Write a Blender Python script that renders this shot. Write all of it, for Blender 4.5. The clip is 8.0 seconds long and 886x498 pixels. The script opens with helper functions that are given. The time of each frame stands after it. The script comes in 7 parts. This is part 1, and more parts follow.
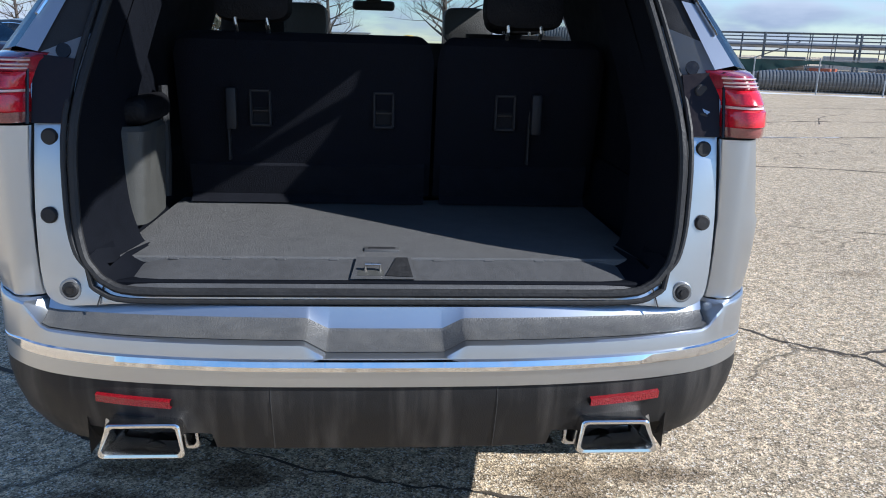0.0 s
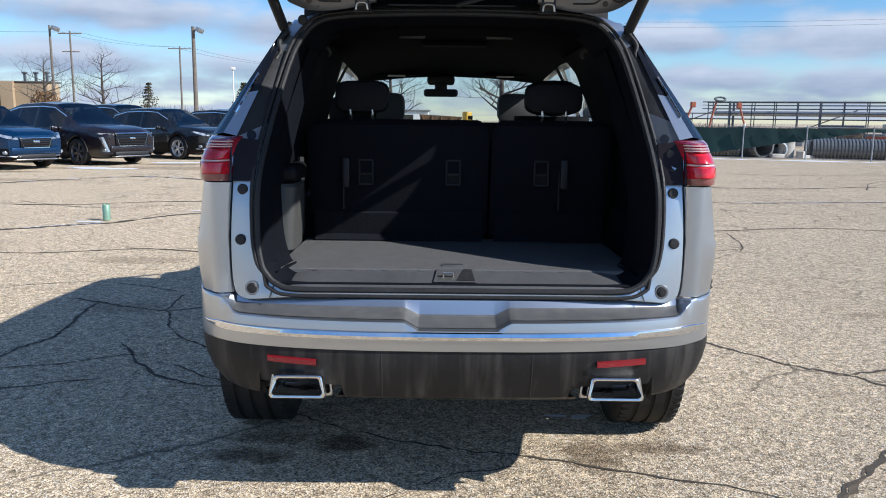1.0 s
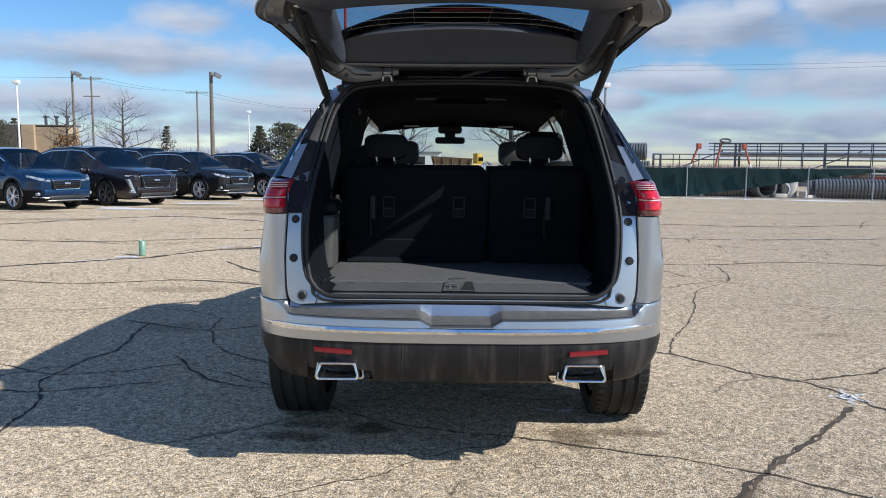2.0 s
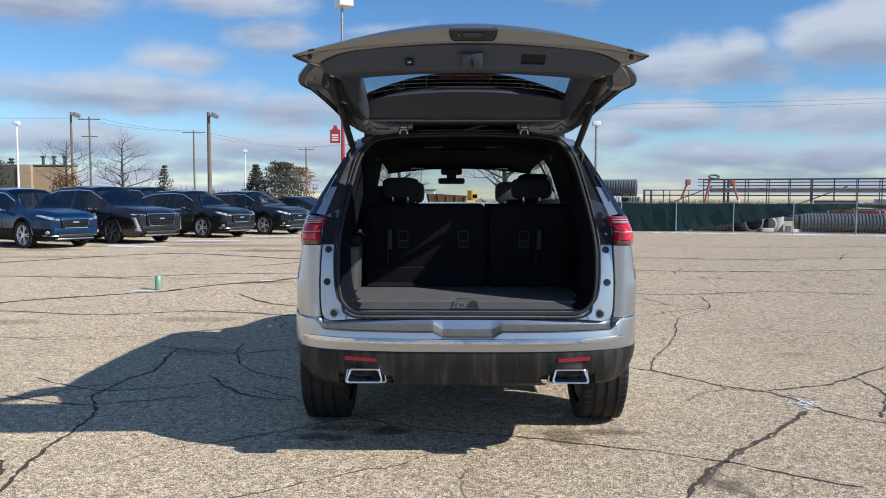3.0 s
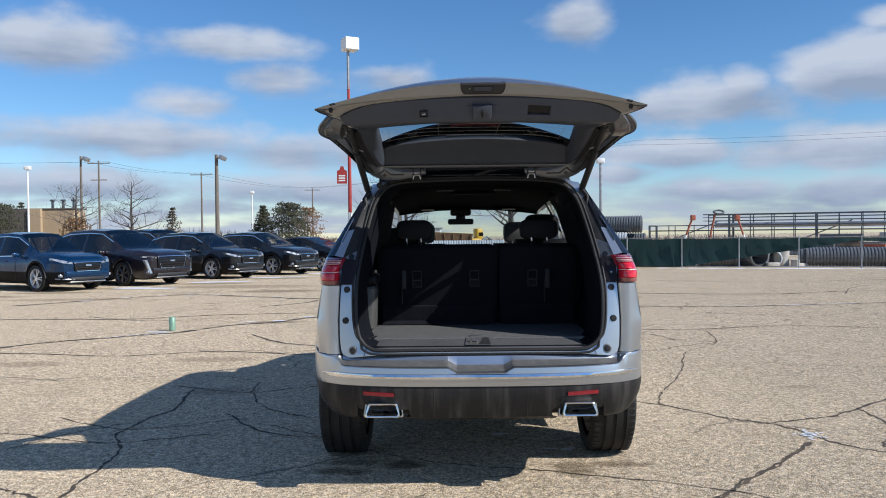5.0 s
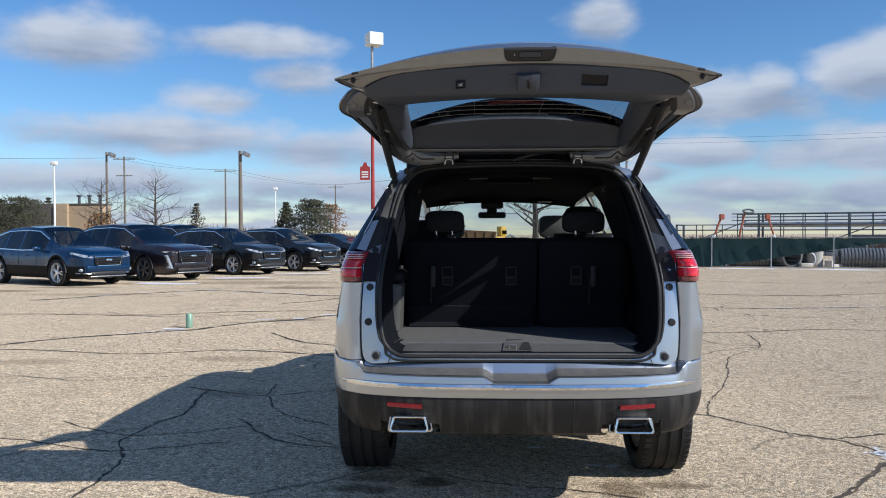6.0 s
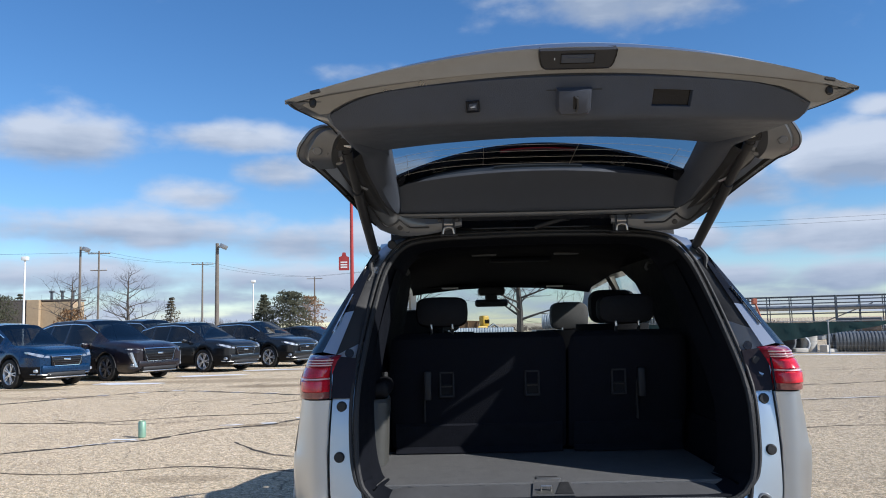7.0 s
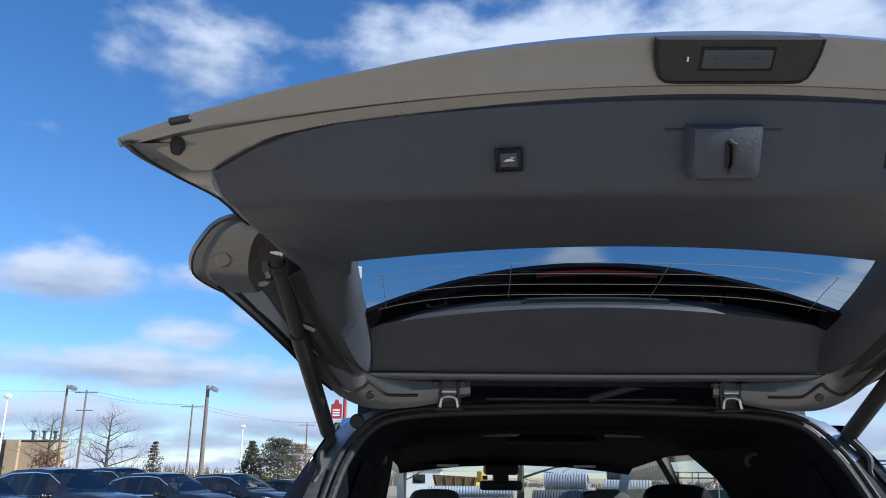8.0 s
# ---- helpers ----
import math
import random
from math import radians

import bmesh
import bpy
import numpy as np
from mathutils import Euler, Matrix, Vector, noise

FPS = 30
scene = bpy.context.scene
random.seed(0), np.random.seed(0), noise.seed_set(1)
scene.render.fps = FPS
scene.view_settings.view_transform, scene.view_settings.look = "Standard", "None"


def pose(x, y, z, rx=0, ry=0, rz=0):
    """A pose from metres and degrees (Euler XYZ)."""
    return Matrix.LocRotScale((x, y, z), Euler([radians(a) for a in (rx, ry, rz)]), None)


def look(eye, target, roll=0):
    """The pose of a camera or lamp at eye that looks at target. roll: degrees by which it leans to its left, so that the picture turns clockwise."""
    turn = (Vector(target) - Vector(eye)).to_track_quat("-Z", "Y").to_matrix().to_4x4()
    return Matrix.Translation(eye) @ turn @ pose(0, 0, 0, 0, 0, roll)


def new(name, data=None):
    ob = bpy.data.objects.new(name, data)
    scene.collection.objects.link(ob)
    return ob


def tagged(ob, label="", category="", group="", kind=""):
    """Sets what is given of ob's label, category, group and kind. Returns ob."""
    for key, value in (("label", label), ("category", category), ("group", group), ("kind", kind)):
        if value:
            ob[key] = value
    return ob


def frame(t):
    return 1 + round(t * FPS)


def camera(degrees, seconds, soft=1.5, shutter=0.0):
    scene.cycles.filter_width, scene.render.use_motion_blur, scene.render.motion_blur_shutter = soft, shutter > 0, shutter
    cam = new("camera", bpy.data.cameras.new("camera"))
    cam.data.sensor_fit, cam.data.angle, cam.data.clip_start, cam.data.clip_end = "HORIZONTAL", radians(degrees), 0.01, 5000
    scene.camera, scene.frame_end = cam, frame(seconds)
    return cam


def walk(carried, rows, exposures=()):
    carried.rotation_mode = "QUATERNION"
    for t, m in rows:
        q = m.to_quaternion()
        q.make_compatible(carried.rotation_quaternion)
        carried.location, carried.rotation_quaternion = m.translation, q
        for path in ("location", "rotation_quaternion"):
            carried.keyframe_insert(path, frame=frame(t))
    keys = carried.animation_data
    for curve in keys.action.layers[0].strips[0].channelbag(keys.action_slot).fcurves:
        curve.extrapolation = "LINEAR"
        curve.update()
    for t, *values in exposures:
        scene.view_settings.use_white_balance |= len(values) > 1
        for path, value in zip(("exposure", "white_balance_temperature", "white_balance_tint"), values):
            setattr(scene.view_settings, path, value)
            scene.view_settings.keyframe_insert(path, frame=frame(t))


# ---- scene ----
cam = camera(59.1, 8.0, soft=1.0)
PATH = [
    (0, (-0.011, -1.698, 1.398), (0.146, 0.228, 0.884), 1.7),
    (0.5, (-0.084, -2.175, 1.414), (-0.008, -0.215, 1.023), 1.0),
    (1, (-0.059, -2.621, 1.428), (-0.053, -0.649, 1.091), 0.6),
    (1.5, (-0.038, -3.043, 1.445), (-0.069, -1.064, 1.154), 0.6),
    (2.8, (-0.07, -3.999, 1.463), (-0.08, -2.005, 1.308), 0.1),
    (3, (-0.11, -4.14, 1.47), (-0.12, -2.145, 1.329), 0.1),
    (3.5, (-0.153, -4.393, 1.51), (-0.151, -2.395, 1.42), -0.1),
    (4, (-0.136, -4.431, 1.522), (-0.128, -2.432, 1.466), -0.4),
    (4.5, (-0.141, -4.414, 1.51), (-0.14, -2.414, 1.468), -0.6),
    (6, (-0.22, -3.85, 1.455), (-0.302, -1.852, 1.407), -0.2),
    (6.5, (-0.321, -3.312, 1.446), (-0.379, -1.313, 1.479), -0.4),
    (7, (-0.34, -2.729, 1.469), (-0.368, -0.737, 1.65), -1.2),
    (7.5, (-0.36, -2.1, 1.576), (-0.406, -0.132, 1.932), -0.4),
    (8, (-0.353, -1.566, 1.659), (-0.377, 0.357, 2.208), 0.4),
]
walk(cam, [(t, look(eye, target, roll)) for t, eye, target, roll in PATH],
     exposures=[(0.0, 0.76, 5500, 10), (1.0, 0.60, 5650, 10), (3.0, 0.42, 5800, 10), (6.0, 0.42, 5800, 10), (6.5, 0.50, 5800, 10), (7.2, 0.58, 5700, 10), (8.0, 0.76, 5500, 10)])

# ---- light and sky ----
SUN_DIR = Vector((1.32, -0.58, 1.0)).normalized()
elevation = math.asin(SUN_DIR.z)
azimuth = math.atan2(SUN_DIR.x, SUN_DIR.y)
sun = new("sun", bpy.data.lights.new("sun", "SUN"))
sun.data.energy, sun.data.angle, sun.data.color = 4.2, radians(0.53), (1.0, 0.91, 0.78)
sun.matrix_world = look(SUN_DIR * 50, (0, 0, 0))

# cumulus banks: compass direction and height in degrees, half width, half height, density
CLOUDS = [(-27, 12.6, 5.2, 2.2, 1.0), (-15, 13.1, 6.5, 1.4, 0.9), (-12.6, 10.9, 4.2, 1.6, 0.8), (-18.2, 9.0, 3.8, 1.6, 0.75), (-4.2, 11.2, 4.0, 1.2, 0.8), (9, 14.8, 2.5, 2.0, 1.0),
          (27.5, 10.2, 5.0, 2.3, 1.25), (29.5, 13.0, 2.5, 0.8, 0.8), (17, 8.7, 7.5, 1.8, 1.0), (20.4, 9.6, 2.0, 1.4, 1.0), (15.3, 5.4, 5.5, 1.2, 1.1), (26, 5.2, 7.5, 1.7, 1.0), (12.2, 4.0, 3, 0.9, 0.9), (19, 2.7, 7, 1.1, 0.9),
          (27, 2.4, 6, 1.3, 0.9), (-22, 6.6, 12, 1.7, 0.9), (-9, 6.0, 10, 1.8, 0.8), (-26, 3.4, 12, 1.4, 0.9), (-10, 3.0, 10, 1.4, 0.9), (-20, 28.3, 6.5, 4.3, 0.73), (-10, 25.5, 5, 2.0, 0.5), (-1, 30.0, 9, 3.4, 0.9), (9, 29, 10, 5.0, 1.0), (24, 28, 13, 6.2, 1.1),
          (13, 21.8, 9.5, 1.9, 0.85), (4, 23, 6, 1.2, 0.5), (-7, 18, 3.6, 1.1, 0.55), (-28, 22, 3, 1.2, 0.45), (40, 8, 8, 3, 0.9), (-40, 9, 8, 3, 0.9)]


def build_world():
    w = bpy.data.worlds.new("sky")
    w.use_nodes = True
    scene.world = w
    nt = w.node_tree
    nt.nodes.clear()
    N, Lk = nt.nodes.new, nt.links.new

    def op(kind, a, b=None, clamp=False):
        n = N("ShaderNodeMath")
        n.operation, n.use_clamp = kind, clamp
        for i, v in enumerate((a, b)):
            if v is None:
                continue
            if isinstance(v, (int, float)):
                n.inputs[i].default_value = v
            else:
                Lk(v, n.inputs[i])
        return n.outputs[0]

    sky = N("ShaderNodeTexSky")
    sky.sky_type, sky.sun_disc = "NISHITA", False
    sky.sun_elevation, sky.sun_rotation = elevation, azimuth
    sky.air_density, sky.dust_density, sky.ozone_density = 1.0, 0.0, 4.6
    tc = N("ShaderNodeTexCoord")
    sep = N("ShaderNodeSeparateXYZ")
    Lk(tc.outputs["Generated"], sep.inputs[0])
    x, y, z = sep.outputs
    az = op("MULTIPLY", op("ARCTAN2", x, y), 180 / math.pi)
    el = op("MULTIPLY", op("ARCSINE", z), 180 / math.pi)
    # ragged outlines
    comb = N("ShaderNodeCombineXYZ")
    Lk(op("MULTIPLY", az, 0.16), comb.inputs[0])
    Lk(op("MULTIPLY", el, 0.30), comb.inputs[1])
    n1 = N("ShaderNodeTexNoise")
    n1.inputs["Scale"].default_value, n1.inputs["Detail"].default_value, n1.inputs["Roughness"].default_value = 1.25, 7.0, 0.52
    Lk(comb.outputs[0], n1.inputs["Vector"])
    n2 = N("ShaderNodeTexNoise")
    n2.inputs["Scale"].default_value, n2.inputs["Detail"].default_value = 0.45, 4.0
    Lk(comb.outputs[0], n2.inputs["Vector"])
    comb2 = N("ShaderNodeCombineXYZ")
    Lk(op("MULTIPLY", az, 0.10), comb2.inputs[0])
    Lk(op("MULTIPLY", el, 0.62), comb2.inputs[1])
    n3 = N("ShaderNodeTexNoise")
    n3.inputs["Scale"].default_value, n3.inputs["Detail"].default_value, n3.inputs["Roughness"].default_value = 1.5, 6.0, 0.5
    Lk(comb2.outputs[0], n3.inputs["Vector"])
    total, under = None, None
    for a, e, wa, he, d in CLOUDS:
        da = op("DIVIDE", op("SUBTRACT", az, a), wa)
        de = op("DIVIDE", op("SUBTRACT", el, e), he)
        r2 = op("ADD", op("MULTIPLY", da, da), op("MULTIPLY", de, de))
        g = op("MULTIPLY", op("EXPONENT", op("MULTIPLY", r2, -0.9)), d)
        total = g if total is None else op("MAXIMUM", total, g)
        u = op("MULTIPLY", g, de)
        under = u if under is None else op("ADD", under, u)
    # beyond the seen part the same broken cover goes on
    low = N("ShaderNodeMapRange")
    for i, v in ((1, 0.5), (2, 8.5), (3, 0.68), (4, 0.0)):
        low.inputs[i].default_value = v
    Lk(el, low.inputs[0])
    total = op("MAXIMUM", total, op("MULTIPLY", low.outputs[0], op("ADD", op("MULTIPLY", n3.outputs[0], 2.0), -0.05)))
    behind = op("MULTIPLY", op("GREATER_THAN", op("ABSOLUTE", az), 48), op("MULTIPLY", n2.outputs[0], 0.8))
    total = op("MAXIMUM", total, behind)
    m = op("ADD", total, op("MULTIPLY", op("SUBTRACT", n1.outputs[0], 0.5), 1.15))
    ramp = N("ShaderNodeMapRange")
    ramp.interpolation_type = "SMOOTHSTEP"
    for i, v in ((1, 0.26), (2, 0.84), (3, 0.0), (4, 1.0)):
        ramp.inputs[i].default_value = v
    Lk(m, ramp.inputs[0])
    cover = op("MULTIPLY", ramp.outputs[0], op("GREATER_THAN", el, 0.0))
    # sunlit tops, grey undersides
    shade = N("ShaderNodeMapRange")
    for i, v in ((1, -0.5), (2, 0.35), (3, 0.0), (4, 1.0)):
        shade.inputs[i].default_value = v
    Lk(op("ADD", op("ADD", under, op("MULTIPLY", op("SUBTRACT", n1.outputs[0], 0.5), 1.2)), op("MULTIPLY", op("SUBTRACT", n3.outputs[0], 0.5), 1.1)), shade.inputs[0])
    cc = N("ShaderNodeMix")
    cc.data_type = "RGBA"
    cc.inputs["A"].default_value, cc.inputs["B"].default_value = (4.6, 5.3, 6.5, 1), (8.2, 8.6, 9.3, 1)
    Lk(shade.outputs[0], cc.inputs["Factor"])
    mix = N("ShaderNodeMix")
    mix.data_type = "RGBA"
    Lk(cover, mix.inputs["Factor"])
    hs = N("ShaderNodeHueSaturation")
    hs.inputs["Saturation"].default_value, hs.inputs["Value"].default_value = 1.12, 1.62
    Lk(sky.outputs[0], hs.inputs["Color"])
    Lk(hs.outputs[0], mix.inputs["A"])
    Lk(cc.outputs["Result"], mix.inputs["B"])
    bg = N("ShaderNodeBackground")
    bg.inputs["Strength"].default_value = 0.053
    Lk(mix.outputs["Result"], bg.inputs["Color"])
    out = N("ShaderNodeOutputWorld")
    Lk(bg.outputs[0], out.inputs[0])


build_world()

# ---- small tools ----
def material(name, color, rough=0.5, metal=0.0, coat=0.0, var=0.0, scale=8.0, bump=0.0, bump_scale=60.0, spec=0.5, dirt=None, emit=0.0):
    """A surface with colour variation at two scales, fine relief and, if asked, patches of dirt."""
    m = bpy.data.materials.new(name)
    m.use_nodes = True
    nt = m.node_tree
    b = nt.nodes["Principled BSDF"]
    N, Lk = nt.nodes.new, nt.links.new
    b.inputs["Base Color"].default_value = (*color, 1)
    b.inputs["Roughness"].default_value = rough
    b.inputs["Metallic"].default_value = metal
    b.inputs["Coat Weight"].default_value = coat
    b.inputs["Coat Roughness"].default_value = 0.06
    b.inputs["Specular IOR Level"].default_value = spec
    tc = N("ShaderNodeTexCoord")
    col = None
    if var:
        n1, n2 = N("ShaderNodeTexNoise"), N("ShaderNodeTexNoise")
        n1.inputs["Scale"].default_value, n1.inputs["Detail"].default_value = scale, 5
        n2.inputs["Scale"].default_value, n2.inputs["Detail"].default_value = scale * 9, 3
        for n in (n1, n2):
            Lk(tc.outputs["Object"], n.inputs["Vector"])
        add = N("ShaderNodeMath")
        add.operation = "ADD"
        Lk(n1.outputs[0], add.inputs[0])
        Lk(n2.outputs[0], add.inputs[1])
        mr = N("ShaderNodeMapRange")
        for i, v in ((1, 0.7), (2, 1.3), (3, 1 - var), (4, 1 + var)):
            mr.inputs[i].default_value = v
        Lk(add.outputs[0], mr.inputs[0])
        hsv = N("ShaderNodeHueSaturation")
        hsv.inputs["Color"].default_value = (*color, 1)
        Lk(mr.outputs[0], hsv.inputs["Value"])
        col = hsv.outputs[0]
        rr = N("ShaderNodeMapRange")
        for i, v in ((1, 0.6), (2, 1.4), (3, max(rough - 0.08, 0.02)), (4, min(rough + 0.12, 1))):
            rr.inputs[i].default_value = v
        Lk(add.outputs[0], rr.inputs[0])
        Lk(rr.outputs[0], b.inputs["Roughness"])
    if dirt:
        n3 = N("ShaderNodeTexNoise")
        n3.inputs["Scale"].default_value, n3.inputs["Detail"].default_value = dirt[1], 8
        mp = N("ShaderNodeMapping")
        mp.inputs["Scale"].default_value = dirt[2]
        Lk(tc.outputs["Object"], mp.inputs[0])
        Lk(mp.outputs[0], n3.inputs["Vector"])
        cr = N("ShaderNodeMapRange")
        for i, v in ((1, 0.48), (2, 0.72), (3, 0.0), (4, dirt[3])):
            cr.inputs[i].default_value = v
        Lk(n3.outputs[0], cr.inputs[0])
        mx = N("ShaderNodeMix")
        mx.data_type = "RGBA"
        Lk(cr.outputs[0], mx.inputs["Factor"])
        if col:
            Lk(col, mx.inputs["A"])
        else:
            mx.inputs["A"].default_value = (*color, 1)
        mx.inputs["B"].default_value = (*dirt[0], 1)
        col = mx.outputs["Result"]
    if col:
        Lk(col, b.inputs["Base Color"])
    if bump:
        n4 = N("ShaderNodeTexNoise")
        n4.inputs["Scale"].default_value, n4.inputs["Detail"].default_value = bump_scale, 4
        Lk(tc.outputs["Object"], n4.inputs["Vector"])
        bp = N("ShaderNodeBump")
        bp.inputs["Strength"].default_value, bp.inputs["Distance"].default_value = bump, 0.01
        Lk(n4.outputs[0], bp.inputs["Height"])
        Lk(bp.outputs[0], b.inputs["Normal"])
    if emit:
        b.inputs["Emission Color"].default_value = (*color, 1)
        b.inputs["Emission Strength"].default_value = emit
    return m


def glass_material(name, tint, gloss=0.03, film=0.05):
    """A thin pane: tinted see-through, with a mirror film that grows towards grazing."""
    m = bpy.data.materials.new(name)
    m.use_nodes = True
    nt = m.node_tree
    nt.nodes.clear()
    N, Lk = nt.nodes.new, nt.links.new
    tr, gl, mx, lw, out = N("ShaderNodeBsdfTransparent"), N("ShaderNodeBsdfGlossy"), N("ShaderNodeMixShader"), N("ShaderNodeLayerWeight"), N("ShaderNodeOutputMaterial")
    tr.inputs[0].default_value = (*tint, 1)
    gl.inputs["Roughness"].default_value = gloss
    pw, ad = N("ShaderNodeMath"), N("ShaderNodeMath")
    pw.operation, ad.operation = "POWER", "MULTIPLY_ADD"
    pw.inputs[1].default_value = 5.0
    ad.inputs[1].default_value, ad.inputs[2].default_value = 0.9 - film, film
    Lk(lw.outputs["Facing"], pw.inputs[0])
    Lk(pw.outputs[0], ad.inputs[0])
    Lk(ad.outputs[0], mx.inputs[0])
    Lk(tr.outputs[0], mx.inputs[1])
    Lk(gl.outputs[0], mx.inputs[2])
    Lk(mx.outputs[0], out.inputs[0])
    return m


def finish(bm, smooth=35):
    bmesh.ops.recalc_face_normals(bm, faces=bm.faces)
    me = bpy.data.meshes.new("mesh")
    bm.to_mesh(me)
    bm.free()
    me.polygons.foreach_set("use_smooth", [True] * len(me.polygons))
    me.set_sharp_from_angle(angle=radians(smooth))
    return me


def part(name, bm, mat, parent=None, label="", smooth=35):
    """Links a bmesh as one mesh object under a thing or under a part."""
    me = finish(bm, smooth)
    me.name = name
    me.materials.append(mat)
    ob = new(name, me)
    ob.parent = parent
    if label:
        ob["label"] = label
    return ob


def thing(name, label, category, group="", kind="", at=(0, 0, 0)):
    ob = new(name)
    ob.location = at
    ob.empty_display_size = 0.2
    return tagged(ob, label, category, group, kind)


def lerp(a, b, f):
    return tuple(p + (q - p) * f for p, q in zip(a, b))


def spline(keys, n):
    """Catmull-Rom through the key points, n steps each."""
    k = [Vector(p) for p in keys]
    k = [k[0] * 2 - k[1]] + k + [k[-1] * 2 - k[-2]]
    out = []
    for i in range(1, len(k) - 2):
        p0, p1, p2, p3 = k[i - 1:i + 3]
        for j in range(n):
            t = j / n
            out.append(0.5 * (2 * p1 + (p2 - p0) * t + (2 * p0 - 5 * p1 + 4 * p2 - p3) * t * t + (3 * p1 - p0 - 3 * p2 + p3) * t ** 3))
    out.append(k[-2])
    return out


def both(half):
    """A half ring from the middle (x = 0) outwards, mirrored to a whole one."""
    left = [Vector((-p[0], p[1], p[2])) for p in reversed(half)]
    if abs(half[0][0]) < 1e-6:
        left = left[:-1]
    return left + [Vector(p) for p in half]


def loft(rings, close=False, caps=False, keep=None, bm=None):
    """Quads between rings of equal length; keep(i, j) picks the cells."""
    bm = bm or bmesh.new()
    grid = [[bm.verts.new(p) for p in r] for r in rings]
    n = len(rings[0])
    for i in range(len(rings) - 1):
        for j in range(n if close else n - 1):
            if keep and not keep(i, j):
                continue
            q = [grid[i][j], grid[i][(j + 1) % n], grid[i + 1][(j + 1) % n], grid[i + 1][j]]
            if len({tuple(round(c, 5) for c in v.co) for v in q}) >= 3:
                try:
                    bm.faces.new(q)
                except ValueError:
                    pass
    if caps:
        bm.faces.new(grid[0])
        bm.faces.new(grid[-1])
    bmesh.ops.remove_doubles(bm, verts=bm.verts, dist=1e-5)
    loose = [v for v in bm.verts if not v.link_faces]
    bmesh.ops.delete(bm, geom=loose, context="VERTS")
    return bm


def box(x0, x1, y0, y1, z0, z1, bevel=0.0, seg=2, bm=None):
    b = bmesh.new()
    bmesh.ops.create_cube(b, size=1, matrix=Matrix.Translation(((x0 + x1) / 2, (y0 + y1) / 2, (z0 + z1) / 2)) @ Matrix.Diagonal((x1 - x0, y1 - y0, z1 - z0, 1)))
    if bevel:
        bmesh.ops.bevel(b, geom=b.edges[:], offset=bevel, segments=seg, affect="EDGES", profile=0.5)
    return merge(bm, b)


def merge(bm, b):
    if bm is None:
        return b
    me = bpy.data.meshes.new("tmp")
    b.to_mesh(me)
    b.free()
    bm.from_mesh(me)
    bpy.data.meshes.remove(me)
    return bm


def moved(bm, m):
    bmesh.ops.transform(bm, matrix=m, verts=bm.verts)
    return bm


def tube(points, radius, sides=10, bm=None, caps=True):
    """A round bar along points; radius may be a list."""
    pts = [Vector(p) for p in points]
    rad = radius if isinstance(radius, (list, tuple)) else [radius] * len(pts)
    rings = []
    ref = None
    for i, p in enumerate(pts):
        d = (pts[min(i + 1, len(pts) - 1)] - pts[max(i - 1, 0)]).normalized()
        if ref is None:
            ref = d.orthogonal().normalized()
        ref = (ref - d * ref.dot(d)).normalized()
        u = d.cross(ref)
        rings.append([p + (ref * math.cos(a) + u * math.sin(a)) * rad[i] for a in (2 * math.pi * k / sides for k in range(sides))])
    b = loft(rings, close=True, caps=caps)
    return merge(bm, b)


def disc(center, axis, radius, depth, sides=20, bevel=0.0, bm=None):
    """A short round slab, its far face at center + axis * depth."""
    c, a = Vector(center), Vector(axis).normalized()
    prof = [(radius, 0), (radius, depth - bevel), (radius - bevel, depth)] if bevel else [(radius, 0), (radius, depth)]
    u = a.orthogonal().normalized()
    v = a.cross(u)
    rings = [[c + a * h + (u * math.cos(t) + v * math.sin(t)) * r for t in (2 * math.pi * k / sides for k in range(sides))] for r, h in prof]
    return merge(bm, loft(rings, close=True, caps=True))


def lathe(prof, axis_x=True, sides=32, bm=None):
    """Turns (x, r) profile points about the x axis."""
    rings = [[Vector((x, r * math.cos(t), r * math.sin(t))) for t in (2 * math.pi * k / sides for k in range(sides))] for x, r in prof]
    return merge(bm, loft(rings, close=True))


def plate(outline, back, bm=None):
    """A flat or bent outline pushed by the vector back, closed on both sides."""
    back = Vector(back)
    b = loft([[Vector(p) for p in outline], [Vector(p) + back for p in outline]], close=True, caps=True)
    return merge(bm, b)

# ---- materials ----
SILVER = material("silver_paint", (0.53, 0.56, 0.60), 0.32, 0.92, 0.5, dirt=((0.42, 0.42, 0.41), 1.5, (1, 1, 0.6), 0.25))
SILVER_IN = material("silver_inner_paint", (0.28, 0.29, 0.30), 0.38, 0.7, 0.3, var=0.04, scale=2.0, dirt=((0.30, 0.27, 0.24), 4.0, (1, 1, 1), 0.2))
# one silver gate paint in four tones; each panel's shade is in its colour
GATE_IN = material("gate_silver_dim", (0.24, 0.24, 0.235), 0.30, 0.8, 0.5, var=0.05, scale=3.0)
GATE_BACK = material("gate_silver_shaded", (0.165, 0.172, 0.182), 0.32, 0.6, 0.4, var=0.06, scale=3.0, dirt=((0.20, 0.18, 0.15), 5.0, (1, 1, 1), 0.15))
GATE_FACE = material("gate_silver_mid", (0.295, 0.305, 0.315), 0.36, 0.6, 0.4, var=0.05, scale=3.0, dirt=((0.24, 0.22, 0.19), 5.0, (1, 1, 1), 0.15))
GATE_SIDE = material("gate_silver_deep_shade", (0.060, 0.060, 0.062), 0.36, 0.5, 0.3, var=0.06, scale=3.0)
PLASTIC = material("black_plastic", (0.022, 0.022, 0.024), 0.55, var=0.25, scale=3.0, bump=0.15, bump_scale=350)
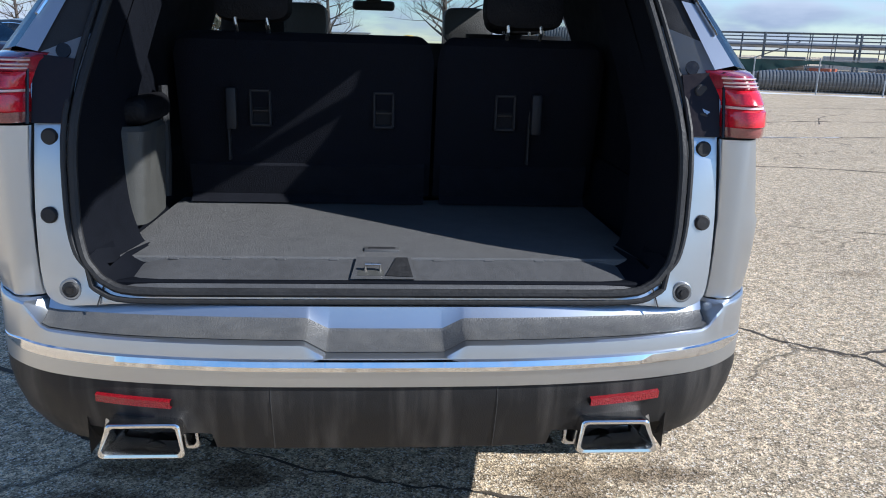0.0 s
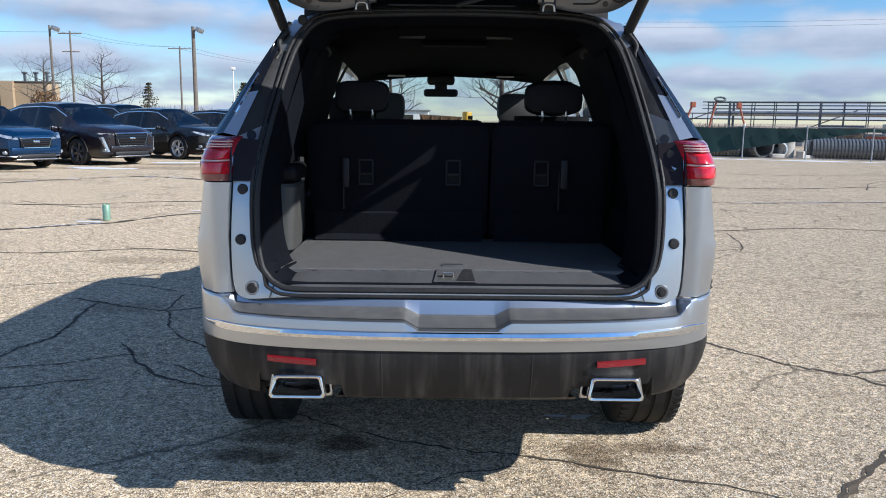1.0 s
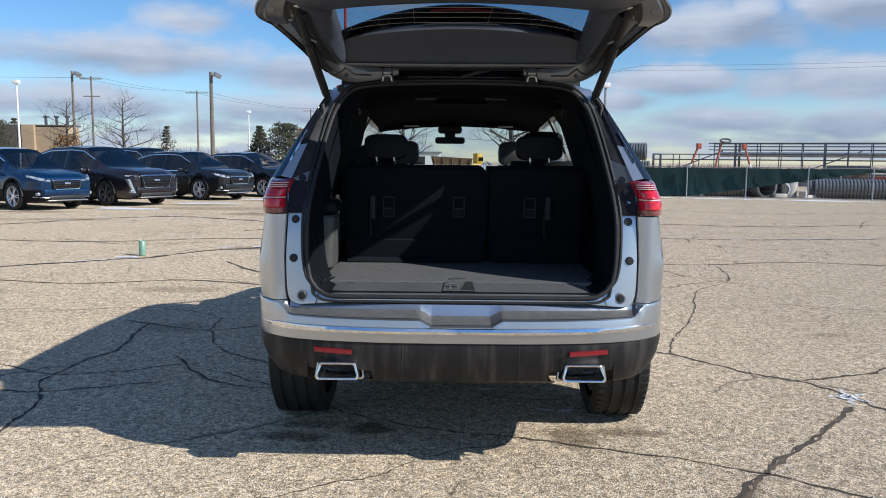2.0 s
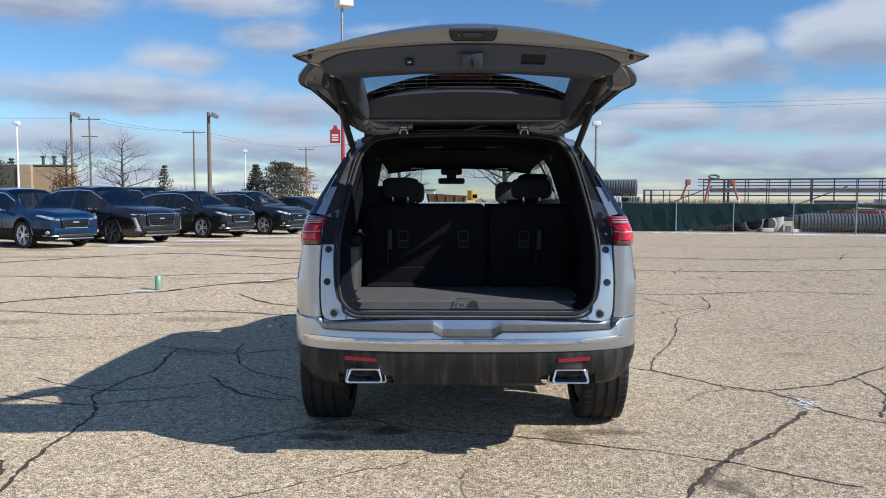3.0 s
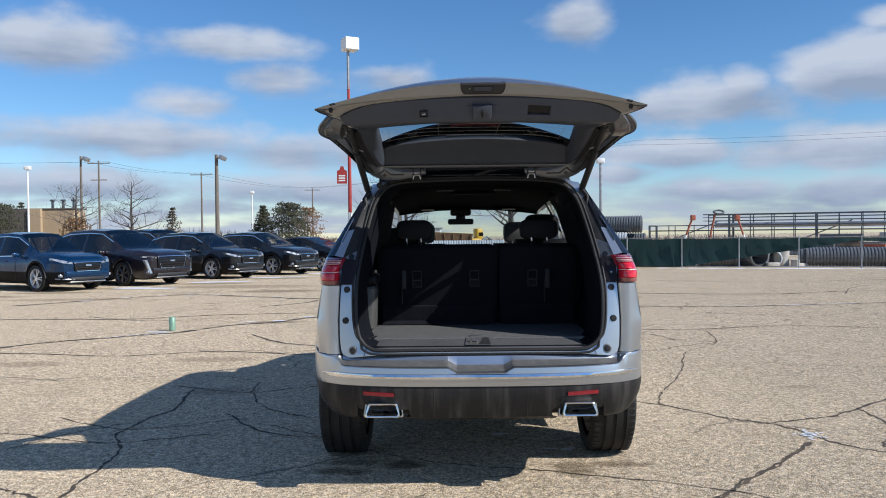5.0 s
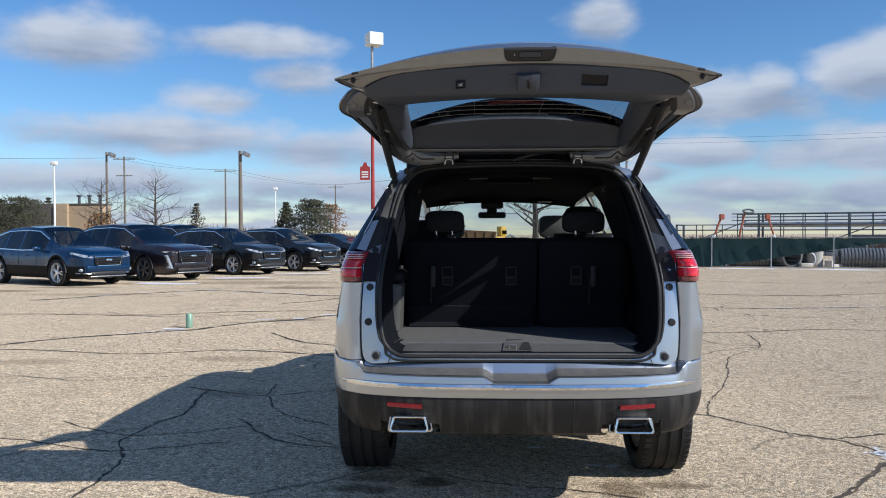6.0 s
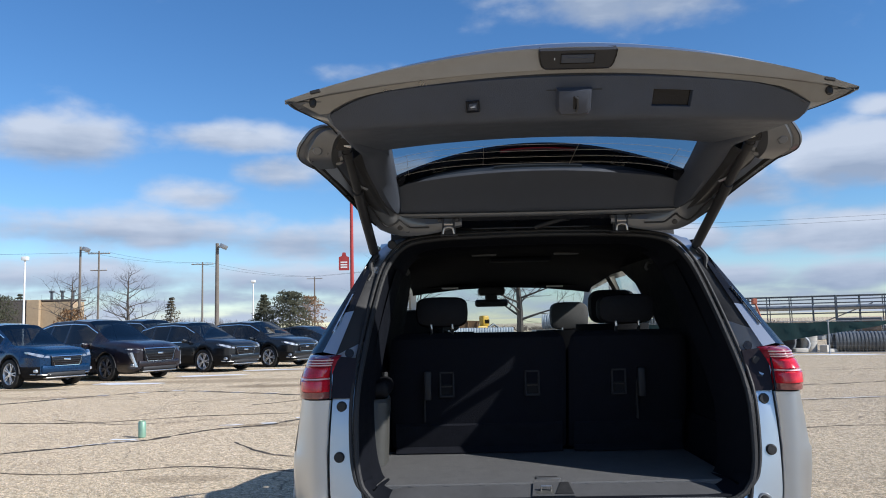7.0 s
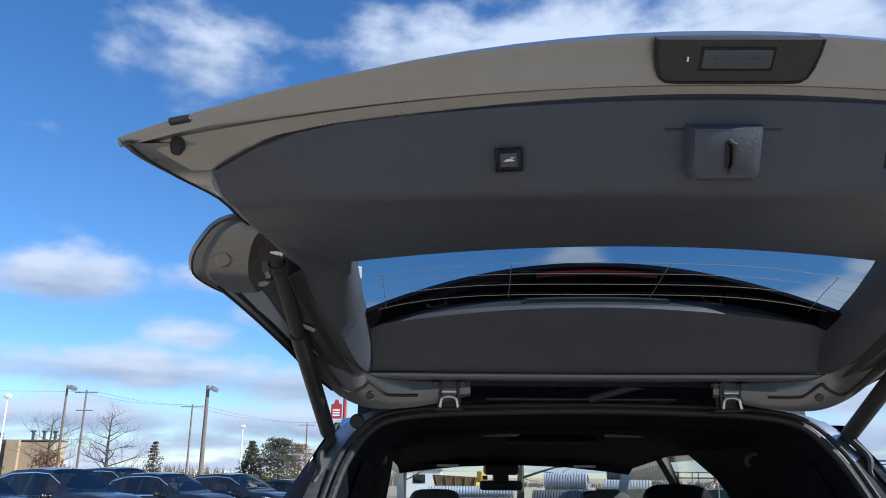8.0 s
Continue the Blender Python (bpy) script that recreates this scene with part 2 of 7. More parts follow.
BUMPER_BLACK = material("bumper_plastic", (0.014, 0.0138, 0.0145), 0.50, spec=0.32, var=0.2, scale=3.0, bump=0.12, bump_scale=300, dirt=((0.20, 0.18, 0.16), 9.0, (2.4, 1, 0.12), 0.22))
# darker and bluer than real trim: the cabin's shade is put into the colour
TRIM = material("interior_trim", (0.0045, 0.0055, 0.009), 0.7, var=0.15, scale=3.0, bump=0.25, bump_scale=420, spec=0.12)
GATE_TRIM = material("gate_trim", (0.048, 0.056, 0.074), 0.50, var=0.1, scale=2.0, bump=0.2, bump_scale=420)
SCUFF = material("scuffed_plastic", (0.078, 0.078, 0.080), 0.5, var=0.12, scale=6.0, bump=0.2, bump_scale=300)
CARPET = material("cargo_carpet", (0.135, 0.135, 0.136), 0.95, var=0.10, scale=20.0, bump=0.6, bump_scale=500, spec=0.1)
# fabric and leather also carry the cabin's blue-black shade in their colour
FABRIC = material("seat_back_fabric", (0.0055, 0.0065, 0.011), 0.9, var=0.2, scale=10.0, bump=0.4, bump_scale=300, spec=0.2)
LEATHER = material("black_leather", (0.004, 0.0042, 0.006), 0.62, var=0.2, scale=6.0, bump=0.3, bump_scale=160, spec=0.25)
GREY_LEATHER = material("grey_leather", (0.055, 0.055, 0.053), 0.55, var=0.1, scale=6.0, bump=0.3, bump_scale=160)
RUBBER = material("rubber", (0.016, 0.016, 0.017), 0.6, var=0.3, scale=8.0, bump=0.2, bump_scale=90)
TYRE = material("tyre", (0.015, 0.0145, 0.014), 0.75, var=0.35, scale=6.0, bump=0.3, bump_scale=120, dirt=((0.05, 0.046, 0.042), 6.0, (1, 1, 1), 0.2))
PRIVACY = material("privacy_glass", (0.004, 0.005, 0.008), 0.12, spec=0.3, var=0.1, scale=6)
GLOSS_BLACK = material("gloss_black", (0.006, 0.006, 0.008), 0.2, spec=0.4, var=0.2, scale=6)
CHROME = material("chrome", (0.85, 0.86, 0.88), 0.07, 1.0, var=0.05, scale=5.0)
POLISHED = material("polished_steel", (0.78, 0.77, 0.75), 0.14, 1.0)
STEEL = material("brushed_steel", (0.62, 0.60, 0.57), 0.28, 1.0, var=0.1, scale=30.0)
DARK_METAL = material("dark_metal", (0.06, 0.06, 0.062), 0.4, 0.8, var=0.2, scale=10.0)
TIP_INSIDE = material("stained_tip_steel", (0.30, 0.30, 0.305), 0.38, 0.6, var=0.25, scale=16.0)
SOOT = material("sooty_pipe", (0.02, 0.019, 0.018), 0.7, 0.3, var=0.4, scale=14.0)
RED_LENS = material("red_lens", (0.58, 0.010, 0.026), 0.16, coat=0.7, var=0.3, scale=26.0)
DARK_LENS = material("dark_red_lens", (0.12, 0.006, 0.010), 0.12, coat=1.0)
PINK_LENS = material("smoky_pink_lens", (0.24, 0.075, 0.07), 0.15, coat=1.0, var=0.3, scale=30)
CLEAR_LENS = material("clear_lens", (0.72, 0.50, 0.50), 0.12, coat=1.0, var=0.1, scale=40)
RED_TOP = material("dark_red_top_lens", (0.26, 0.012, 0.028), 0.15, coat=1.0, var=0.3, scale=30)
SMOKE_LENS = material("smoked_lens", (0.010, 0.006, 0.008), 0.4, spec=0.3, var=0.2, scale=12)
REFLECTOR = material("red_reflector", (0.26, 0.006, 0.012), 0.25, coat=0.5, bump=0.5, bump_scale=240)
HEADLAMP = material("headlamp_glass", (0.42, 0.44, 0.47), 0.12, 0.5, coat=1.0, var=0.35, scale=14)
WHITE_PLASTIC = material("white_plastic", (0.75, 0.75, 0.74), 0.4, var=0.05)
CLEAR_GLASS = glass_material("clear_glass", (0.74, 0.80, 0.80))
PARKED_GLASS = glass_material("parked_car_glass", (0.16, 0.17, 0.18), gloss=0.12, film=0.09)
SCREEN_GLASS = glass_material("parked_car_screen", (0.50, 0.55, 0.55), gloss=0.04, film=0.14)
TINTED_GLASS = glass_material("tinted_glass", (0.10, 0.105, 0.11), film=0.10)
GATE_GLASS = glass_material("gate_glass", (0.40, 0.46, 0.50))
WIRE = material("heater_wire", (0.30, 0.27, 0.23), 0.45, 0.5)
PAD = material("step_pad_plastic", (0.095, 0.095, 0.094), 0.40, var=0.10, scale=5.0, bump=0.25, bump_scale=260, dirt=((0.20, 0.19, 0.17), 14.0, (1, 1, 1), 0.3))

# ---- shared parts of the vehicles ----
def wheel(parent, x, y, r, width, side, rim_mat, spokes=10, split=True, rim_part=0.735):
    """A tyre with tread blocks and a spoked rim, axle along x; side +1 faces +x."""
    m = Matrix.Translation((x, y, r)) @ (Matrix.Identity(4) if side > 0 else Matrix.Rotation(math.pi, 4, "Z"))
    w, ri = width / 2, r * rim_part
    prof = [(-w * 0.86, ri), (-w, ri + (r - ri) * 0.35), (-w, r - 0.05), (-w * 0.9, r - 0.016), (-w * 0.78, r - 0.004)]
    for g in (-0.45, 0.0, 0.45):
        c = g * w * 1.0
        prof += [(c - 0.011, r), (c - 0.009, r - 0.009), (c + 0.009, r - 0.009), (c + 0.011, r)]
    prof += [(w * 0.78, r - 0.004), (w * 0.9, r - 0.016), (w, r - 0.05), (w, ri + (r - ri) * 0.35), (w * 0.86, ri)]
    bm = lathe(prof, sides=56)
    # shoulder tread blocks
    for k in range(56):
        a = 2 * math.pi * k / 56
        for s in (-1, 1):
            b = box(-0.022, 0.022, -0.012, 0.012, -0.008, 0.0015)
            moved(b, Matrix.Rotation(a, 4, "X") @ Matrix.Translation((s * w * 0.72, 0, r - 0.003)))
            bm = merge(bm, b)
    ty = part("wheel", moved(bm, m), TYRE, parent, "black rubber tyre on a spoked rim")
    rim = lathe([(w * 0.80, ri * 1.005), (w * 0.86, ri * 0.97), (w * 0.62, ri * 0.92), (w * 0.1, ri * 0.88), (-w * 0.8, ri * 0.9)], sides=40)
    for k in range(spokes):
        a = 2 * math.pi * k / spokes
        if split:
            a += (0.14 if k % 2 else -0.14) * (10 / spokes)
        b = box(w * 0.52, w * 0.74, -0.014, 0.014, r * 0.10, ri * 0.95, 0.006, 1)
        rim = merge(rim, moved(b, Matrix.Rotation(a, 4, "X")))
    rim = merge(rim, lathe([(w * 0.45, r * 0.17), (w * 0.76, r * 0.16), (w * 0.80, r * 0.10), (w * 0.80, 0.001)], sides=20))
    part("rim", moved(rim, m), rim_mat, ty)
    part("brake_disc", moved(lathe([(w * 0.05, ri * 0.8), (w * 0.12, ri * 0.8), (w * 0.12, 0.02)], sides=28), m), DARK_METAL, ty)
    return ty


def section(y, w, zs, zb, zr, xr, arch=None, slim=1.0):
    """Half a cross-section of a car body, from the sill over the belt to the roof's middle."""
    p = [(0.90 * w, zs), (0.965 * w, zs + 0.07), (0.99 * w, max(0.55, zs + 0.1)), (w, 0.78), (0.993 * w * (1 + slim) / 2, zb - 0.15), (0.968 * w * slim, zb - 0.03), (0.945 * w * slim, zb + 0.015)]
    if arch is not None:
        p[0], p[1], p[2], p[3] = (w * 0.985, arch), (w * 1.005, arch + 0.025), (w * 1.003, max(arch + 0.06, 0.55)), (w, max(arch + 0.10, 0.78))
        p[4] = (0.993 * w * (1 + slim) / 2, max(zb - 0.15, arch + 0.13))
    x6, z6 = p[6]
    z8 = z6 + (zr - z6) * 0.94
    p += [(x6 + (xr - x6) * 0.86, z6 + (z8 - z6) * 0.86), (xr, z8), (xr * 0.62, z6 + (zr - z6) * 0.987), (0, zr)]
    return [Vector((x, y, z)) for x, z in p]


def at(table, y):
    """Linear reading of a table of (y, value ...) rows."""
    for a, b in zip(table, table[1:]):
        if y <= b[0]:
            f = max(0.0, min(1.0, (y - a[0]) / (b[0] - a[0])))
            f = f * f * (3 - 2 * f) * 0.35 + f * 0.65
            return [p + (q - p) * f for p, q in zip(a[1:], b[1:])]
    return list(table[-1][1:])


def body_rings(table, axles, r_arch, cuts, zc, slim=1.0):
    """Cross-sections along the length; table rows: y, half width, sill, belt, roof, roof half width."""
    ys = set(cuts) | {row[0] for row in table}
    for a in axles:
        ys |= {a + r_arch * math.cos(math.pi * k / 10) for k in range(11)}
    ys = sorted(ys)
    ys = [y for i, y in enumerate(ys) if i == 0 or y - ys[i - 1] > 0.012 or y in cuts]
    rings = []
    for y in ys:
        w, zs, zb, zr, xr = at(table, y)
        arch = None
        for a in axles:
            if abs(y - a) < r_arch - 0.004:
                arch = zc + math.sqrt(r_arch ** 2 - (y - a) ** 2)
        rings.append(section(y, w, zs, zb, zr, xr, arch, slim))
    return ys, rings

# ---- the silver vehicle with its open gate ----
suv = thing("suv", "silver three-row SUV with its rear gate raised, on cracked asphalt", "car")
SUV_SCALE = 0.986
suv.scale.x = SUV_SCALE
AXLES, R_TYRE = (0.97, 4.03), 0.385
SUV_TABLE = [(0.30, 1.0, 0.40, 1.22, 1.80, 0.655), (0.60, 1.038, 0.30, 1.19, 1.835, 0.66), (0.97, 1.05, 0.28, 1.175, 1.845, 0.665), (1.30, 1.042, 0.27, 1.165, 1.85, 0.67), (2.40, 1.025, 0.27, 1.15, 1.84, 0.67),
             (3.05, 1.025, 0.27, 1.14, 1.79, 0.64), (3.85, 1.03, 0.27, 1.11, 1.16, 0.66), (4.45, 1.01, 0.28, 1.03, 1.09, 0.62), (4.82, 0.92, 0.30, 0.93, 1.0, 0.58), (4.97, 0.82, 0.33, 0.82, 0.88, 0.5)]
CUTS = [0.62, 1.20, 1.32, 1.45, 2.32, 2.44, 3.0, 3.05, 3.45, 3.85]
ys, rings = body_rings(SUV_TABLE, AXLES, 0.445, CUTS, 0.40, 0.945)
keepers = [i for i, y in enumerate(ys) if y > 0.57]
ys, rings = [ys[i] for i in keepers], [rings[i] for i in keepers]
# rear edge of the quarter panel, raked forward towards the roof
REAR_EDGE = [(0.86, 0.50, 0.40), (0.91, 0.50, 0.46), (0.945, 0.48, 0.58), (0.962, 0.285, 0.785), (0.962, 0.225, 1.00), (0.928, 0.205, 1.19), (0.893, 0.25, 1.345), (0.72, 0.445, 1.66),
             (0.655, 0.515, 1.77), (0.41, 0.565, 1.83), (0, 0.575, 1.848)]
rear = [Vector(p) for p in REAR_EDGE]
second = [lerp(a, b, 0.5) for a, b in zip(rear, rings[0])]
rings = [rear, [Vector((p[0] + (0.012 if 2 < k < 6 else -0.02 if k < 3 else 0), p[1], p[2])) for k, p in enumerate(second)]] + rings
ys = [0.3, 0.5] + ys
GLASS_SPANS = [(0.3, 1.20), (1.32, 2.32), (2.44, 3.05)]


def suv_cell(i, j):
    """What a cell of the shell is: side glass, windscreen or metal."""
    y0, y1 = ys[i], ys[i + 1]
    if j == 7 and y1 <= 1.21:
        return "quarter"
    if j == 6 and any(a - 1e-4 <= y0 and y1 <= b + 1e-4 for a, b in GLASS_SPANS):
        return "quarter" if y1 <= 1.21 else "side"
    if j == 6 and 3.05 <= y0 and y1 <= 3.46:
        return "side"
    if j >= 8 and 3.04 <= y0 and y1 <= 3.86:
        return "screen"
    if j >= 9 and 1.45 <= y0 and y1 <= 2.9:
        return "sunroof"
    return "metal"


full = [[Vector((-p[0], p[1], p[2])) for p in r] + [Vector(p) for p in reversed(r[:-1])] for r in rings]


def half_index(j):
    return j if j < 10 else 19 - j


part("body", loft(full, keep=lambda i, j: suv_cell(i, half_index(j)) == "metal"), SILVER, suv, "silver metallic body shell", smooth=28)
for spec, nm, mt, lab in (("side", "side_window", TINTED_GLASS, "dark tinted side glass"), ("quarter", "quarter_window", PRIVACY, "near-black quarter glass and pillar")):
    for side in (0, 1):
        for a, b in ([(0.3, 1.20)] if spec == "quarter" else [(1.32, 2.32), (2.44, 3.46)]):
            pane = part(nm, loft(full, keep=lambda i, j: suv_cell(i, half_index(j)) == spec and (j < 10) == (side == 0) and a - 1e-3 <= ys[i] < b - 1e-3), CLEAR_GLASS if spec == "side" else mt, suv, lab)
            pane.visible_shadow = False
screen = part("windscreen", loft(full, keep=lambda i, j: suv_cell(i, half_index(j)) == "screen"), CLEAR_GLASS, suv, "clear curved windscreen")
screen.visible_shadow = False
part("sunroof", loft(full, keep=lambda i, j: suv_cell(i, half_index(j)) == "sunroof"), GLOSS_BLACK, suv, "black glass roof panel")
# closed nose with grille and lamps
part("nose", loft([full[-1], [lerp(p, (0, 4.985, 0.62), 0.25) for p in full[-1]], [lerp(p, (0, 5.0, 0.62), 0.9) for p in full[-1]]]), SILVER, suv, "silver front fascia")
part("grille", box(-0.52, 0.52, 4.97, 5.03, 0.50, 0.80, 0.03), PLASTIC, suv, "black front grille")
for s in (-1, 1):
    part("headlight", box(min(s * 0.52, s * 0.84), max(s * 0.52, s * 0.84), 4.86, 4.99, 0.74, 0.83, 0.03), HEADLAMP, suv, "clear headlight")
part("underbody", box(-0.72, 0.72, 1.45, 4.85, 0.27, 0.42, 0.04), PLASTIC, suv, "black underbody")
part("floor_pan", box(-0.71, 0.71, 0.26, 1.46, 0.44, 0.50, 0.02), PLASTIC, suv, "black floor pan")
part("rear_panel", box(-0.76, 0.76, 0.10, 0.115, 0.45, 0.815, 0.004, 1), PLASTIC, suv, "black inner rear panel")
for s in (-1, 1):
    for a in AXLES:
        wheel(suv, s * 0.885, a, R_TYRE, 0.295, s, STEEL, 12)
    # wheel housings
    for a in AXLES:
        b = loft([[Vector((s * x, a + 0.442 * math.cos(t), 0.40 + 0.442 * math.sin(t))) for t in (math.pi * k / 14 for k in range(15))] for x in (0.66, 0.965)])
        part("wheel_arch", b, PLASTIC, suv)
    part("door_mirror", box(min(s * 0.97, s * 1.17), max(s * 0.97, s * 1.17), 3.28, 3.40, 1.10, 1.26, 0.04, 3), SILVER, suv, "silver door mirror")
    rail = tube(spline([(s * 0.62, 0.75, 1.81), (s * 0.625, 1.0, 1.828), (s * 0.63, 2.0, 1.832), (s * 0.62, 2.8, 1.80), (s * 0.61, 3.0, 1.775)], 5), 0.016, 8)
    part("roof_rail", rail, CHROME, suv, "bright roof rail")

# ---- rear opening: rings from the weather seal out to the quarter panel ----
SEAL = [(0, 0.065, 0.822), (0.35, 0.065, 0.822), (0.58, 0.066, 0.824), (0.645, 0.071, 0.843), (0.675, 0.077, 0.87), (0.697, 0.082, 0.91), (0.712, 0.10, 1.01), (0.712, 0.14, 1.20), (0.688, 0.27, 1.40), (0.645, 0.42, 1.62),
        (0.605, 0.47, 1.715), (0.54, 0.495, 1.78), (0.42, 0.505, 1.804), (0.2, 0.51, 1.813), (0, 0.51, 1.816)]
FLANGE_OUT = [(0, 0.052, 0.80), (0.35, 0.052, 0.80), (0.60, 0.055, 0.794), (0.70, 0.064, 0.786), (0.764, 0.080, 0.785), (0.803, 0.096, 0.825), (0.812, 0.115, 1.00), (0.803, 0.135, 1.19), (0.80, 0.175, 1.345), (0.715, 0.41, 1.63),
              (0.665, 0.50, 1.755), (0.57, 0.555, 1.815), (0.42, 0.575, 1.835), (0.2, 0.58, 1.845), (0, 0.58, 1.85)]
seal, fo = spline(SEAL, 4), spline(FLANGE_OUT, 4)
inner = [Vector((p.x * 0.985, p.y + 0.035, p.z + (0.012 if p.z < 0.9 else -0.012))) for p in seal]
mid = [lerp(a, b, 0.45) for a, b in zip(seal, fo)]
mid = [Vector((p[0], p[1] - 0.006, p[2])) for p in mid]


def halves(*rs):
    return [both(r) for r in rs]


edge_z = [p.z for p in both(fo)]
part("rear_frame", loft(halves(seal, mid, fo), keep=lambda i, j: not 1.40 < edge_z[j] < 1.70), SILVER, suv, "silver painted frame round the rear opening")
# same silver frame higher up, drawn black for the raised gate's shade
for side in (0, 1):
    part("frame_cover", loft(halves(seal, mid, fo), keep=lambda i, j: 1.40 < edge_z[j] < 1.70 and (2 * j < len(edge_z)) == (side == 0)), PLASTIC, suv, "upper sides of the frame, silver drawn black for shade")
# weather seal: a double bead
for off, rad in ((0.0, 0.011), (0.022, 0.007)):
    pts = [Vector((p.x * (1 + off * 1.2), p.y - 0.012, p.z + (-off if p.z < 0.86 else off * 0.6))) for p in seal]
    part("weather_seal", tube(both(pts), rad, 8, caps=False), RUBBER, suv, "black rubber weather seal")
# inner edge of the trim behind the seal
trim_in = [Vector((p.x * 0.955, p.y + 0.10, p.z + (0.03 if p.z < 0.86 else (-0.03 if p.z > 1.7 else 0)))) for p in seal]
trim_in2 = [Vector((p.x * 0.93, p.y + 0.24, max(p.z, 0.875) if p.z < 1.2 else p.z - 0.035)) for p in seal]
cut = 9
part("opening_trim", loft([both(r[cut:]) for r in (seal, inner, trim_in, trim_in2)], keep=lambda i, j: j != len(seal) - cut - 1), TRIM, suv, "dark plastic trim round the rear opening")

for s in (-1, 1):
    # quarter panel's rear face between gap and side
    cols = []
    for z, dx in ((0.797, 0.004), (0.85, 0.010), (0.92, 0.012), (0.985, 0.010), (1.00, 0.002), (1.10, -0.012), (1.19, -0.024)):
        q = max(0.0, min(1.0, (1.05 - z) / 0.25))
        xi = 0.812 - 0.25 * (z - 1.0) ** 2
        keys = [(xi + 0.003, 0.165, z), (xi + 0.004, 0.132, z), (xi + 0.012, 0.113, z), (0.866, 0.104, z), (0.905 + dx * 0.6 - 0.004 * q, 0.122 + 0.018 * q, z), (0.936 + dx, 0.155 + 0.030 * q, z), (0.953 + dx, 0.205 + 0.03 * q, z), (0.965 + dx, 0.31, z), (0.978 + dx, 0.44, z)]
        cols.append([Vector((s * p.x, p.y, p.z)) for p in spline(keys, 4)])
    part("quarter_panel", loft(cols), SILVER, suv, "silver rear quarter panel", smooth=50)
    groove = [Vector((s * a, b, c)) for a, b, c in ((0.795, 0.112, 0.80), (0.800, 0.128, 1.00), (0.798, 0.150, 1.20))]
    b = loft([groove, [p + Vector((s * 0.012, 0.012, 0)) for p in groove], [p + Vector((s * 0.034, 0.034, 0)) for p in groove]])
    part("panel_gap", b, RUBBER, suv, "dark panel gap")
    # tail light: smoked inner panel, lens blocks that wrap round the corner
    def lamp_ring(z, bulge=0.0, k=0.0):
        keys = [(0.806, 0.138 + k, z), (0.845, 0.108 - bulge + k, z), (0.890, 0.112 - bulge + k, z), (0.922, 0.150 - bulge * 0.6 + k, z), (0.937, 0.205 + k, z), (0.948, 0.33 + k, z)]
        sh = max(0.0, z - 1.26) * 0.35
        return [Vector((s * (p.x - sh), p.y + max(0, z - 1.2) * 0.25, p.z)) for p in spline(keys, 4)]
    lamp = part("tail_light", loft([lamp_ring(1.193, 0.0, 0.01), lamp_ring(1.196, 0.010), lamp_ring(1.206, 0.018), lamp_ring(1.219, 0.022)]), PINK_LENS, suv, "red tail light that wraps round the corner")
    part("lens", loft([lamp_ring(1.219, 0.020), lamp_ring(1.223, 0.030), lamp_ring(1.240, 0.034), lamp_ring(1.257, 0.034), lamp_ring(1.262, 0.022)]), RED_LENS, lamp, "bright red lower lens")
    part("light_bar", loft([lamp_ring(1.262, 0.018), lamp_ring(1.263, 0.026), lamp_ring(1.268, 0.026), lamp_ring(1.269, 0.018)]), CLEAR_LENS, lamp, "pale light guide")
    part("lens", loft([lamp_ring(1.269, 0.022), lamp_ring(1.274, 0.034), lamp_ring(1.298, 0.030), lamp_ring(1.306, 0.02)]), RED_LENS, lamp, "bright red upper lens")
    part("reverse_lens", loft([lamp_ring(1.306, 0.018), lamp_ring(1.310, 0.024), lamp_ring(1.338, 0.018), lamp_ring(1.346, 0.006, 0.008), lamp_ring(1.350, -0.01, 0.02)]), RED_TOP, lamp, "dark red top lens")
    for zz in (1.314, 1.322, 1.332):
        part("light_line", tube([p + Vector((0, -0.002, 0)) for p in lamp_ring(zz, 0.023)[2:12]], 0.0022, 5), CLEAR_LENS, lamp, "thin pale line in the lens")
    part("lens_edge", tube([Vector((s * 0.808, 0.112 + 0.25 * max(0, z - 1.2), z)) for z in (1.194, 1.22, 1.26, 1.30, 1.345)], 0.004, 6), GLOSS_BLACK, lamp)
    inner_panel = [(0.727, 0.125, 1.195), (0.803, 0.120, 1.195), (0.803, 0.165, 1.345), (0.722, 0.19, 1.335), (0.722, 0.14, 1.25)]
    b = plate([(s * x, y, z) for x, y, z in inner_panel], (0, 0.05, 0))
    ip = part("lamp_housing", b, SMOKE_LENS, lamp, "smoked plastic lamp housing")
    for zz in (1.235, 1.30):
        part("cap", disc((s * 0.765, 0.140 + (zz - 1.2) * 0.30, zz), (0, -1, 0), 0.016, 0.008, 16, 0.003), PLASTIC, ip)
    part("frame_seam", tube([(s * 0.668, 0.052, 0.789), (s * 0.660, 0.058, 0.815), (s * 0.652, 0.062, 0.838)], 0.0018, 5), RUBBER, suv)
    # rubber plugs on the frame
    for x, y, z in ((0.768, 0.127, 1.165), (0.775, 0.100, 0.99), (0.732, 0.072, 0.822)):
        low = z < 0.9
        pl = part("plug", disc((s * x, y + 0.004, z), (0, -1, 0.05), 0.019, 0.012, 18, 0.004), RUBBER, suv, "black rubber bump stop")
        if low:
            part("plug_ring", disc((s * x, y + 0.004, z), (0, -1, 0.05), 0.026, 0.008, 20, 0.003), SILVER_IN, pl, "pale metal ring")
            part("plug_screw", disc((s * x, y - 0.006, z), (0, -1, 0.05), 0.008, 0.006, 12), DARK_METAL, pl)
    # black outer pillar cap and its bright edge
    a0, a1 = [], []
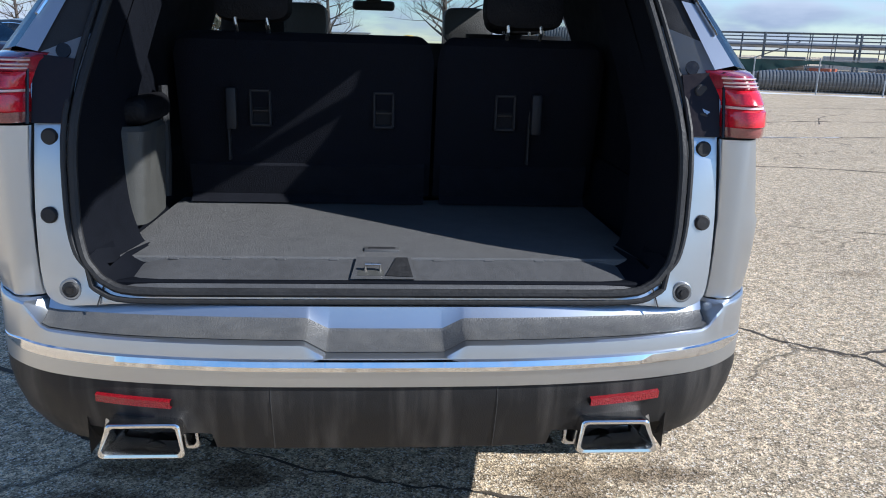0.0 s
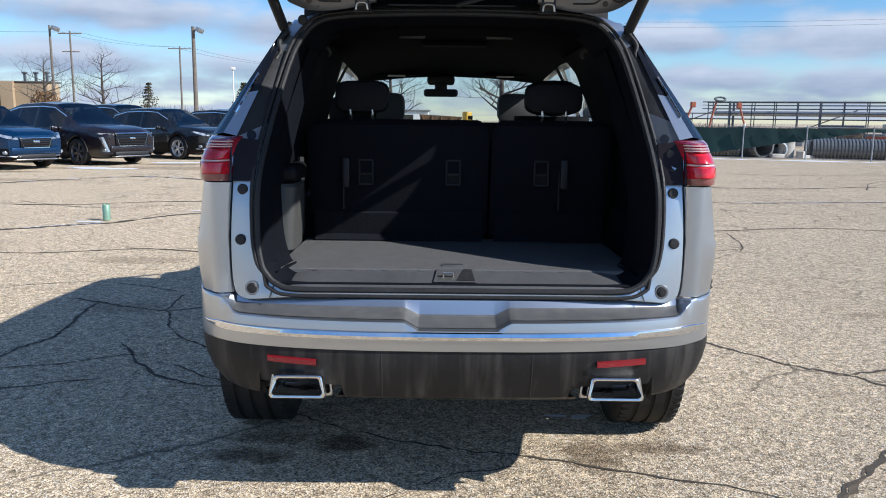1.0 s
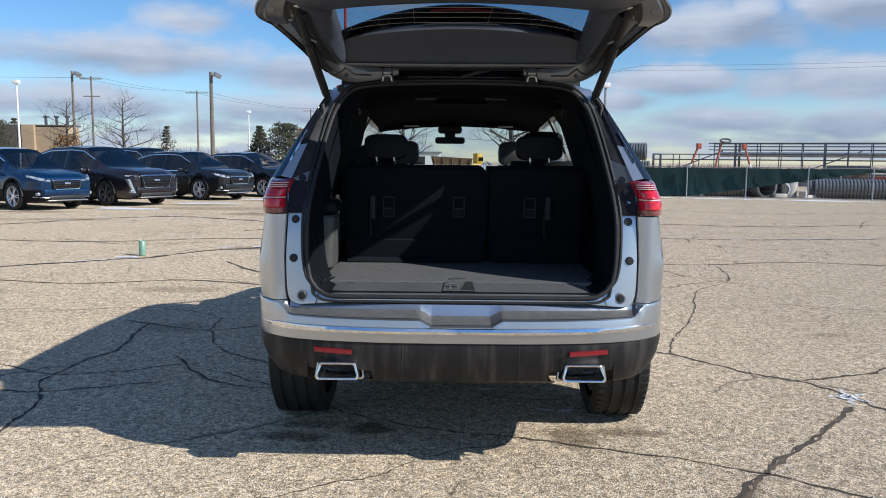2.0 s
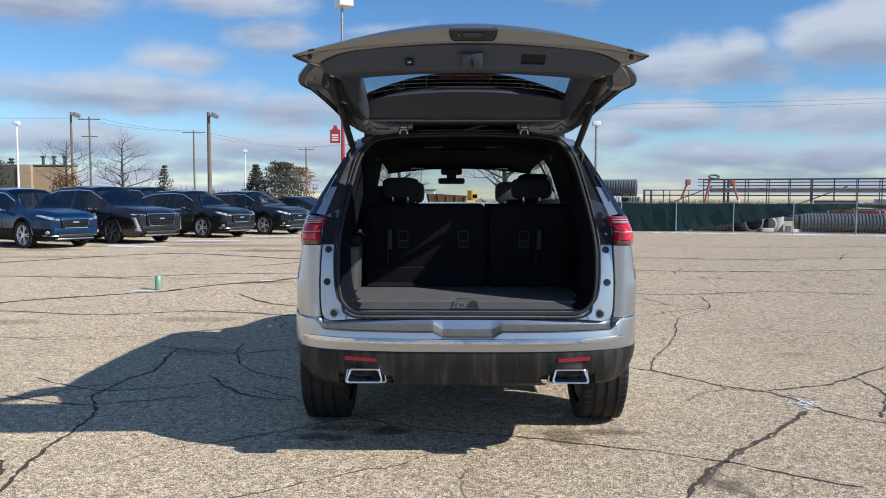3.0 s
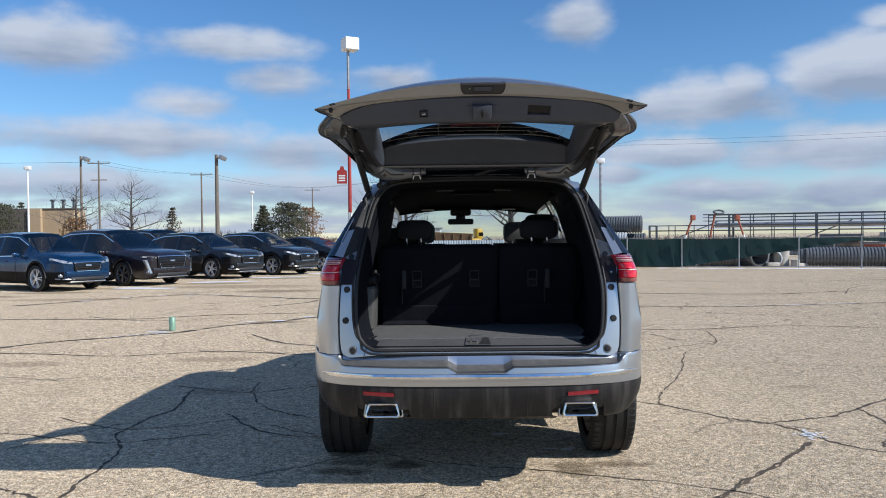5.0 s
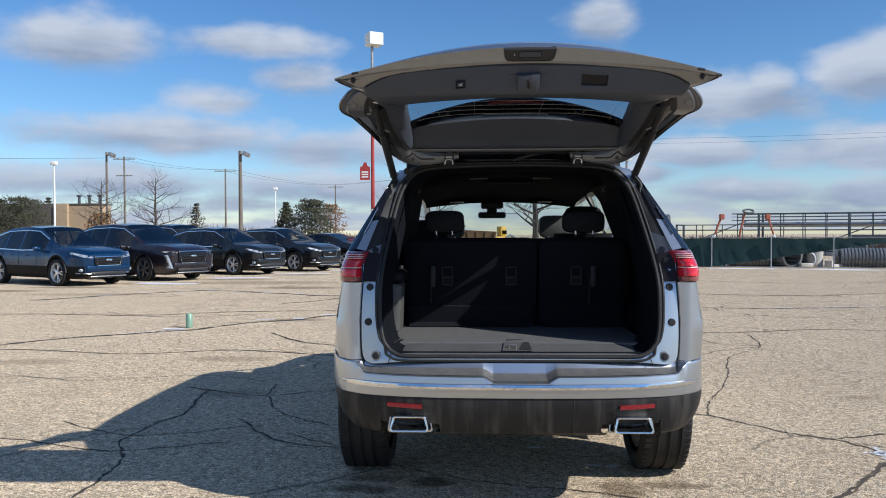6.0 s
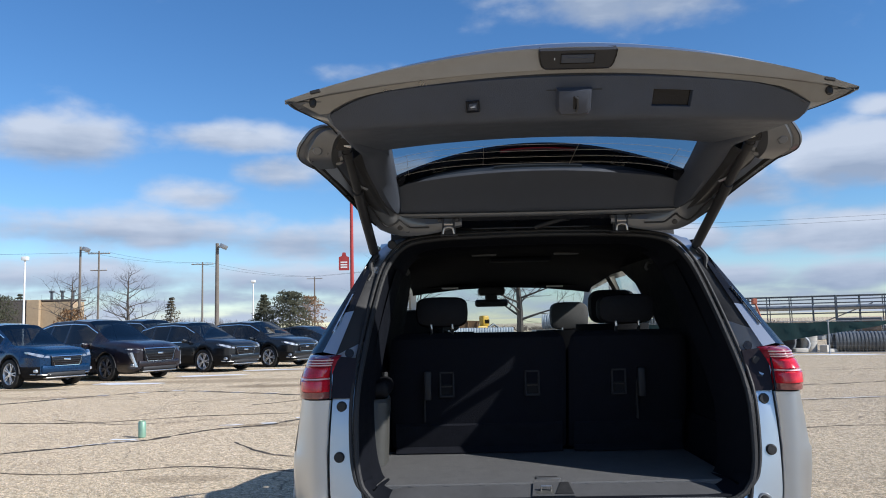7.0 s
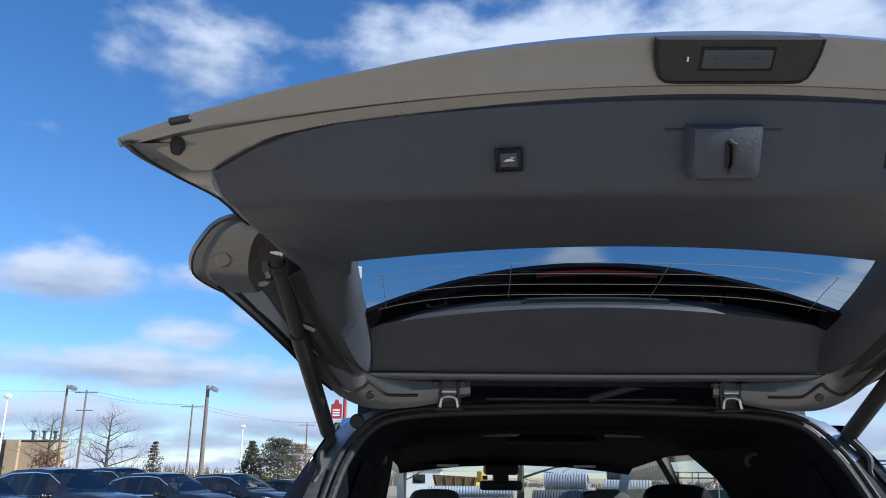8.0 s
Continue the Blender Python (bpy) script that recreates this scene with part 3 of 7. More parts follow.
    for f in (0.0, 0.2, 0.4, 0.6, 0.8, 1.0):
        p = lerp((0.893, 0.25, 1.345), (0.655, 0.515, 1.775), f)
        a0.append(Vector((s * (p[0] + 0.010), p[1] - 0.012, p[2] + 0.006)))
        q = lerp((0.845, 0.185, 1.36), (0.69, 0.48, 1.72), f)
        a1.append(Vector((s * q[0], q[1] - 0.005, q[2])))
    back = [Vector((p.x + s * 0.005, p.y + 0.16, p.z + 0.01)) for p in a0]
    part("pillar_cap", loft([a1, [lerp(p, q, 0.5) for p, q in zip(a1, a0)], a0, back]), GLOSS_BLACK, suv, "gloss black pillar cover")
    part("pillar_strip", tube([p + Vector((0, -0.006, 0)) for p in a1[1:4]], 0.005, 6), CHROME, suv, "bright trim strip")
    pil = [[lerp(q, p, f) for p, q in zip(a1, [Vector((s * v[0], v[1], v[2])) for v in (lerp((0.795, 0.172, 1.35), (0.665, 0.50, 1.755), k / 5) for k in range(6))])] for f in (0, 0.5, 1)]
    part("rear_pillar", loft([r[:3] for r in pil]), SILVER, suv, "silver rear roof pillar")
    # silver pillar under the gate: its shade is put in as black
    part("pillar_top", loft([r[2:] for r in pil]), GLOSS_BLACK, suv, "upper end of the silver pillar, shade put in as black")
    # flat black disc in place of a hole; its dark is in the colour
    part("lamp_socket", disc((s * 0.748, 0.200, 1.352), (0, -1, 0.3), 0.017, 0.004, 18), GLOSS_BLACK, suv)
    part("drain_hose", tube(spline([(s * 0.665, 0.47, 1.74), (s * 0.69, 0.45, 1.70), (s * 0.685, 0.44, 1.66), (s * 0.70, 0.42, 1.63)], 5), 0.010, 8), RUBBER, suv, "ribbed black cable sleeve")

# ---- rear bumper ----
def bumper_ring(z, inset, shrink=0.0):
    return [Vector((max(0.0, p.x - shrink * (p.x / 0.98) ** 2), p.y + inset * (1 - 0.85 * min(1, p.x / 0.98) ** 4), z)) for p in PLAN]


def recess_z(x):
    """Height of the step's front edge; it dips in the middle."""
    a = abs(x)
    return 0.742 if a > 0.185 else (0.714 if a < 0.135 else 0.714 + (a - 0.135) / 0.05 * 0.028)


PLAN = spline([(0, -0.075, 0), (0.06, -0.075, 0), (0.13, -0.074, 0), (0.14, -0.074, 0), (0.18, -0.073, 0), (0.19, -0.073, 0), (0.30, -0.070, 0), (0.45, -0.058, 0), (0.60, -0.036, 0), (0.72, -0.004, 0), (0.80, 0.030, 0), (0.87, 0.080, 0), (0.925, 0.142, 0), (0.970, 0.25, 0), (1.008, 0.42, 0), (1.03, 0.52, 0)], 4)


def step_ring(base, inset, dip, end_z, end_in):
    """A ring of the step: dips in the middle, rises at the ends to meet the quarter panel."""
    out = []
    for p, e in zip(bumper_ring(base, inset, 0.01), bumper_ring(base, end_in)):
        f = max(0.0, min(1.0, (p.x - 0.782) / 0.05))
        f = f * f * (3 - 2 * f)
        z = base + (recess_z(p.x) - 0.742) * dip
        out.append(Vector((p.x + (e.x - p.x) * f, p.y + (e.y - p.y) * f, z + (end_z - z) * f)))
    return out


rings_b = halves(bumper_ring(0.632, 0.03), bumper_ring(0.637, 0.010), bumper_ring(0.66, 0.004), bumper_ring(0.695, 0.0), bumper_ring(0.710, 0.001), step_ring(0.738, 0.006, 1.0, 0.782, 0.002), step_ring(0.742, 0.014, 1.0, 0.790, 0.006), step_ring(0.745, 0.060, 1.0, 0.793, 0.012), step_ring(0.760, 0.103, 0.95, 0.794, 0.020), step_ring(0.768, 0.110, 0.85, 0.794, 0.028), step_ring(0.789, 0.124, 0.0, 0.794, 0.05), step_ring(0.798, 0.150, 0.0, 0.794, 0.08))
upper = part("bumper", loft(rings_b), SILVER, suv, "silver rear bumper with a step", smooth=24)
pad = [[Vector((p.x, p.y, p.z + 0.003)) for p in r if p.x <= 0.80] for r in (step_ring(0.742, 0.024, 1.0, 0.79, 0.02), step_ring(0.745, 0.060, 1.0, 0.793, 0.03), step_ring(0.760, 0.101, 0.95, 0.794, 0.04), step_ring(0.765, 0.105, 0.9, 0.794, 0.045))]
part("step_pad", loft(halves(*pad)), PAD, upper, "grey textured step pad with grime")
chrome = [[Vector((p.x, p.y, 0.693 + (p.z - 0.693) * (1 if p.x < 0.85 else max(0.25, 1 - (p.x - 0.85) / 0.09)))) for p in bumper_ring(z, i) if p.x < 0.93] for z, i in ((0.678, 0.004), (0.681, -0.007), (0.693, -0.012), (0.705, -0.008), (0.709, 0.004))]
part("chrome_strip", loft(halves(*chrome)), CHROME, upper, "bright chrome strip across the bumper")
lowr = halves(bumper_ring(0.634, 0.018), bumper_ring(0.60, 0.014), bumper_ring(0.55, 0.028, 0.01), bumper_ring(0.50, 0.045, 0.03), bumper_ring(0.455, 0.065, 0.07), bumper_ring(0.435, 0.10, 0.10), bumper_ring(0.43, 0.25, 0.14))
EX0, EX1 = 0.405, 0.70


def exhaust_hole(i, j):
    r = lowr[i]
    c = [r[j], r[j + 1], lowr[i + 1][j], lowr[i + 1][j + 1]]
    x = sum(abs(p.x) for p in c) / 4
    z = sum(p.z for p in c) / 4
    return not (EX0 + 0.01 < x < EX1 - 0.01 and z < 0.525)


lower = part("lower_bumper", loft(lowr, keep=exhaust_hole), BUMPER_BLACK, suv, "black plastic lower bumper with dirt streaks")
for s in (-1, 1):
    # seams of the middle section
    part("seam", tube([Vector((s * 0.262, p.y + 0.0005, p.z)) for p in (min(r, key=lambda v: abs(v.x - 0.262)) for r in lowr[:6])], 0.0022, 6), RUBBER, lower)
    rf = [p for p in bumper_ring(0.59, 0.002) if 0.452 < p.x < 0.68]
    b = loft([[Vector((s * p.x, p.y + d, z + (p.x - 0.46) * 0.03)) for p in rf] for z, d in ((0.577, 0.022), (0.579, 0.0), (0.597, -0.003), (0.599, 0.02))])
    part("reflector", b, REFLECTOR, lower, "long red reflector")
    # exhaust: dark cavity, trapezoid steel tip and round pipe
    cx = s * 0.552
    def trap(sc, y, grow=0.0):
        out = []
        for qx, qz, a0 in ((0.104, -0.040, -90), (0.090, 0.038, 0), (-0.090, 0.038, 90), (-0.104, -0.040, 180)):
            sx = 1 if qx > 0 else -1
            sz = 1 if qz > 0 else -1
            for k in range(5):
                t = radians(a0 + 22.5 * k)
                out.append(Vector((cx + (qx - sx * 0.013 + 0.013 * math.cos(t)) * sc + sx * grow, y + 0.010 * qz / 0.04, 0.510 + (qz - sz * 0.013 + 0.013 * math.sin(t)) * sc + sz * grow)))
        return out
    ex = part("exhaust_tip", loft([trap(0.92, 0.16), trap(0.92, -0.03), trap(0.92, -0.060, 0.002), trap(0.92, -0.068, 0.001), trap(0.92, -0.071, -0.002), trap(0.92, -0.069, -0.008), trap(0.92, -0.060, -0.010), trap(0.86, -0.040, -0.010), trap(0.66, 0.035, -0.008), trap(0.50, 0.04)], close=True), POLISHED, suv, "polished steel exhaust tip with a thick rim")
    part("tip_back", plate(trap(0.60, 0.028), (0, 0.02, 0)), TIP_INSIDE, ex, "grey stained steel inside of the tip")
    part("inner_pipe", tube([(cx - s * 0.01, 0.03, 0.522), (cx - s * 0.01, -0.012, 0.524)], [0.024, 0.024], 20), SOOT, ex, "sooty round pipe")
    part("tip_shroud", loft([trap(0.92, 0.012, 0.020), trap(0.92, 0.004, 0.017), trap(0.92, 0.004, 0.010), trap(0.92, 0.14, 0.008)], close=True), STEEL, ex, "dull steel shroud behind the tip")
    cav = [[Vector((cx + dx, y, z)) for dx, z in ((-0.150, 0.43), (-0.150, 0.525), (0.150, 0.525), (0.150, 0.43))] for y in (0.02, 0.24)]
    b = loft(cav)
    b.faces.new([v for v in b.verts if abs(v.co.y - 0.24) < 1e-4])
    part("exhaust_recess", b, PLASTIC, suv)

# ---- raised rear gate ----
# y, height in the middle, half width, drop and set-back at the sides
GATE_ROWS = [(0.56, 1.895, 0.585, 0.065, 0.0), (0.47, 1.955, 0.635, 0.110, 0.0), (0.33, 2.035, 0.700, 0.137, 0.0), (0.15, 2.108, 0.772, 0.137, 0.0), (0.03, 2.155, 0.832, 0.130, 0.0), (-0.05, 2.185, 0.873, 0.137, 0.0),
             (-0.08, 2.194, 0.866, 0.118, 0.0), (-0.105, 2.201, 0.842, 0.100, 0.0), (-0.13, 2.207, 0.780, 0.070, 0.0), (-0.20, 2.222, 0.716, 0.106, 0.0), (-0.34, 2.240, 0.698, 0.170, 0.0), (-0.45, 2.246, 0.711, 0.171, 0.02),
             (-0.55, 2.240, 0.752, 0.161, 0.045), (-0.64, 2.220, 0.784, 0.137, 0.075), (-0.685, 2.200, 0.796, 0.116, 0.092), (-0.70, 2.186, 0.796, 0.098, 0.097)]
GN = 12


def gate_row(y, z, hw, drop, lift=0.0, bow=0.0, power=2.0):
    return [Vector((k / GN * hw, y + bow * (k / GN) ** 2, z + lift - drop * abs(k / GN) ** power)) for k in range(-GN, GN + 1)]


def crown(y):
    """How late the skin curves down towards its sides: flatter across the window."""
    return 2.0 + 1.8 * min(1.0, max(0.0, (y + 0.08) / 0.25))


def skin_z(x, y):
    """Height of the gate's outer skin."""
    for a, b in zip(GATE_ROWS, GATE_ROWS[1:]):
        if b[0] <= y <= a[0]:
            f = (a[0] - y) / (a[0] - b[0])
            z, hw, d = (a[k] + (b[k] - a[k]) * f for k in (1, 2, 3))
            return z - d * abs(x / hw) ** crown(y)
    return GATE_ROWS[-1][1]


skin = [gate_row(y, z, w, d, 0, b, crown(y)) for y, z, w, d, b in GATE_ROWS]


def gate_glass_cell(i, j):
    return 2 <= i <= 4 and GN - 9 <= j < GN + 9


gate = part("liftgate", loft(skin, keep=lambda i, j: not gate_glass_cell(i, j)), SILVER, suv, "raised silver rear gate with water drops", smooth=50)
gate.scale.x, gate.location.x = 1 / SUV_SCALE, -0.007
gp = part("gate_glass", loft([[p + Vector((0, 0, -0.02)) for p in r] for r in skin], keep=gate_glass_cell), GATE_GLASS, gate, "rear window glass with heating wires")
gp.visible_shadow = False
# painted flange along the lower edge: skin edge, rolled hem, broad face, narrow return to the trim
hem = [p + Vector((0, 0.004, -0.007)) for p in skin[-1]]
hem2 = [p + Vector((0, 0.012, -0.009)) for p in skin[-1]]
broad = gate_row(-0.655, 2.140, 0.772, 0.052, 0, 0.065)
broad2 = gate_row(-0.650, 2.141, 0.766, 0.054, 0, 0.065)
ret = gate_row(-0.638, 2.128, 0.705, 0.042, 0, 0.060)
part("inner_flange", loft([skin[-1], hem, hem2, [Vector(lerp(p, q, 0.5)) + Vector((0, -0.003, -0.003)) for p, q in zip(hem2, broad)], broad]), GATE_FACE, gate, "inside flange of the gate, silver paint in a greyer tone", smooth=50)
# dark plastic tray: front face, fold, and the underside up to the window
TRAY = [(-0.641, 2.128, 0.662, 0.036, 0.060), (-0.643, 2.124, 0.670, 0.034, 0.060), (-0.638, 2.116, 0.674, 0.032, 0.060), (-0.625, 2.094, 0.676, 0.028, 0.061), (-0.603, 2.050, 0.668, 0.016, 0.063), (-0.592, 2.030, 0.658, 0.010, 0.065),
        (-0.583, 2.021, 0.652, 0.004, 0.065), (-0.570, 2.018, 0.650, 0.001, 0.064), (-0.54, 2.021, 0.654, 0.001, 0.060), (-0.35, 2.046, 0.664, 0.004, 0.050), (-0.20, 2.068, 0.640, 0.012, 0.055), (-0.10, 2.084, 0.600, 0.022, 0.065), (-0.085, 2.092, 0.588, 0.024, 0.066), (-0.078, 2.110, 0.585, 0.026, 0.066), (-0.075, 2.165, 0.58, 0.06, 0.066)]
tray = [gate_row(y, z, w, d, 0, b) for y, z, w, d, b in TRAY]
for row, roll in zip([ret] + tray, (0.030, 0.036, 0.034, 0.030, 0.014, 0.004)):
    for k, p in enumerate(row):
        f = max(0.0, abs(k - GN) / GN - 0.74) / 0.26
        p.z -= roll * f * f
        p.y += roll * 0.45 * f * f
part("flange_return", loft([broad, broad2, ret, [p + Vector((0, 0.006, 0.004)) for p in tray[0]]]), GATE_IN, gate, "return of the flange, shade put in as a darker tone", smooth=25)
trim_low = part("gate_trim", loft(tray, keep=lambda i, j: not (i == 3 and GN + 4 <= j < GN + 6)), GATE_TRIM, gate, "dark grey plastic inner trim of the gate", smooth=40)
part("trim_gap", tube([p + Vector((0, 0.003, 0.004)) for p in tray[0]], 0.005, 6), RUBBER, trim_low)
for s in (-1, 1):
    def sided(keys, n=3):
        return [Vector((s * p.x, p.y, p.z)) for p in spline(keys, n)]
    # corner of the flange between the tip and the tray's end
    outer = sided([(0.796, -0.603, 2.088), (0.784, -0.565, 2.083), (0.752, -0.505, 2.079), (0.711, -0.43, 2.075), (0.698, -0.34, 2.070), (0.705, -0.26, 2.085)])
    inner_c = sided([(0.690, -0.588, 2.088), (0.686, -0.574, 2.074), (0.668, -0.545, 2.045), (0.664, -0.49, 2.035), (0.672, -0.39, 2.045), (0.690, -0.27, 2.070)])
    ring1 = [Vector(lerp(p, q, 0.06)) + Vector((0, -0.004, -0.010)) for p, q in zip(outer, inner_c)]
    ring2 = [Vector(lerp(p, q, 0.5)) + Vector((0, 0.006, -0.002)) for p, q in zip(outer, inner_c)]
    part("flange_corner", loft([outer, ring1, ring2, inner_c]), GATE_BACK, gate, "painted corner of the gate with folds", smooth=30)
    part("edge_seam", tube([Vector(lerp(p, q, 0.14)) + Vector((0, -0.003, -0.009)) for p, q in zip(outer, inner_c)], 0.0025, 5), RUBBER, gate)
    part("trim_end", loft([[Vector(r[GN + s * GN]) + Vector((s * q[0], q[1], q[2])) for r in tray[1:11]] for q in ((0.0005, 0, 0), (0.014, 0.012, 0.010), (0.024, 0.03, 0.05))]), GATE_TRIM, gate, "rounded end of the trim", smooth=50)
    part("bump_stop", tube([(s * 0.720, -0.580, 2.104), (s * 0.720, -0.588, 2.080), (s * 0.720, -0.590, 2.072)], [0.011, 0.010, 0.007], 16), RUBBER, gate, "black rubber buffer")
    part("edge_clip", moved(box(-0.015, 0.015, -0.004, 0.004, -0.005, 0.005, 0.002, 1), Matrix.Translation((s * 0.707, -0.622, 2.105)) @ Matrix.Rotation(s * radians(12), 4, "Y")), RUBBER, gate)
    # lobe behind the tail light: rim, moulded face, raised boss and hole
    lobe_o = sided([(0.832, 0.03, 2.025), (0.858, -0.01, 2.034), (0.874, -0.05, 2.047), (0.866, -0.08, 2.075), (0.842, -0.105, 2.100), (0.812, -0.122, 2.126), (0.775, -0.132, 2.138), (0.725, -0.170, 2.128)])
    lobe_i = sided([(0.715, 0.045, 2.035), (0.705, 0.02, 2.040), (0.700, -0.01, 2.048), (0.698, -0.04, 2.062), (0.695, -0.07, 2.078), (0.690, -0.10, 2.092), (0.682, -0.13, 2.100), (0.675, -0.18, 2.095)])
    rim_a = [Vector(lerp(p, q, 0.05)) + Vector((0, -0.006, -0.008)) for p, q in zip(lobe_o, lobe_i)]
    rim_b = [Vector(lerp(p, q, 0.16)) + Vector((0, -0.004, -0.006)) for p, q in zip(lobe_o, lobe_i)]
    rim_c = [Vector(lerp(p, q, 0.26)) + Vector((0, -0.026, -0.016)) for p, q in zip(lobe_o, lobe_i)]
    rim_d = [Vector(lerp(p, q, 0.70)) + Vector((0, -0.030, -0.018)) for p, q in zip(lobe_o, lobe_i)]
    rim_e = [Vector(lerp(p, q, 0.82)) + Vector((0, -0.008, -0.004)) for p, q in zip(lobe_o, lobe_i)]
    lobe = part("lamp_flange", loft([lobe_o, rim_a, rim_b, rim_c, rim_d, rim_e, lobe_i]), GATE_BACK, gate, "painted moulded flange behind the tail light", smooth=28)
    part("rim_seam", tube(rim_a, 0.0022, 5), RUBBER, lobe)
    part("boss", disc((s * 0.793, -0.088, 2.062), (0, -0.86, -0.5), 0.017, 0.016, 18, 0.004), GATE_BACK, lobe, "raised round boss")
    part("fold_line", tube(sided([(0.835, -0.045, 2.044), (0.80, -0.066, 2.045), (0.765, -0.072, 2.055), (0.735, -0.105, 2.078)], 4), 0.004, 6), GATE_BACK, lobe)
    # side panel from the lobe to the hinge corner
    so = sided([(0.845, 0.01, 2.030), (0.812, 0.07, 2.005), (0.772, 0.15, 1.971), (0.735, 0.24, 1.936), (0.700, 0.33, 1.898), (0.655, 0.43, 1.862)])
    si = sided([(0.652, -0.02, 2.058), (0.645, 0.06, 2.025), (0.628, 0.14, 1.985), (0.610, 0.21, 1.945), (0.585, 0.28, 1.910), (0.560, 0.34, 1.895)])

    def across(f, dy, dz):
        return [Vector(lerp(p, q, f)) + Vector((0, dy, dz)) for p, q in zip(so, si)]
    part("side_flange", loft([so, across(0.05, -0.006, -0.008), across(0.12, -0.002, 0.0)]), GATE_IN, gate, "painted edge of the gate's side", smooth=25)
    # darkest tone of the gate silver: the side's shade is put into the colour
    part("side_panel", loft([across(0.12, -0.002, 0.0), across(0.18, 0.012, 0.014), across(0.42, 0.014, 0.016), across(0.50, -0.006, -0.008), across(0.62, -0.012, -0.014), across(0.86, -0.012, -0.014), across(0.94, 0.0, -0.004), si]), GATE_SIDE, gate, "side panel with a pressed channel, silver toned dark for shade", smooth=28)
    part("edge_seam", tube(across(0.08, -0.006, -0.009), 0.003, 5), RUBBER, gate)
    c = across(0.74, -0.015, -0.018)[6]
    part("clip_plate", moved(box(-0.020, 0.020, -0.002, 0.002, -0.005, 0.005, 0.001, 1), Matrix.Translation(c) @ Matrix.Rotation(radians(52), 4, "X") @ Matrix.Rotation(-s * radians(32), 4, "Y")), GATE_FACE, gate, "pale clip plate")
    hole = Vector((s * 0.738, -0.014, 2.046))
    hp = part("access_plate", disc(hole, (0, -0.75, -0.66), 0.026, 0.010, 20, 0.004), GATE_BACK, gate, "pale round plate with a hole")
    # black disc draws the hole; its dark is in the colour
    part("access_hole", disc(hole, (0, -0.75, -0.66), 0.011, 0.0115, 16), RUBBER, hp)
    # trim beside the window
    rail = [sided([(0.690, -0.29, 2.068), (0.664, -0.14, 2.052), (0.652, -0.02, 2.054), (0.645, 0.06, 2.021), (0.628, 0.14, 1.981), (0.608, 0.21, 1.943), (0.583, 0.28, 1.907), (0.556, 0.34, 1.894)]),
            sided([(0.668, -0.30, 2.050), (0.640, -0.14, 2.044), (0.622, -0.02, 2.044), (0.615, 0.06, 2.010), (0.600, 0.14, 1.970), (0.585, 0.21, 1.934), (0.566, 0.28, 1.902), (0.550, 0.345, 1.890)]),
            sided([(0.635, -0.30, 2.052), (0.612, -0.14, 2.060), (0.575, -0.02, 2.052), (0.570, 0.06, 2.026), (0.565, 0.14, 1.992), (0.558, 0.21, 1.960), (0.550, 0.28, 1.925), (0.545, 0.345, 1.895)]),
            sided([(0.620, -0.30, 2.075), (0.596, -0.14, 2.090), (0.560, -0.02, 2.065), (0.555, 0.06, 2.042), (0.552, 0.14, 2.018), (0.549, 0.21, 1.998), (0.545, 0.28, 1.960), (0.540, 0.345, 1.905)]),
            sided([(0.615, -0.28, 2.11), (0.585, -0.12, 2.13), (0.553, -0.02, 2.12), (0.549, 0.06, 2.085), (0.547, 0.14, 2.050), (0.545, 0.21, 2.025), (0.541, 0.28, 1.985), (0.537, 0.35, 1.93)])]
    part("side_trim", loft(rail), GATE_TRIM, gate, "dark side trim beside the glass", smooth=50)
    # power strut with its bracket and ball joints
    p0, p1 = Vector((s * 0.700, -0.085, 2.078)), Vector((s * 0.662, 0.50, 1.747))
    st = part("gas_strut", tube([p0, lerp(p0, p1, 0.03), lerp(p0, p1, 0.031), lerp(p0, p1, 0.37), lerp(p0, p1, 0.372), lerp(p0, p1, 0.385), lerp(p0, p1, 0.387), lerp(p0, p1, 0.97), p1], [0.010, 0.014, 0.0155, 0.0155, 0.013, 0.013, 0.0195, 0.0195, 0.014], 18), PLASTIC, gate, "black power strut")
    part("ball_joint", disc(p0 + Vector((-s * 0.022, -0.004, -0.008)), (s, 0, 0.2), 0.007, 0.030, 14, 0.003), STEEL, st, "bright ball joint")
    part("strut_bracket", moved(box(-0.030, 0.026, -0.022, 0.022, -0.028, 0.030, 0.008, 2), Matrix.Translation(p0 + Vector((s * 0.002, 0.004, 0.012))) @ Matrix.Rotation(radians(35), 4, "X")), GLOSS_BLACK, st, "black bracket round the strut's end")
    part("strut_collar", tube([lerp(p0, p1, 0.05), lerp(p0, p1, 0.09)], 0.0185, 16), RUBBER, st)
    # pressed corner at the hinge side with its bolts and the sealing groove
    o_ = sided([(0.30, 0.408, 1.842), (0.43, 0.405, 1.815), (0.54, 0.395, 1.809), (0.612, 0.378, 1.832), (0.657, 0.335, 1.870), (0.690, 0.275, 1.904)], 5)
    i_ = sided([(0.30, 0.404, 1.878), (0.43, 0.392, 1.877), (0.525, 0.365, 1.880), (0.560, 0.335, 1.893), (0.585, 0.285, 1.908), (0.610, 0.215, 1.943)], 5)
    mid1 = [Vector(lerp(p, q, 0.32)) + Vector((0, -0.010, -0.006)) for p, q in zip(o_, i_)]
    mid2 = [Vector(lerp(p, q, 0.72)) + Vector((0, -0.012, -0.006)) for p, q in zip(o_, i_)]
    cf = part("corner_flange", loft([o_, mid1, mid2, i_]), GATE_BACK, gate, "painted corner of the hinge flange")
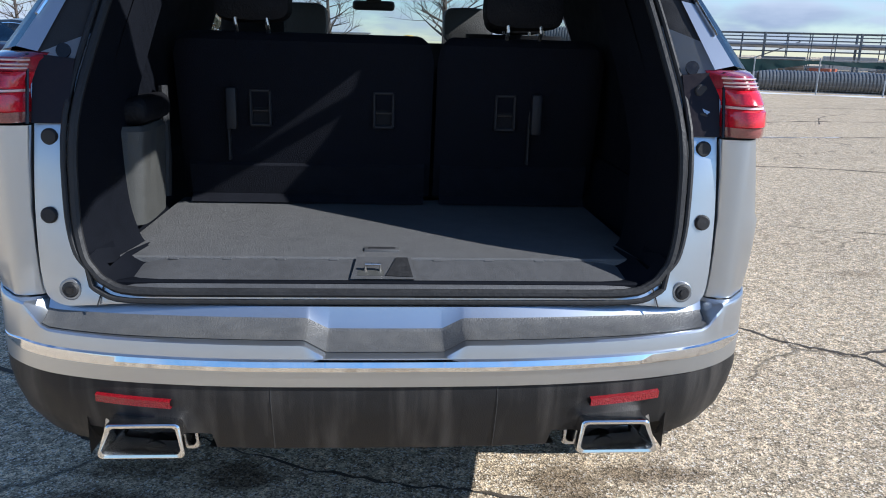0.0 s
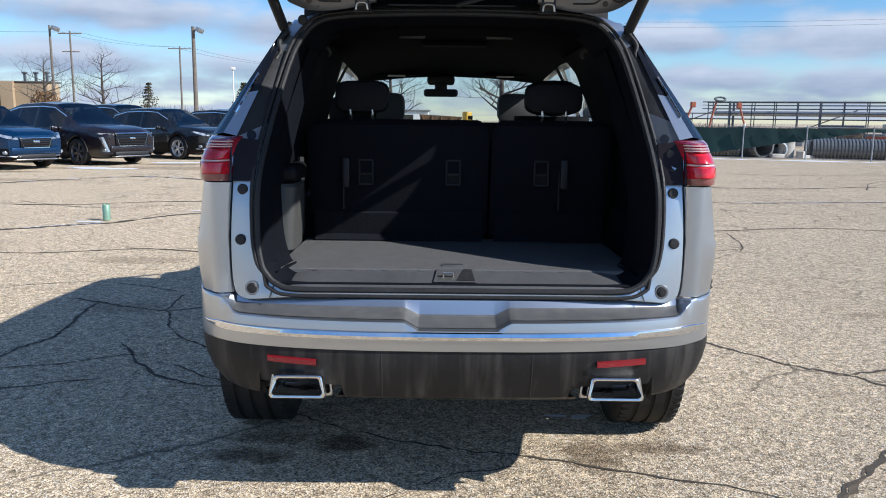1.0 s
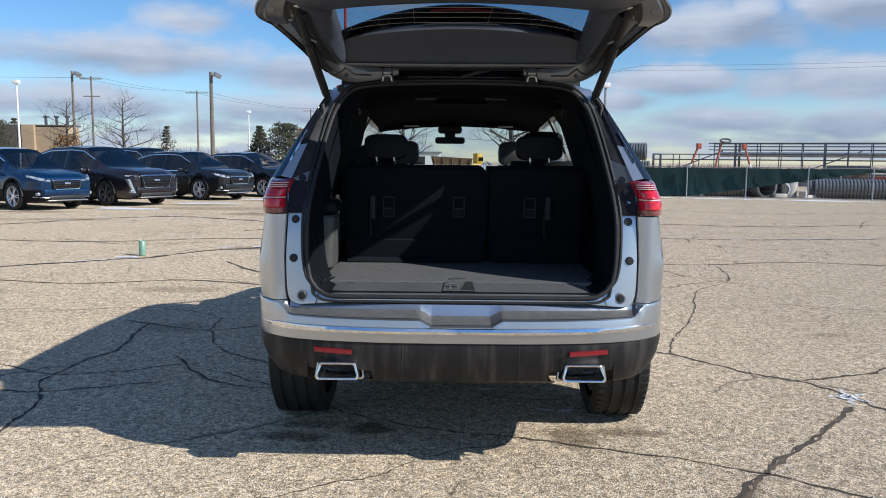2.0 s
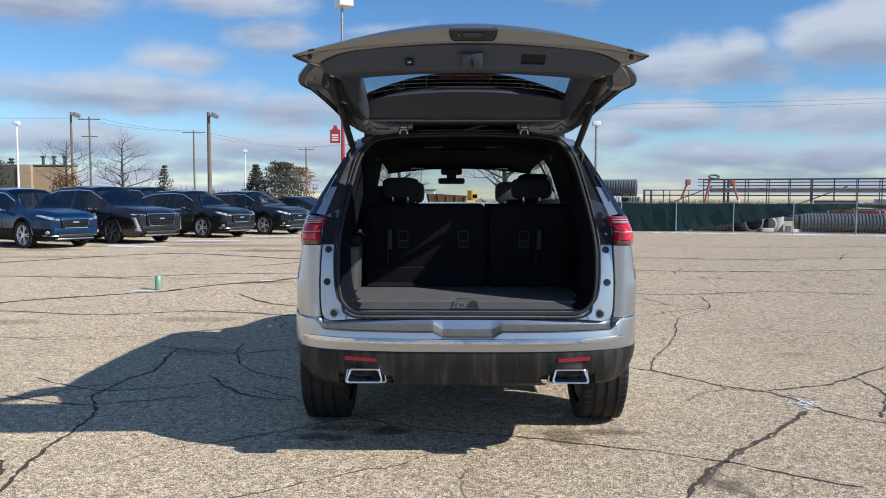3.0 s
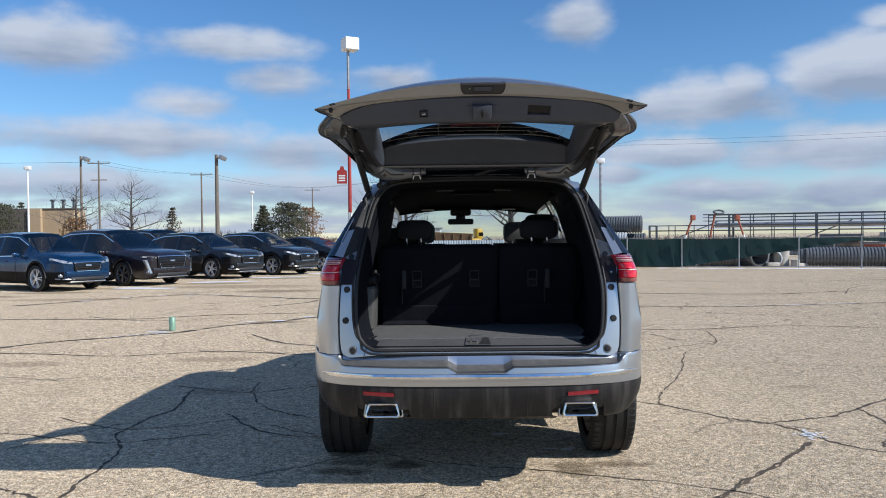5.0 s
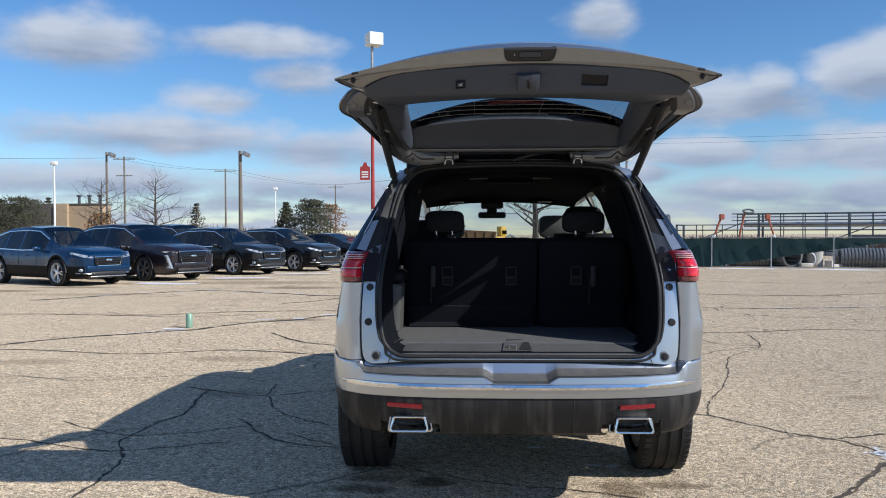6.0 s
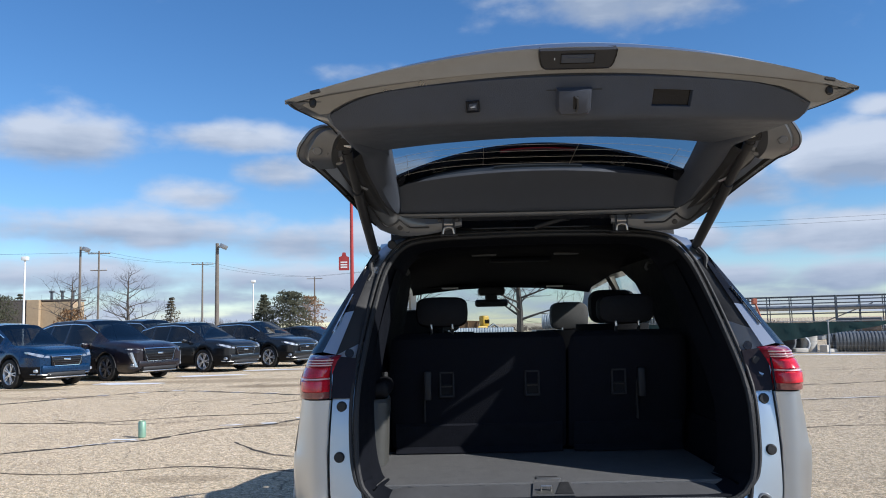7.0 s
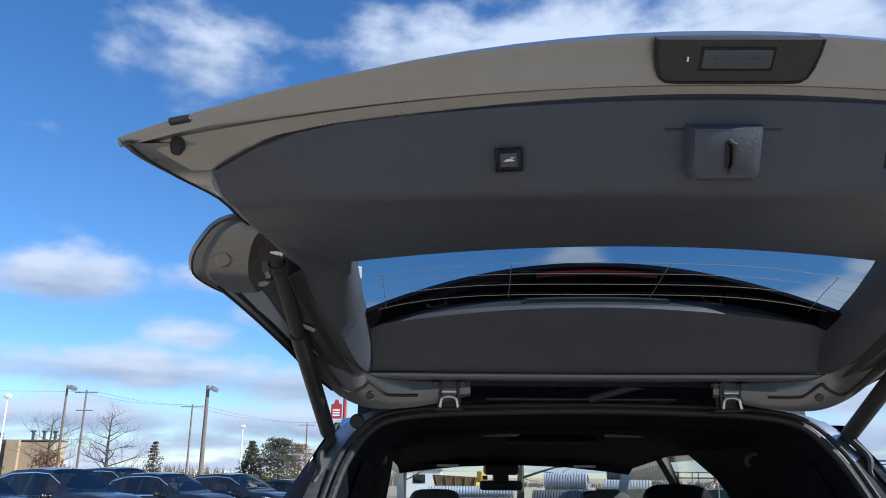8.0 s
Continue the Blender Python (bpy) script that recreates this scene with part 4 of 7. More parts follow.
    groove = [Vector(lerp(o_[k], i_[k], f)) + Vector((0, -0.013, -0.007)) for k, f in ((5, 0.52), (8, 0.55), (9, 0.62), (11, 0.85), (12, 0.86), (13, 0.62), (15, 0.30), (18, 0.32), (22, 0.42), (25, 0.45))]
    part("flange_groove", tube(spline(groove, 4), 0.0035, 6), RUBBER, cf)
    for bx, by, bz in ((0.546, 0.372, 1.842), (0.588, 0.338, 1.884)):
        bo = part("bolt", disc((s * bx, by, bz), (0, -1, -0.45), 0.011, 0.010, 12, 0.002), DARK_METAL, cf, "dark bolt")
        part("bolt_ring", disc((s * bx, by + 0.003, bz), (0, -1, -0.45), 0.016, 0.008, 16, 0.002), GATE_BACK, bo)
# panel between window and hinges, painted strip, recess with the wiring
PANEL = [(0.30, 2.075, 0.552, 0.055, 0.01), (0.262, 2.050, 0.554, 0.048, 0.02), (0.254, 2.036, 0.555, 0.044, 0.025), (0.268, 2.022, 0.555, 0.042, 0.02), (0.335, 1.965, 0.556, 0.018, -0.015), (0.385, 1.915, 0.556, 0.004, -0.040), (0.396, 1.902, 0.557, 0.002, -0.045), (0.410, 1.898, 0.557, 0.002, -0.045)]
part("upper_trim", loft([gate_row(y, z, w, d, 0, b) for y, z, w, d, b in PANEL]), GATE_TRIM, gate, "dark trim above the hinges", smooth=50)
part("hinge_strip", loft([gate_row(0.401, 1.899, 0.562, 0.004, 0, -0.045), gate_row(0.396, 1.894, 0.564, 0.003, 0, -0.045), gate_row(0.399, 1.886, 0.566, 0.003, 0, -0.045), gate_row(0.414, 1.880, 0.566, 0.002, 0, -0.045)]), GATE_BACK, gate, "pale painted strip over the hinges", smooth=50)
# recess shade is put in as a black surface
part("hinge_flange", loft([gate_row(0.414, 1.880, 0.566, 0.002, 0, -0.045), gate_row(0.425, 1.868, 0.56, 0.004, 0, -0.04), gate_row(0.470, 1.862, 0.56, 0.006, 0, -0.02), gate_row(0.52, 1.852, 0.56, 0.008, 0, -0.02)]), GLOSS_BLACK, gate, "flange behind the hinges, recess shade put in as black")
part("recess_rib", box(-0.26, 0.22, 0.446, 0.456, 1.836, 1.842, 0.002, 1), DARK_METAL, gate)
# sheet added to close the view; stands in for the shadow gap
part("roof_channel", loft([gate_row(0.575, 1.83, 0.60, 0.03), gate_row(0.58, 1.90, 0.60, 0.06), gate_row(0.60, 1.955, 0.58, 0.06)]), PLASTIC, gate, "black sheet added for the shadow gap between roof and gate")
sl = part("wiring_sleeve", tube(spline([(0.00, 0.45, 1.838), (0.05, 0.44, 1.852), (0.10, 0.44, 1.866), (0.15, 0.45, 1.874)], 6), 0.009, 10), RUBBER, gate, "ribbed wiring sleeve")
for k in range(12):
    f = k / 11
    part("sleeve_rib", disc(lerp((0.005, 0.449, 1.8395), (0.095, 0.44, 1.8645), f), (0.9, -0.05, 0.25), 0.0105, 0.003, 10), PLASTIC, sl)
# hinges: base, two ears, steel loop
for x in (-0.353, 0.340):
    hg = part("hinge", box(x - 0.036, x + 0.036, 0.405, 0.47, 1.806, 1.814, 0.003, 1, box(x - 0.030, x + 0.030, 0.408, 0.416, 1.812, 1.880, 0.003, 1)), PLASTIC, gate, "black gate hinge with a bright loop")
    for q in (-1, 1):
        part("hinge_ear", box(x + q * 0.030 - 0.014, x + q * 0.030 + 0.014, 0.392, 0.407, 1.862, 1.876, 0.003, 1, box(x + q * 0.022 - 0.004, x + q * 0.022 + 0.004, 0.388, 0.408, 1.815, 1.870, 0.002, 1)), DARK_METAL, hg, "dark hinge ear")
        part("hinge_bolt", disc((x + q * 0.034, 0.394, 1.869), (0, -1, -0.2), 0.007, 0.006, 8), DARK_METAL, hg)
    part("hinge_loop", tube(spline([(x - 0.022, 0.386, 1.812), (x - 0.018, 0.384, 1.832), (x - 0.008, 0.384, 1.838), (x + 0.008, 0.384, 1.838), (x + 0.018, 0.384, 1.832), (x + 0.022, 0.386, 1.812)], 4), 0.0038, 8), STEEL, hg, "bright steel loop")
    part("hinge_pin", tube([(x - 0.018, 0.388, 1.852), (x + 0.018, 0.388, 1.852)], 0.006, 10), STEEL, hg)
# roof spoiler seen through the glass, brake light, dusty seal, heating wires
part("spoiler", loft([gate_row(0.60, 1.962, 0.60, 0.07), gate_row(0.48, 2.060, 0.64, 0.12), gate_row(0.30, 2.142, 0.62, 0.15, 0, -0.03), gate_row(0.252, 2.146, 0.60, 0.150, 0, -0.05), gate_row(0.250, 2.136, 0.60, 0.150, 0, -0.05), gate_row(0.30, 2.105, 0.60, 0.14, 0, -0.04), gate_row(0.36, 2.085, 0.60, 0.13), gate_row(0.50, 1.995, 0.60, 0.10)]), GLOSS_BLACK, gate, "gloss black roof spoiler")
part("brake_light", loft([gate_row(0.256, 2.130, 0.145, 0.008), gate_row(0.252, 2.124, 0.145, 0.008), gate_row(0.258, 2.116, 0.145, 0.008), gate_row(0.268, 2.116, 0.145, 0.008)]), DARK_LENS, gate, "dark red high brake light")
part("dusty_seal", loft([gate_row(0.268, 2.050, 0.17, 0.004), gate_row(0.262, 2.060, 0.17, 0.004), gate_row(0.275, 2.066, 0.17, 0.004)]), SCUFF, gate, "dusty grey rubber seal behind the glass")
for yy in (0.100, 0.138, 0.176, 0.214):
    part("heating_wire", tube([Vector((x, yy + 0.02 * x * x, skin_z(x, yy + 0.02 * x * x) - 0.0235)) for x in [0.55 * j / 12 for j in range(-12, 13)]], 0.0006, 4), WIRE, gp)
for x0, x1 in ((-0.50, -0.50), (-0.215, -0.215), (0.135, 0.115), (0.50, 0.48)):
    part("wire_bar", tube([(x0 + (x1 - x0) * f, 0.10 + 0.125 * f, skin_z(x0, 0.10 + 0.125 * f) - 0.0235) for f in (0, 0.5, 1)], 0.0007, 4), WIRE, gp)
# latch cover, button and pull pocket on the tray's front face
FACE = Matrix.Rotation(radians(27), 4, "X")
LATCH = material("latch_plastic", (0.048, 0.054, 0.070), 0.42, var=0.1, scale=6.0, bump=0.1, bump_scale=300)
lm = Matrix.Translation((0.006, -0.618, 2.073)) @ FACE
lw = [[lm @ Vector((x, y, z)) for x, z in ((-a, h1), (a, h1), (a * 0.97, -h0), (a * 0.80, -h0 - 0.012), (-a * 0.80, -h0 - 0.012), (-a * 0.97, -h0))] for y, a, h1, h0 in ((0.02, 0.050, 0.028, 0.034), (-0.010, 0.048, 0.025, 0.034), (-0.022, 0.043, 0.021, 0.030), (-0.025, 0.035, 0.016, 0.024))]
b = loft(lw, close=True)
b.faces.new([min(b.verts, key=lambda v: (v.co - p).length) for p in lw[-1]])
la = part("gate_latch", b, LATCH, gate, "blue-grey latch cover", smooth=40)
part("latch_slot", moved(box(-0.006, 0.010, -0.0265, 0.0, -0.030, 0.008, 0.004, 2), lm), GLOSS_BLACK, la, "black latch slot")
part("latch_hook", tube([lm @ Vector(p) for p in ((-0.001, -0.030, 0.006), (0.005, -0.034, 0.002), (0.007, -0.032, -0.022), (0.003, -0.028, -0.036))], 0.0035, 8), DARK_METAL, la, "dark steel latch hook")
part("trim_slit", moved(box(-0.075, -0.048, 0.003, 0.012, 0.018, 0.021), lm), RUBBER, trim_low)
part("trim_slit", moved(box(0.052, 0.078, 0.003, 0.012, 0.018, 0.021), lm), RUBBER, trim_low)
part("bright_edge", moved(box(-0.040, 0.014, 0.006, 0.012, -0.053, -0.051, 0.0008, 1), lm), LATCH, trim_low)
um = Matrix.Translation((-0.272, -0.603, 2.057)) @ FACE @ Matrix.Rotation(radians(-3), 4, "Y")
ring = None
for a in ((-0.019, -0.0165, -0.016, 0.016), (0.0165, 0.019, -0.016, 0.016), (-0.019, 0.019, -0.016, -0.0135), (-0.019, 0.019, 0.0135, 0.016)):
    ring = box(a[0], a[1], -0.004, 0.006, a[2], a[3], 0.001, 1, ring)
bt = part("close_button", moved(ring, um), GLOSS_BLACK, gate, "black close button with a pale car sign")
part("button_face", moved(box(-0.0115, 0.0115, -0.005, 0.006, -0.0095, 0.0095, 0.002, 2), um), LATCH, bt)
mk = box(-0.007, 0.007, -0.0062, 0.0, -0.0016, -0.0004)
mk = box(-0.004, 0.005, -0.0062, 0.0, -0.0004, 0.0012, 0.0, 1, mk)
mk = box(0.001, 0.0075, -0.0062, 0.0, 0.0024, 0.0034, 0.0, 1, mk)
part("button_mark", moved(mk, um), WHITE_PLASTIC, bt)
ra, rb = tray[3], tray[4]
mouth = [ra[GN + 4], ra[GN + 5], ra[GN + 6], rb[GN + 6], rb[GN + 5], rb[GN + 4]]
mid_p = sum(mouth, Vector()) / 6
into = (FACE.to_3x3() @ Vector((0, 1, 0))).normalized()


def shrunk(f, depth):
    return [mid_p + (p - mid_p) * f + into * depth for p in mouth]


pk = part("pull_pocket", loft([mouth, shrunk(0.96, 0.004), shrunk(0.93, 0.014)], close=True), GATE_TRIM, gate, "deep pull pocket in the trim", smooth=20)
# pocket's inside in black: the shade of the recess is put into the colour
part("pocket_liner", loft([shrunk(0.93, 0.014), shrunk(0.90, 0.055), shrunk(0.2, 0.058)], close=True, caps=True), GLOSS_BLACK, pk, "inside of the pocket, its shade put in as black")
# handle recess on the flange
hm = Matrix.Translation((0.009, -0.6815, 2.164)) @ Matrix.Rotation(radians(49), 4, "X")
bez = [(-0.103, 0.030), (-0.102, 0.012), (-0.098, -0.008), (-0.093, -0.020), (-0.085, -0.026), (-0.070, -0.028), (0.070, -0.028), (0.085, -0.026), (0.093, -0.020), (0.098, -0.008), (0.102, 0.012), (0.103, 0.030)]
hd = part("handle_bezel", plate([hm @ Vector((x, -0.009, z - 0.004 * (x / 0.1) ** 2)) for x, z in bez], hm.to_3x3() @ Vector((0, 0.020, 0))), PLASTIC, gate, "black handle recess with touch pad and camera")
part("bezel_rim", tube([hm @ Vector((x, -0.008, z - 0.004 * (x / 0.1) ** 2)) for x, z in bez], 0.0025, 6), GLOSS_BLACK, hd)
ring = None
for a in ((-0.046, -0.0445, -0.014, 0.016), (0.0445, 0.046, -0.014, 0.016), (-0.046, 0.046, -0.014, -0.0125), (-0.046, 0.046, 0.0145, 0.016)):
    ring = box(a[0], a[1], -0.0105, 0.0, a[2], a[3], 0.0, 1, ring)
part("pad_groove", moved(ring, hm), GLOSS_BLACK, hd)
part("touch_pad", moved(box(-0.0438, 0.0438, -0.0115, 0.0, -0.0118, 0.0138, 0.003, 2), hm), GATE_TRIM, hd, "grey touch pad")
part("pad_slot", moved(box(-0.030, 0.030, -0.0125, -0.008, 0.002, 0.006, 0.001, 1), hm), LATCH, hd)
part("camera_dot", moved(box(-0.0625, -0.0605, -0.0105, 0.0, -0.002, 0.004), hm), WHITE_PLASTIC, hd)
# trim badge on the outer skin
cu = bpy.data.curves.new("badge", "FONT")
cu.body, cu.size, cu.extrude = "PREMIER", 0.045, 0.003
tob = bpy.data.objects.new("badge_text", cu)
scene.collection.objects.link(tob)
bpy.context.view_layer.update()
bme = bpy.data.meshes.new_from_object(tob)
bpy.data.objects.remove(tob)
bm = bmesh.new()
bm.from_mesh(bme)
for v in bm.verts:
    v.co = Vector((0.42 + v.co.x, -0.52 + v.co.y, v.co.z + skin_z(0.42 + v.co.x, -0.52 + v.co.y) + 0.004))
part("badge", bm, GLOSS_BLACK, gate, "black raised lettering")
# water drops along the edge
rnd = random.Random(5)
drops = bmesh.new()
for k in range(260):
    x, y = rnd.uniform(-0.72, 0.72), rnd.uniform(-0.62, -0.40)
    bmesh.ops.create_icosphere(drops, subdivisions=1, radius=rnd.uniform(0.0012, 0.0030), matrix=Matrix.Translation((x, y, skin_z(x, y - 0.08 * (x / 0.75) ** 2))) @ Matrix.Diagonal((1, 1, 0.6, 1)))
DROP = material("water_drop", (0.6, 0.62, 0.65), 0.05, coat=1.0)
tagged(part("water_drops", drops, DROP, gate, "beads of water"), kind="stuff")
part("roof_stop", disc((-0.603, 0.475, 1.783), (0, -1, -0.1), 0.019, 0.010, 18, 0.004), RUBBER, suv, "black rubber stop under the roof corner")

# ---- inside of the silver vehicle ----
BIN = material("pale_plastic", (0.06, 0.06, 0.055), 0.5, var=0.1, scale=4, bump=0.2, bump_scale=300)


def seat_y(z):
    return 0.845 - 0.22 * (z - 0.88)


# sill plate with rounded ends, on a darker bed
part("sill_bed", box(-0.66, 0.66, 0.078, 0.26, 0.80, 0.842, 0.004, 1), TRIM, suv)
SILL = [(0.060, 0.812, 0.640), (0.072, 0.830, 0.642), (0.082, 0.840, 0.640), (0.098, 0.8435, 0.636), (0.160, 0.866, 0.610), (0.180, 0.873, 0.585), (0.188, 0.8735, 0.560)]
sill = []
for y, z, w in SILL:
    sill.append([Vector((w * k / 12, y, z - 0.012 * max(0.0, abs(k / 12) - 0.9) * 10)) for k in range(-12, 13)])
part("sill_plate", loft(sill), SCUFF, suv, "grey ribbed plastic sill plate", smooth=40)
for k in range(9):
    x = -0.52 + 0.13 * k
    if abs(x) > 0.1:
        part("sill_clip", box(x - 0.012, x + 0.012, 0.166, 0.174, 0.867, 0.8725, 0.002, 1), SCUFF, suv)
floor_mesh = box(-0.674, 0.674, 0.17, 0.90, 0.835, 0.876, 0.004, 1)
part("cargo_floor", floor_mesh, CARPET, suv, "dark grey carpeted cargo floor")
rec = [[(-0.085, 0.088, 0.846), (0.075, 0.088, 0.846), (0.060, 0.100, 0.850), (-0.070, 0.100, 0.850)], [(-0.072, 0.168, 0.8775), (0.062, 0.168, 0.8775), (0.052, 0.160, 0.872), (-0.062, 0.160, 0.872)]]
st = part("striker_recess", loft([[Vector(p) for p in r] for r in rec], close=True, caps=True), SCUFF, suv, "grey latch recess in the sill")
part("recess_floor", loft([[Vector(p) for p in ((-0.070, 0.099, 0.851), (-0.005, 0.099, 0.851), (-0.005, 0.161, 0.8735), (-0.062, 0.161, 0.8735))], [Vector(p) for p in ((-0.070, 0.101, 0.848), (-0.005, 0.101, 0.848), (-0.005, 0.163, 0.870), (-0.062, 0.163, 0.870))]], close=True, caps=True), BIN, st, "pale recess floor")
# dark wedge draws the hollow, shade put in as colour
part("striker_hollow", loft([[Vector(p) for p in ((0.0, 0.097, 0.8525), (0.066, 0.094, 0.850), (0.054, 0.163, 0.879), (0.026, 0.163, 0.879))], [Vector(p) for p in ((0.0, 0.100, 0.848), (0.066, 0.098, 0.846), (0.054, 0.166, 0.872), (0.026, 0.166, 0.872))]], close=True, caps=True), RUBBER, st, "dark hollow")
part("striker", tube([(-0.050, 0.12, 0.858), (-0.050, 0.116, 0.874), (-0.014, 0.116, 0.874), (-0.014, 0.12, 0.858)], 0.004, 8), STEEL, st, "bright striker loop")
hb = part("floor_pull", box(-0.056, 0.036, 0.225, 0.262, 0.872, 0.881, 0.004, 2), SCUFF, suv, "grey floor pull")
part("pull_slot", box(-0.046, 0.026, 0.233, 0.250, 0.878, 0.8825, 0.002, 1), PLASTIC, hb)


FLAP = material("seat_flap_carpet", (0.013, 0.014, 0.019), 0.95, var=0.2, scale=20.0, bump=0.6, bump_scale=500, spec=0.1)
DULL = material("dull_black_plastic", (0.011, 0.012, 0.016), 0.6, var=0.15, scale=5.0)


def seat_back(x0, x1, name, label):
    rows = []
    for z, dy, ins in ((0.885, 0.02, 0.012), (0.90, 0.0, 0.0), (1.10, -0.012, 0.0), (1.34, -0.006, 0.0), (1.385, 0.004, 0.012), (1.405, 0.03, 0.035), (1.41, 0.06, 0.05)):
        row = []
        for f in (0, 0.03, 0.1, 0.5, 0.9, 0.97, 1):
            e = 0.018 if f in (0, 1) else 0.004 if f in (0.03, 0.97) else 0
            row.append(Vector((x0 + ins + (x1 - x0 - 2 * ins) * f, seat_y(z) + dy + e, z)))
        rows.append(row)
    for z, dy, ins in ((1.405, 0.13, 0.05), (1.30, 0.16, 0.0), (0.95, 0.20, 0.0)):
        rows.append([Vector((x0 + ins + (x1 - x0 - 2 * ins) * f, seat_y(z) + dy, z)) for f in (0, 0.03, 0.1, 0.5, 0.9, 0.97, 1)])
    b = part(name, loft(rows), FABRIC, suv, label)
    part("seat_flap", loft([[Vector((x, y, z)) for x in (x0 + 0.02, (x0 + x1) / 2, x1 - 0.02)] for y, z in ((0.80, 0.882), (seat_y(0.90) - 0.012, 0.905), (seat_y(1.0) - 0.016, 1.0), (seat_y(1.01) - 0.002, 1.012))]), FLAP, b, "carpet flap at the seat's foot")
    return b


def latch_frame(parent, x, z=1.185, w=0.034, h=0.057):
    b = None
    y = seat_y(z) - 0.022
    for a in ((x - w, x - w + 0.009, z - h, z + h), (x + w - 0.009, x + w, z - h, z + h), (x - w, x + w, z - h, z - h + 0.010), (x - w, x + w, z + h - 0.010, z + h)):
        b = box(a[0], a[1], y, y + 0.03, a[2], a[3], 0.003, 1, b)
    fr = part("anchor_frame", b, DULL, parent, "dark plastic anchor frame")
    # block in the blackest material stands in for the hollow's shade
    part("anchor_hollow", box(x - w + 0.006, x + w - 0.006, y + 0.012, y + 0.03, z - h + 0.006, z + h - 0.006), LEATHER, fr)
    part("anchor_bar", tube([(x - w + 0.006, y + 0.008, z - 0.008), (x + w - 0.006, y + 0.008, z - 0.008)], 0.004, 6), DARK_METAL, fr)


def headrest(parent, x0, x1, z0, z1, y, cover=LEATHER):
    rows = []
    for d, g in ((-0.05, 0.035), (-0.04, 0.008), (0.0, 0.0), (0.05, 0.006), (0.07, 0.03)):
        ring = []
        for k in range(20):
            t = 2 * math.pi * k / 20
            cx, cz = math.cos(t), math.sin(t)
            sx = math.copysign(abs(cx) ** 0.5, cx)
            sz = math.copysign(abs(cz) ** 0.5, cz)
            ring.append(Vector(((x0 + x1) / 2 + sx * ((x1 - x0) / 2 - g), y + d, (z0 + z1) / 2 + sz * ((z1 - z0) / 2 - g))))
        rows.append(ring)
    h = part("headrest", loft(rows, close=True, caps=True), cover, parent, "padded black headrest")
    for f in (0.3, 0.7):
        x = x0 + (x1 - x0) * f
        part("headrest_post", tube([(x, y - 0.01, z0 - 0.045), (x, y - 0.03, z0 - 0.02), (x, y - 0.045, z0 - 0.004), (x, y - 0.046, z0 + 0.010), (x, y - 0.02, z0 + 0.016)], 0.006, 8), STEEL, h, "bright metal post")
    return h


left = seat_back(-0.645, 0.146, "third_row_seat", "wide black seat back of the third row, upright")
right = seat_back(0.158, 0.685, "third_row_seat", "narrow black seat back of the third row, upright")
for p, x in ((left, -0.39), (left, -0.008), (right, 0.378)):
    latch_frame(p, x)
for p, x in ((left, -0.475), (right, 0.475)):
    part("strap", box(x - 0.016, x + 0.016, seat_y(1.18) - 0.045, seat_y(1.18) - 0.02, 1.12, 1.245, 0.006, 2), DULL, p, "dark release strap")
    part("strap_slot", box(x - 0.02, x - 0.012, seat_y(1.1) - 0.03, seat_y(1.1) - 0.005, 1.02, 1.245, 0.003, 1), RUBBER, p)
headrest(left, -0.525, -0.288, 1.435, 1.572, 0.79)
headrest(right, 0.296, 0.552, 1.435, 1.570, 0.79)


def front_seat(x, y, ztop, name, w=0.25, cover=LEATHER):
    rows = []
    for z, d in ((0.62, 0.0), (0.9, -0.06), (1.15, -0.12), (ztop - 0.16, -0.17)):
        rows.append([Vector((x + w * math.cos(t) * (1 - 0.12 * (z - 0.6)), y + d + 0.09 * math.sin(t), z)) for t in (2 * math.pi * k / 16 for k in range(16))])
    b = part(name, loft(rows, close=True, caps=True), LEATHER, suv, "black leather seat")
    headrest(b, x - 0.135, x + 0.135, ztop - 0.16, ztop + 0.03, y - 0.18, cover)
    part("seat_cushion", box(x - w, x + w, y, y + 0.52, 0.48, 0.64, 0.06, 3), LEATHER, b)


for s in (-1, 1):
    front_seat(0.545 * s, 1.85, 1.59 if s > 0 else 1.50, "second_row_seat", 0.23)
    front_seat(0.445 * s, 2.85, 1.545, "front_seat", 0.25, GREY_LEATHER)
# headliner, pillars and side trim
head = [[Vector((x, y, z - 0.05 * (x / 0.66) ** 2)) for x in (-0.66, -0.55, -0.3, 0, 0.3, 0.55, 0.66)] for y, z in ((0.60, 1.795), (0.66, 1.778), (1.2, 1.785), (2.2, 1.785), (2.95, 1.735), (3.06, 1.70))]
# cloth toned nearly black, with the shade under the roof in its colour
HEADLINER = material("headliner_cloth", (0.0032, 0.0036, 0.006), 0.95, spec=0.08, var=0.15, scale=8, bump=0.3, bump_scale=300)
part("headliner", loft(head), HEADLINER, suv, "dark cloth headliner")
part("roof_lamp", box(-0.16, 0.16, 1.25, 1.38, 1.762, 1.780, 0.008, 2), TRIM, suv, "dark roof console")
for x in (-0.20, 0.20):
    part("dome_lamp", box(x - 0.06, x + 0.06, 0.98, 1.03, 1.770, 1.783, 0.005, 2), SCUFF, suv, "small grey roof lamp")
    part("sun_visor", box(x * 2 - 0.16, x * 2 + 0.16, 2.90, 3.02, 1.700, 1.716, 0.006, 2), HEADLINER, suv)
    part("visor_label", box(x * 1.9 - 0.06, x * 1.9 + 0.06, 2.88, 2.885, 1.688, 1.700), WHITE_PLASTIC, suv, "pale visor label")
mr = part("rear_mirror", box(-0.195, 0.055, 3.10, 3.135, 1.560, 1.615, 0.02, 3), PLASTIC, suv, "black rear-view mirror")
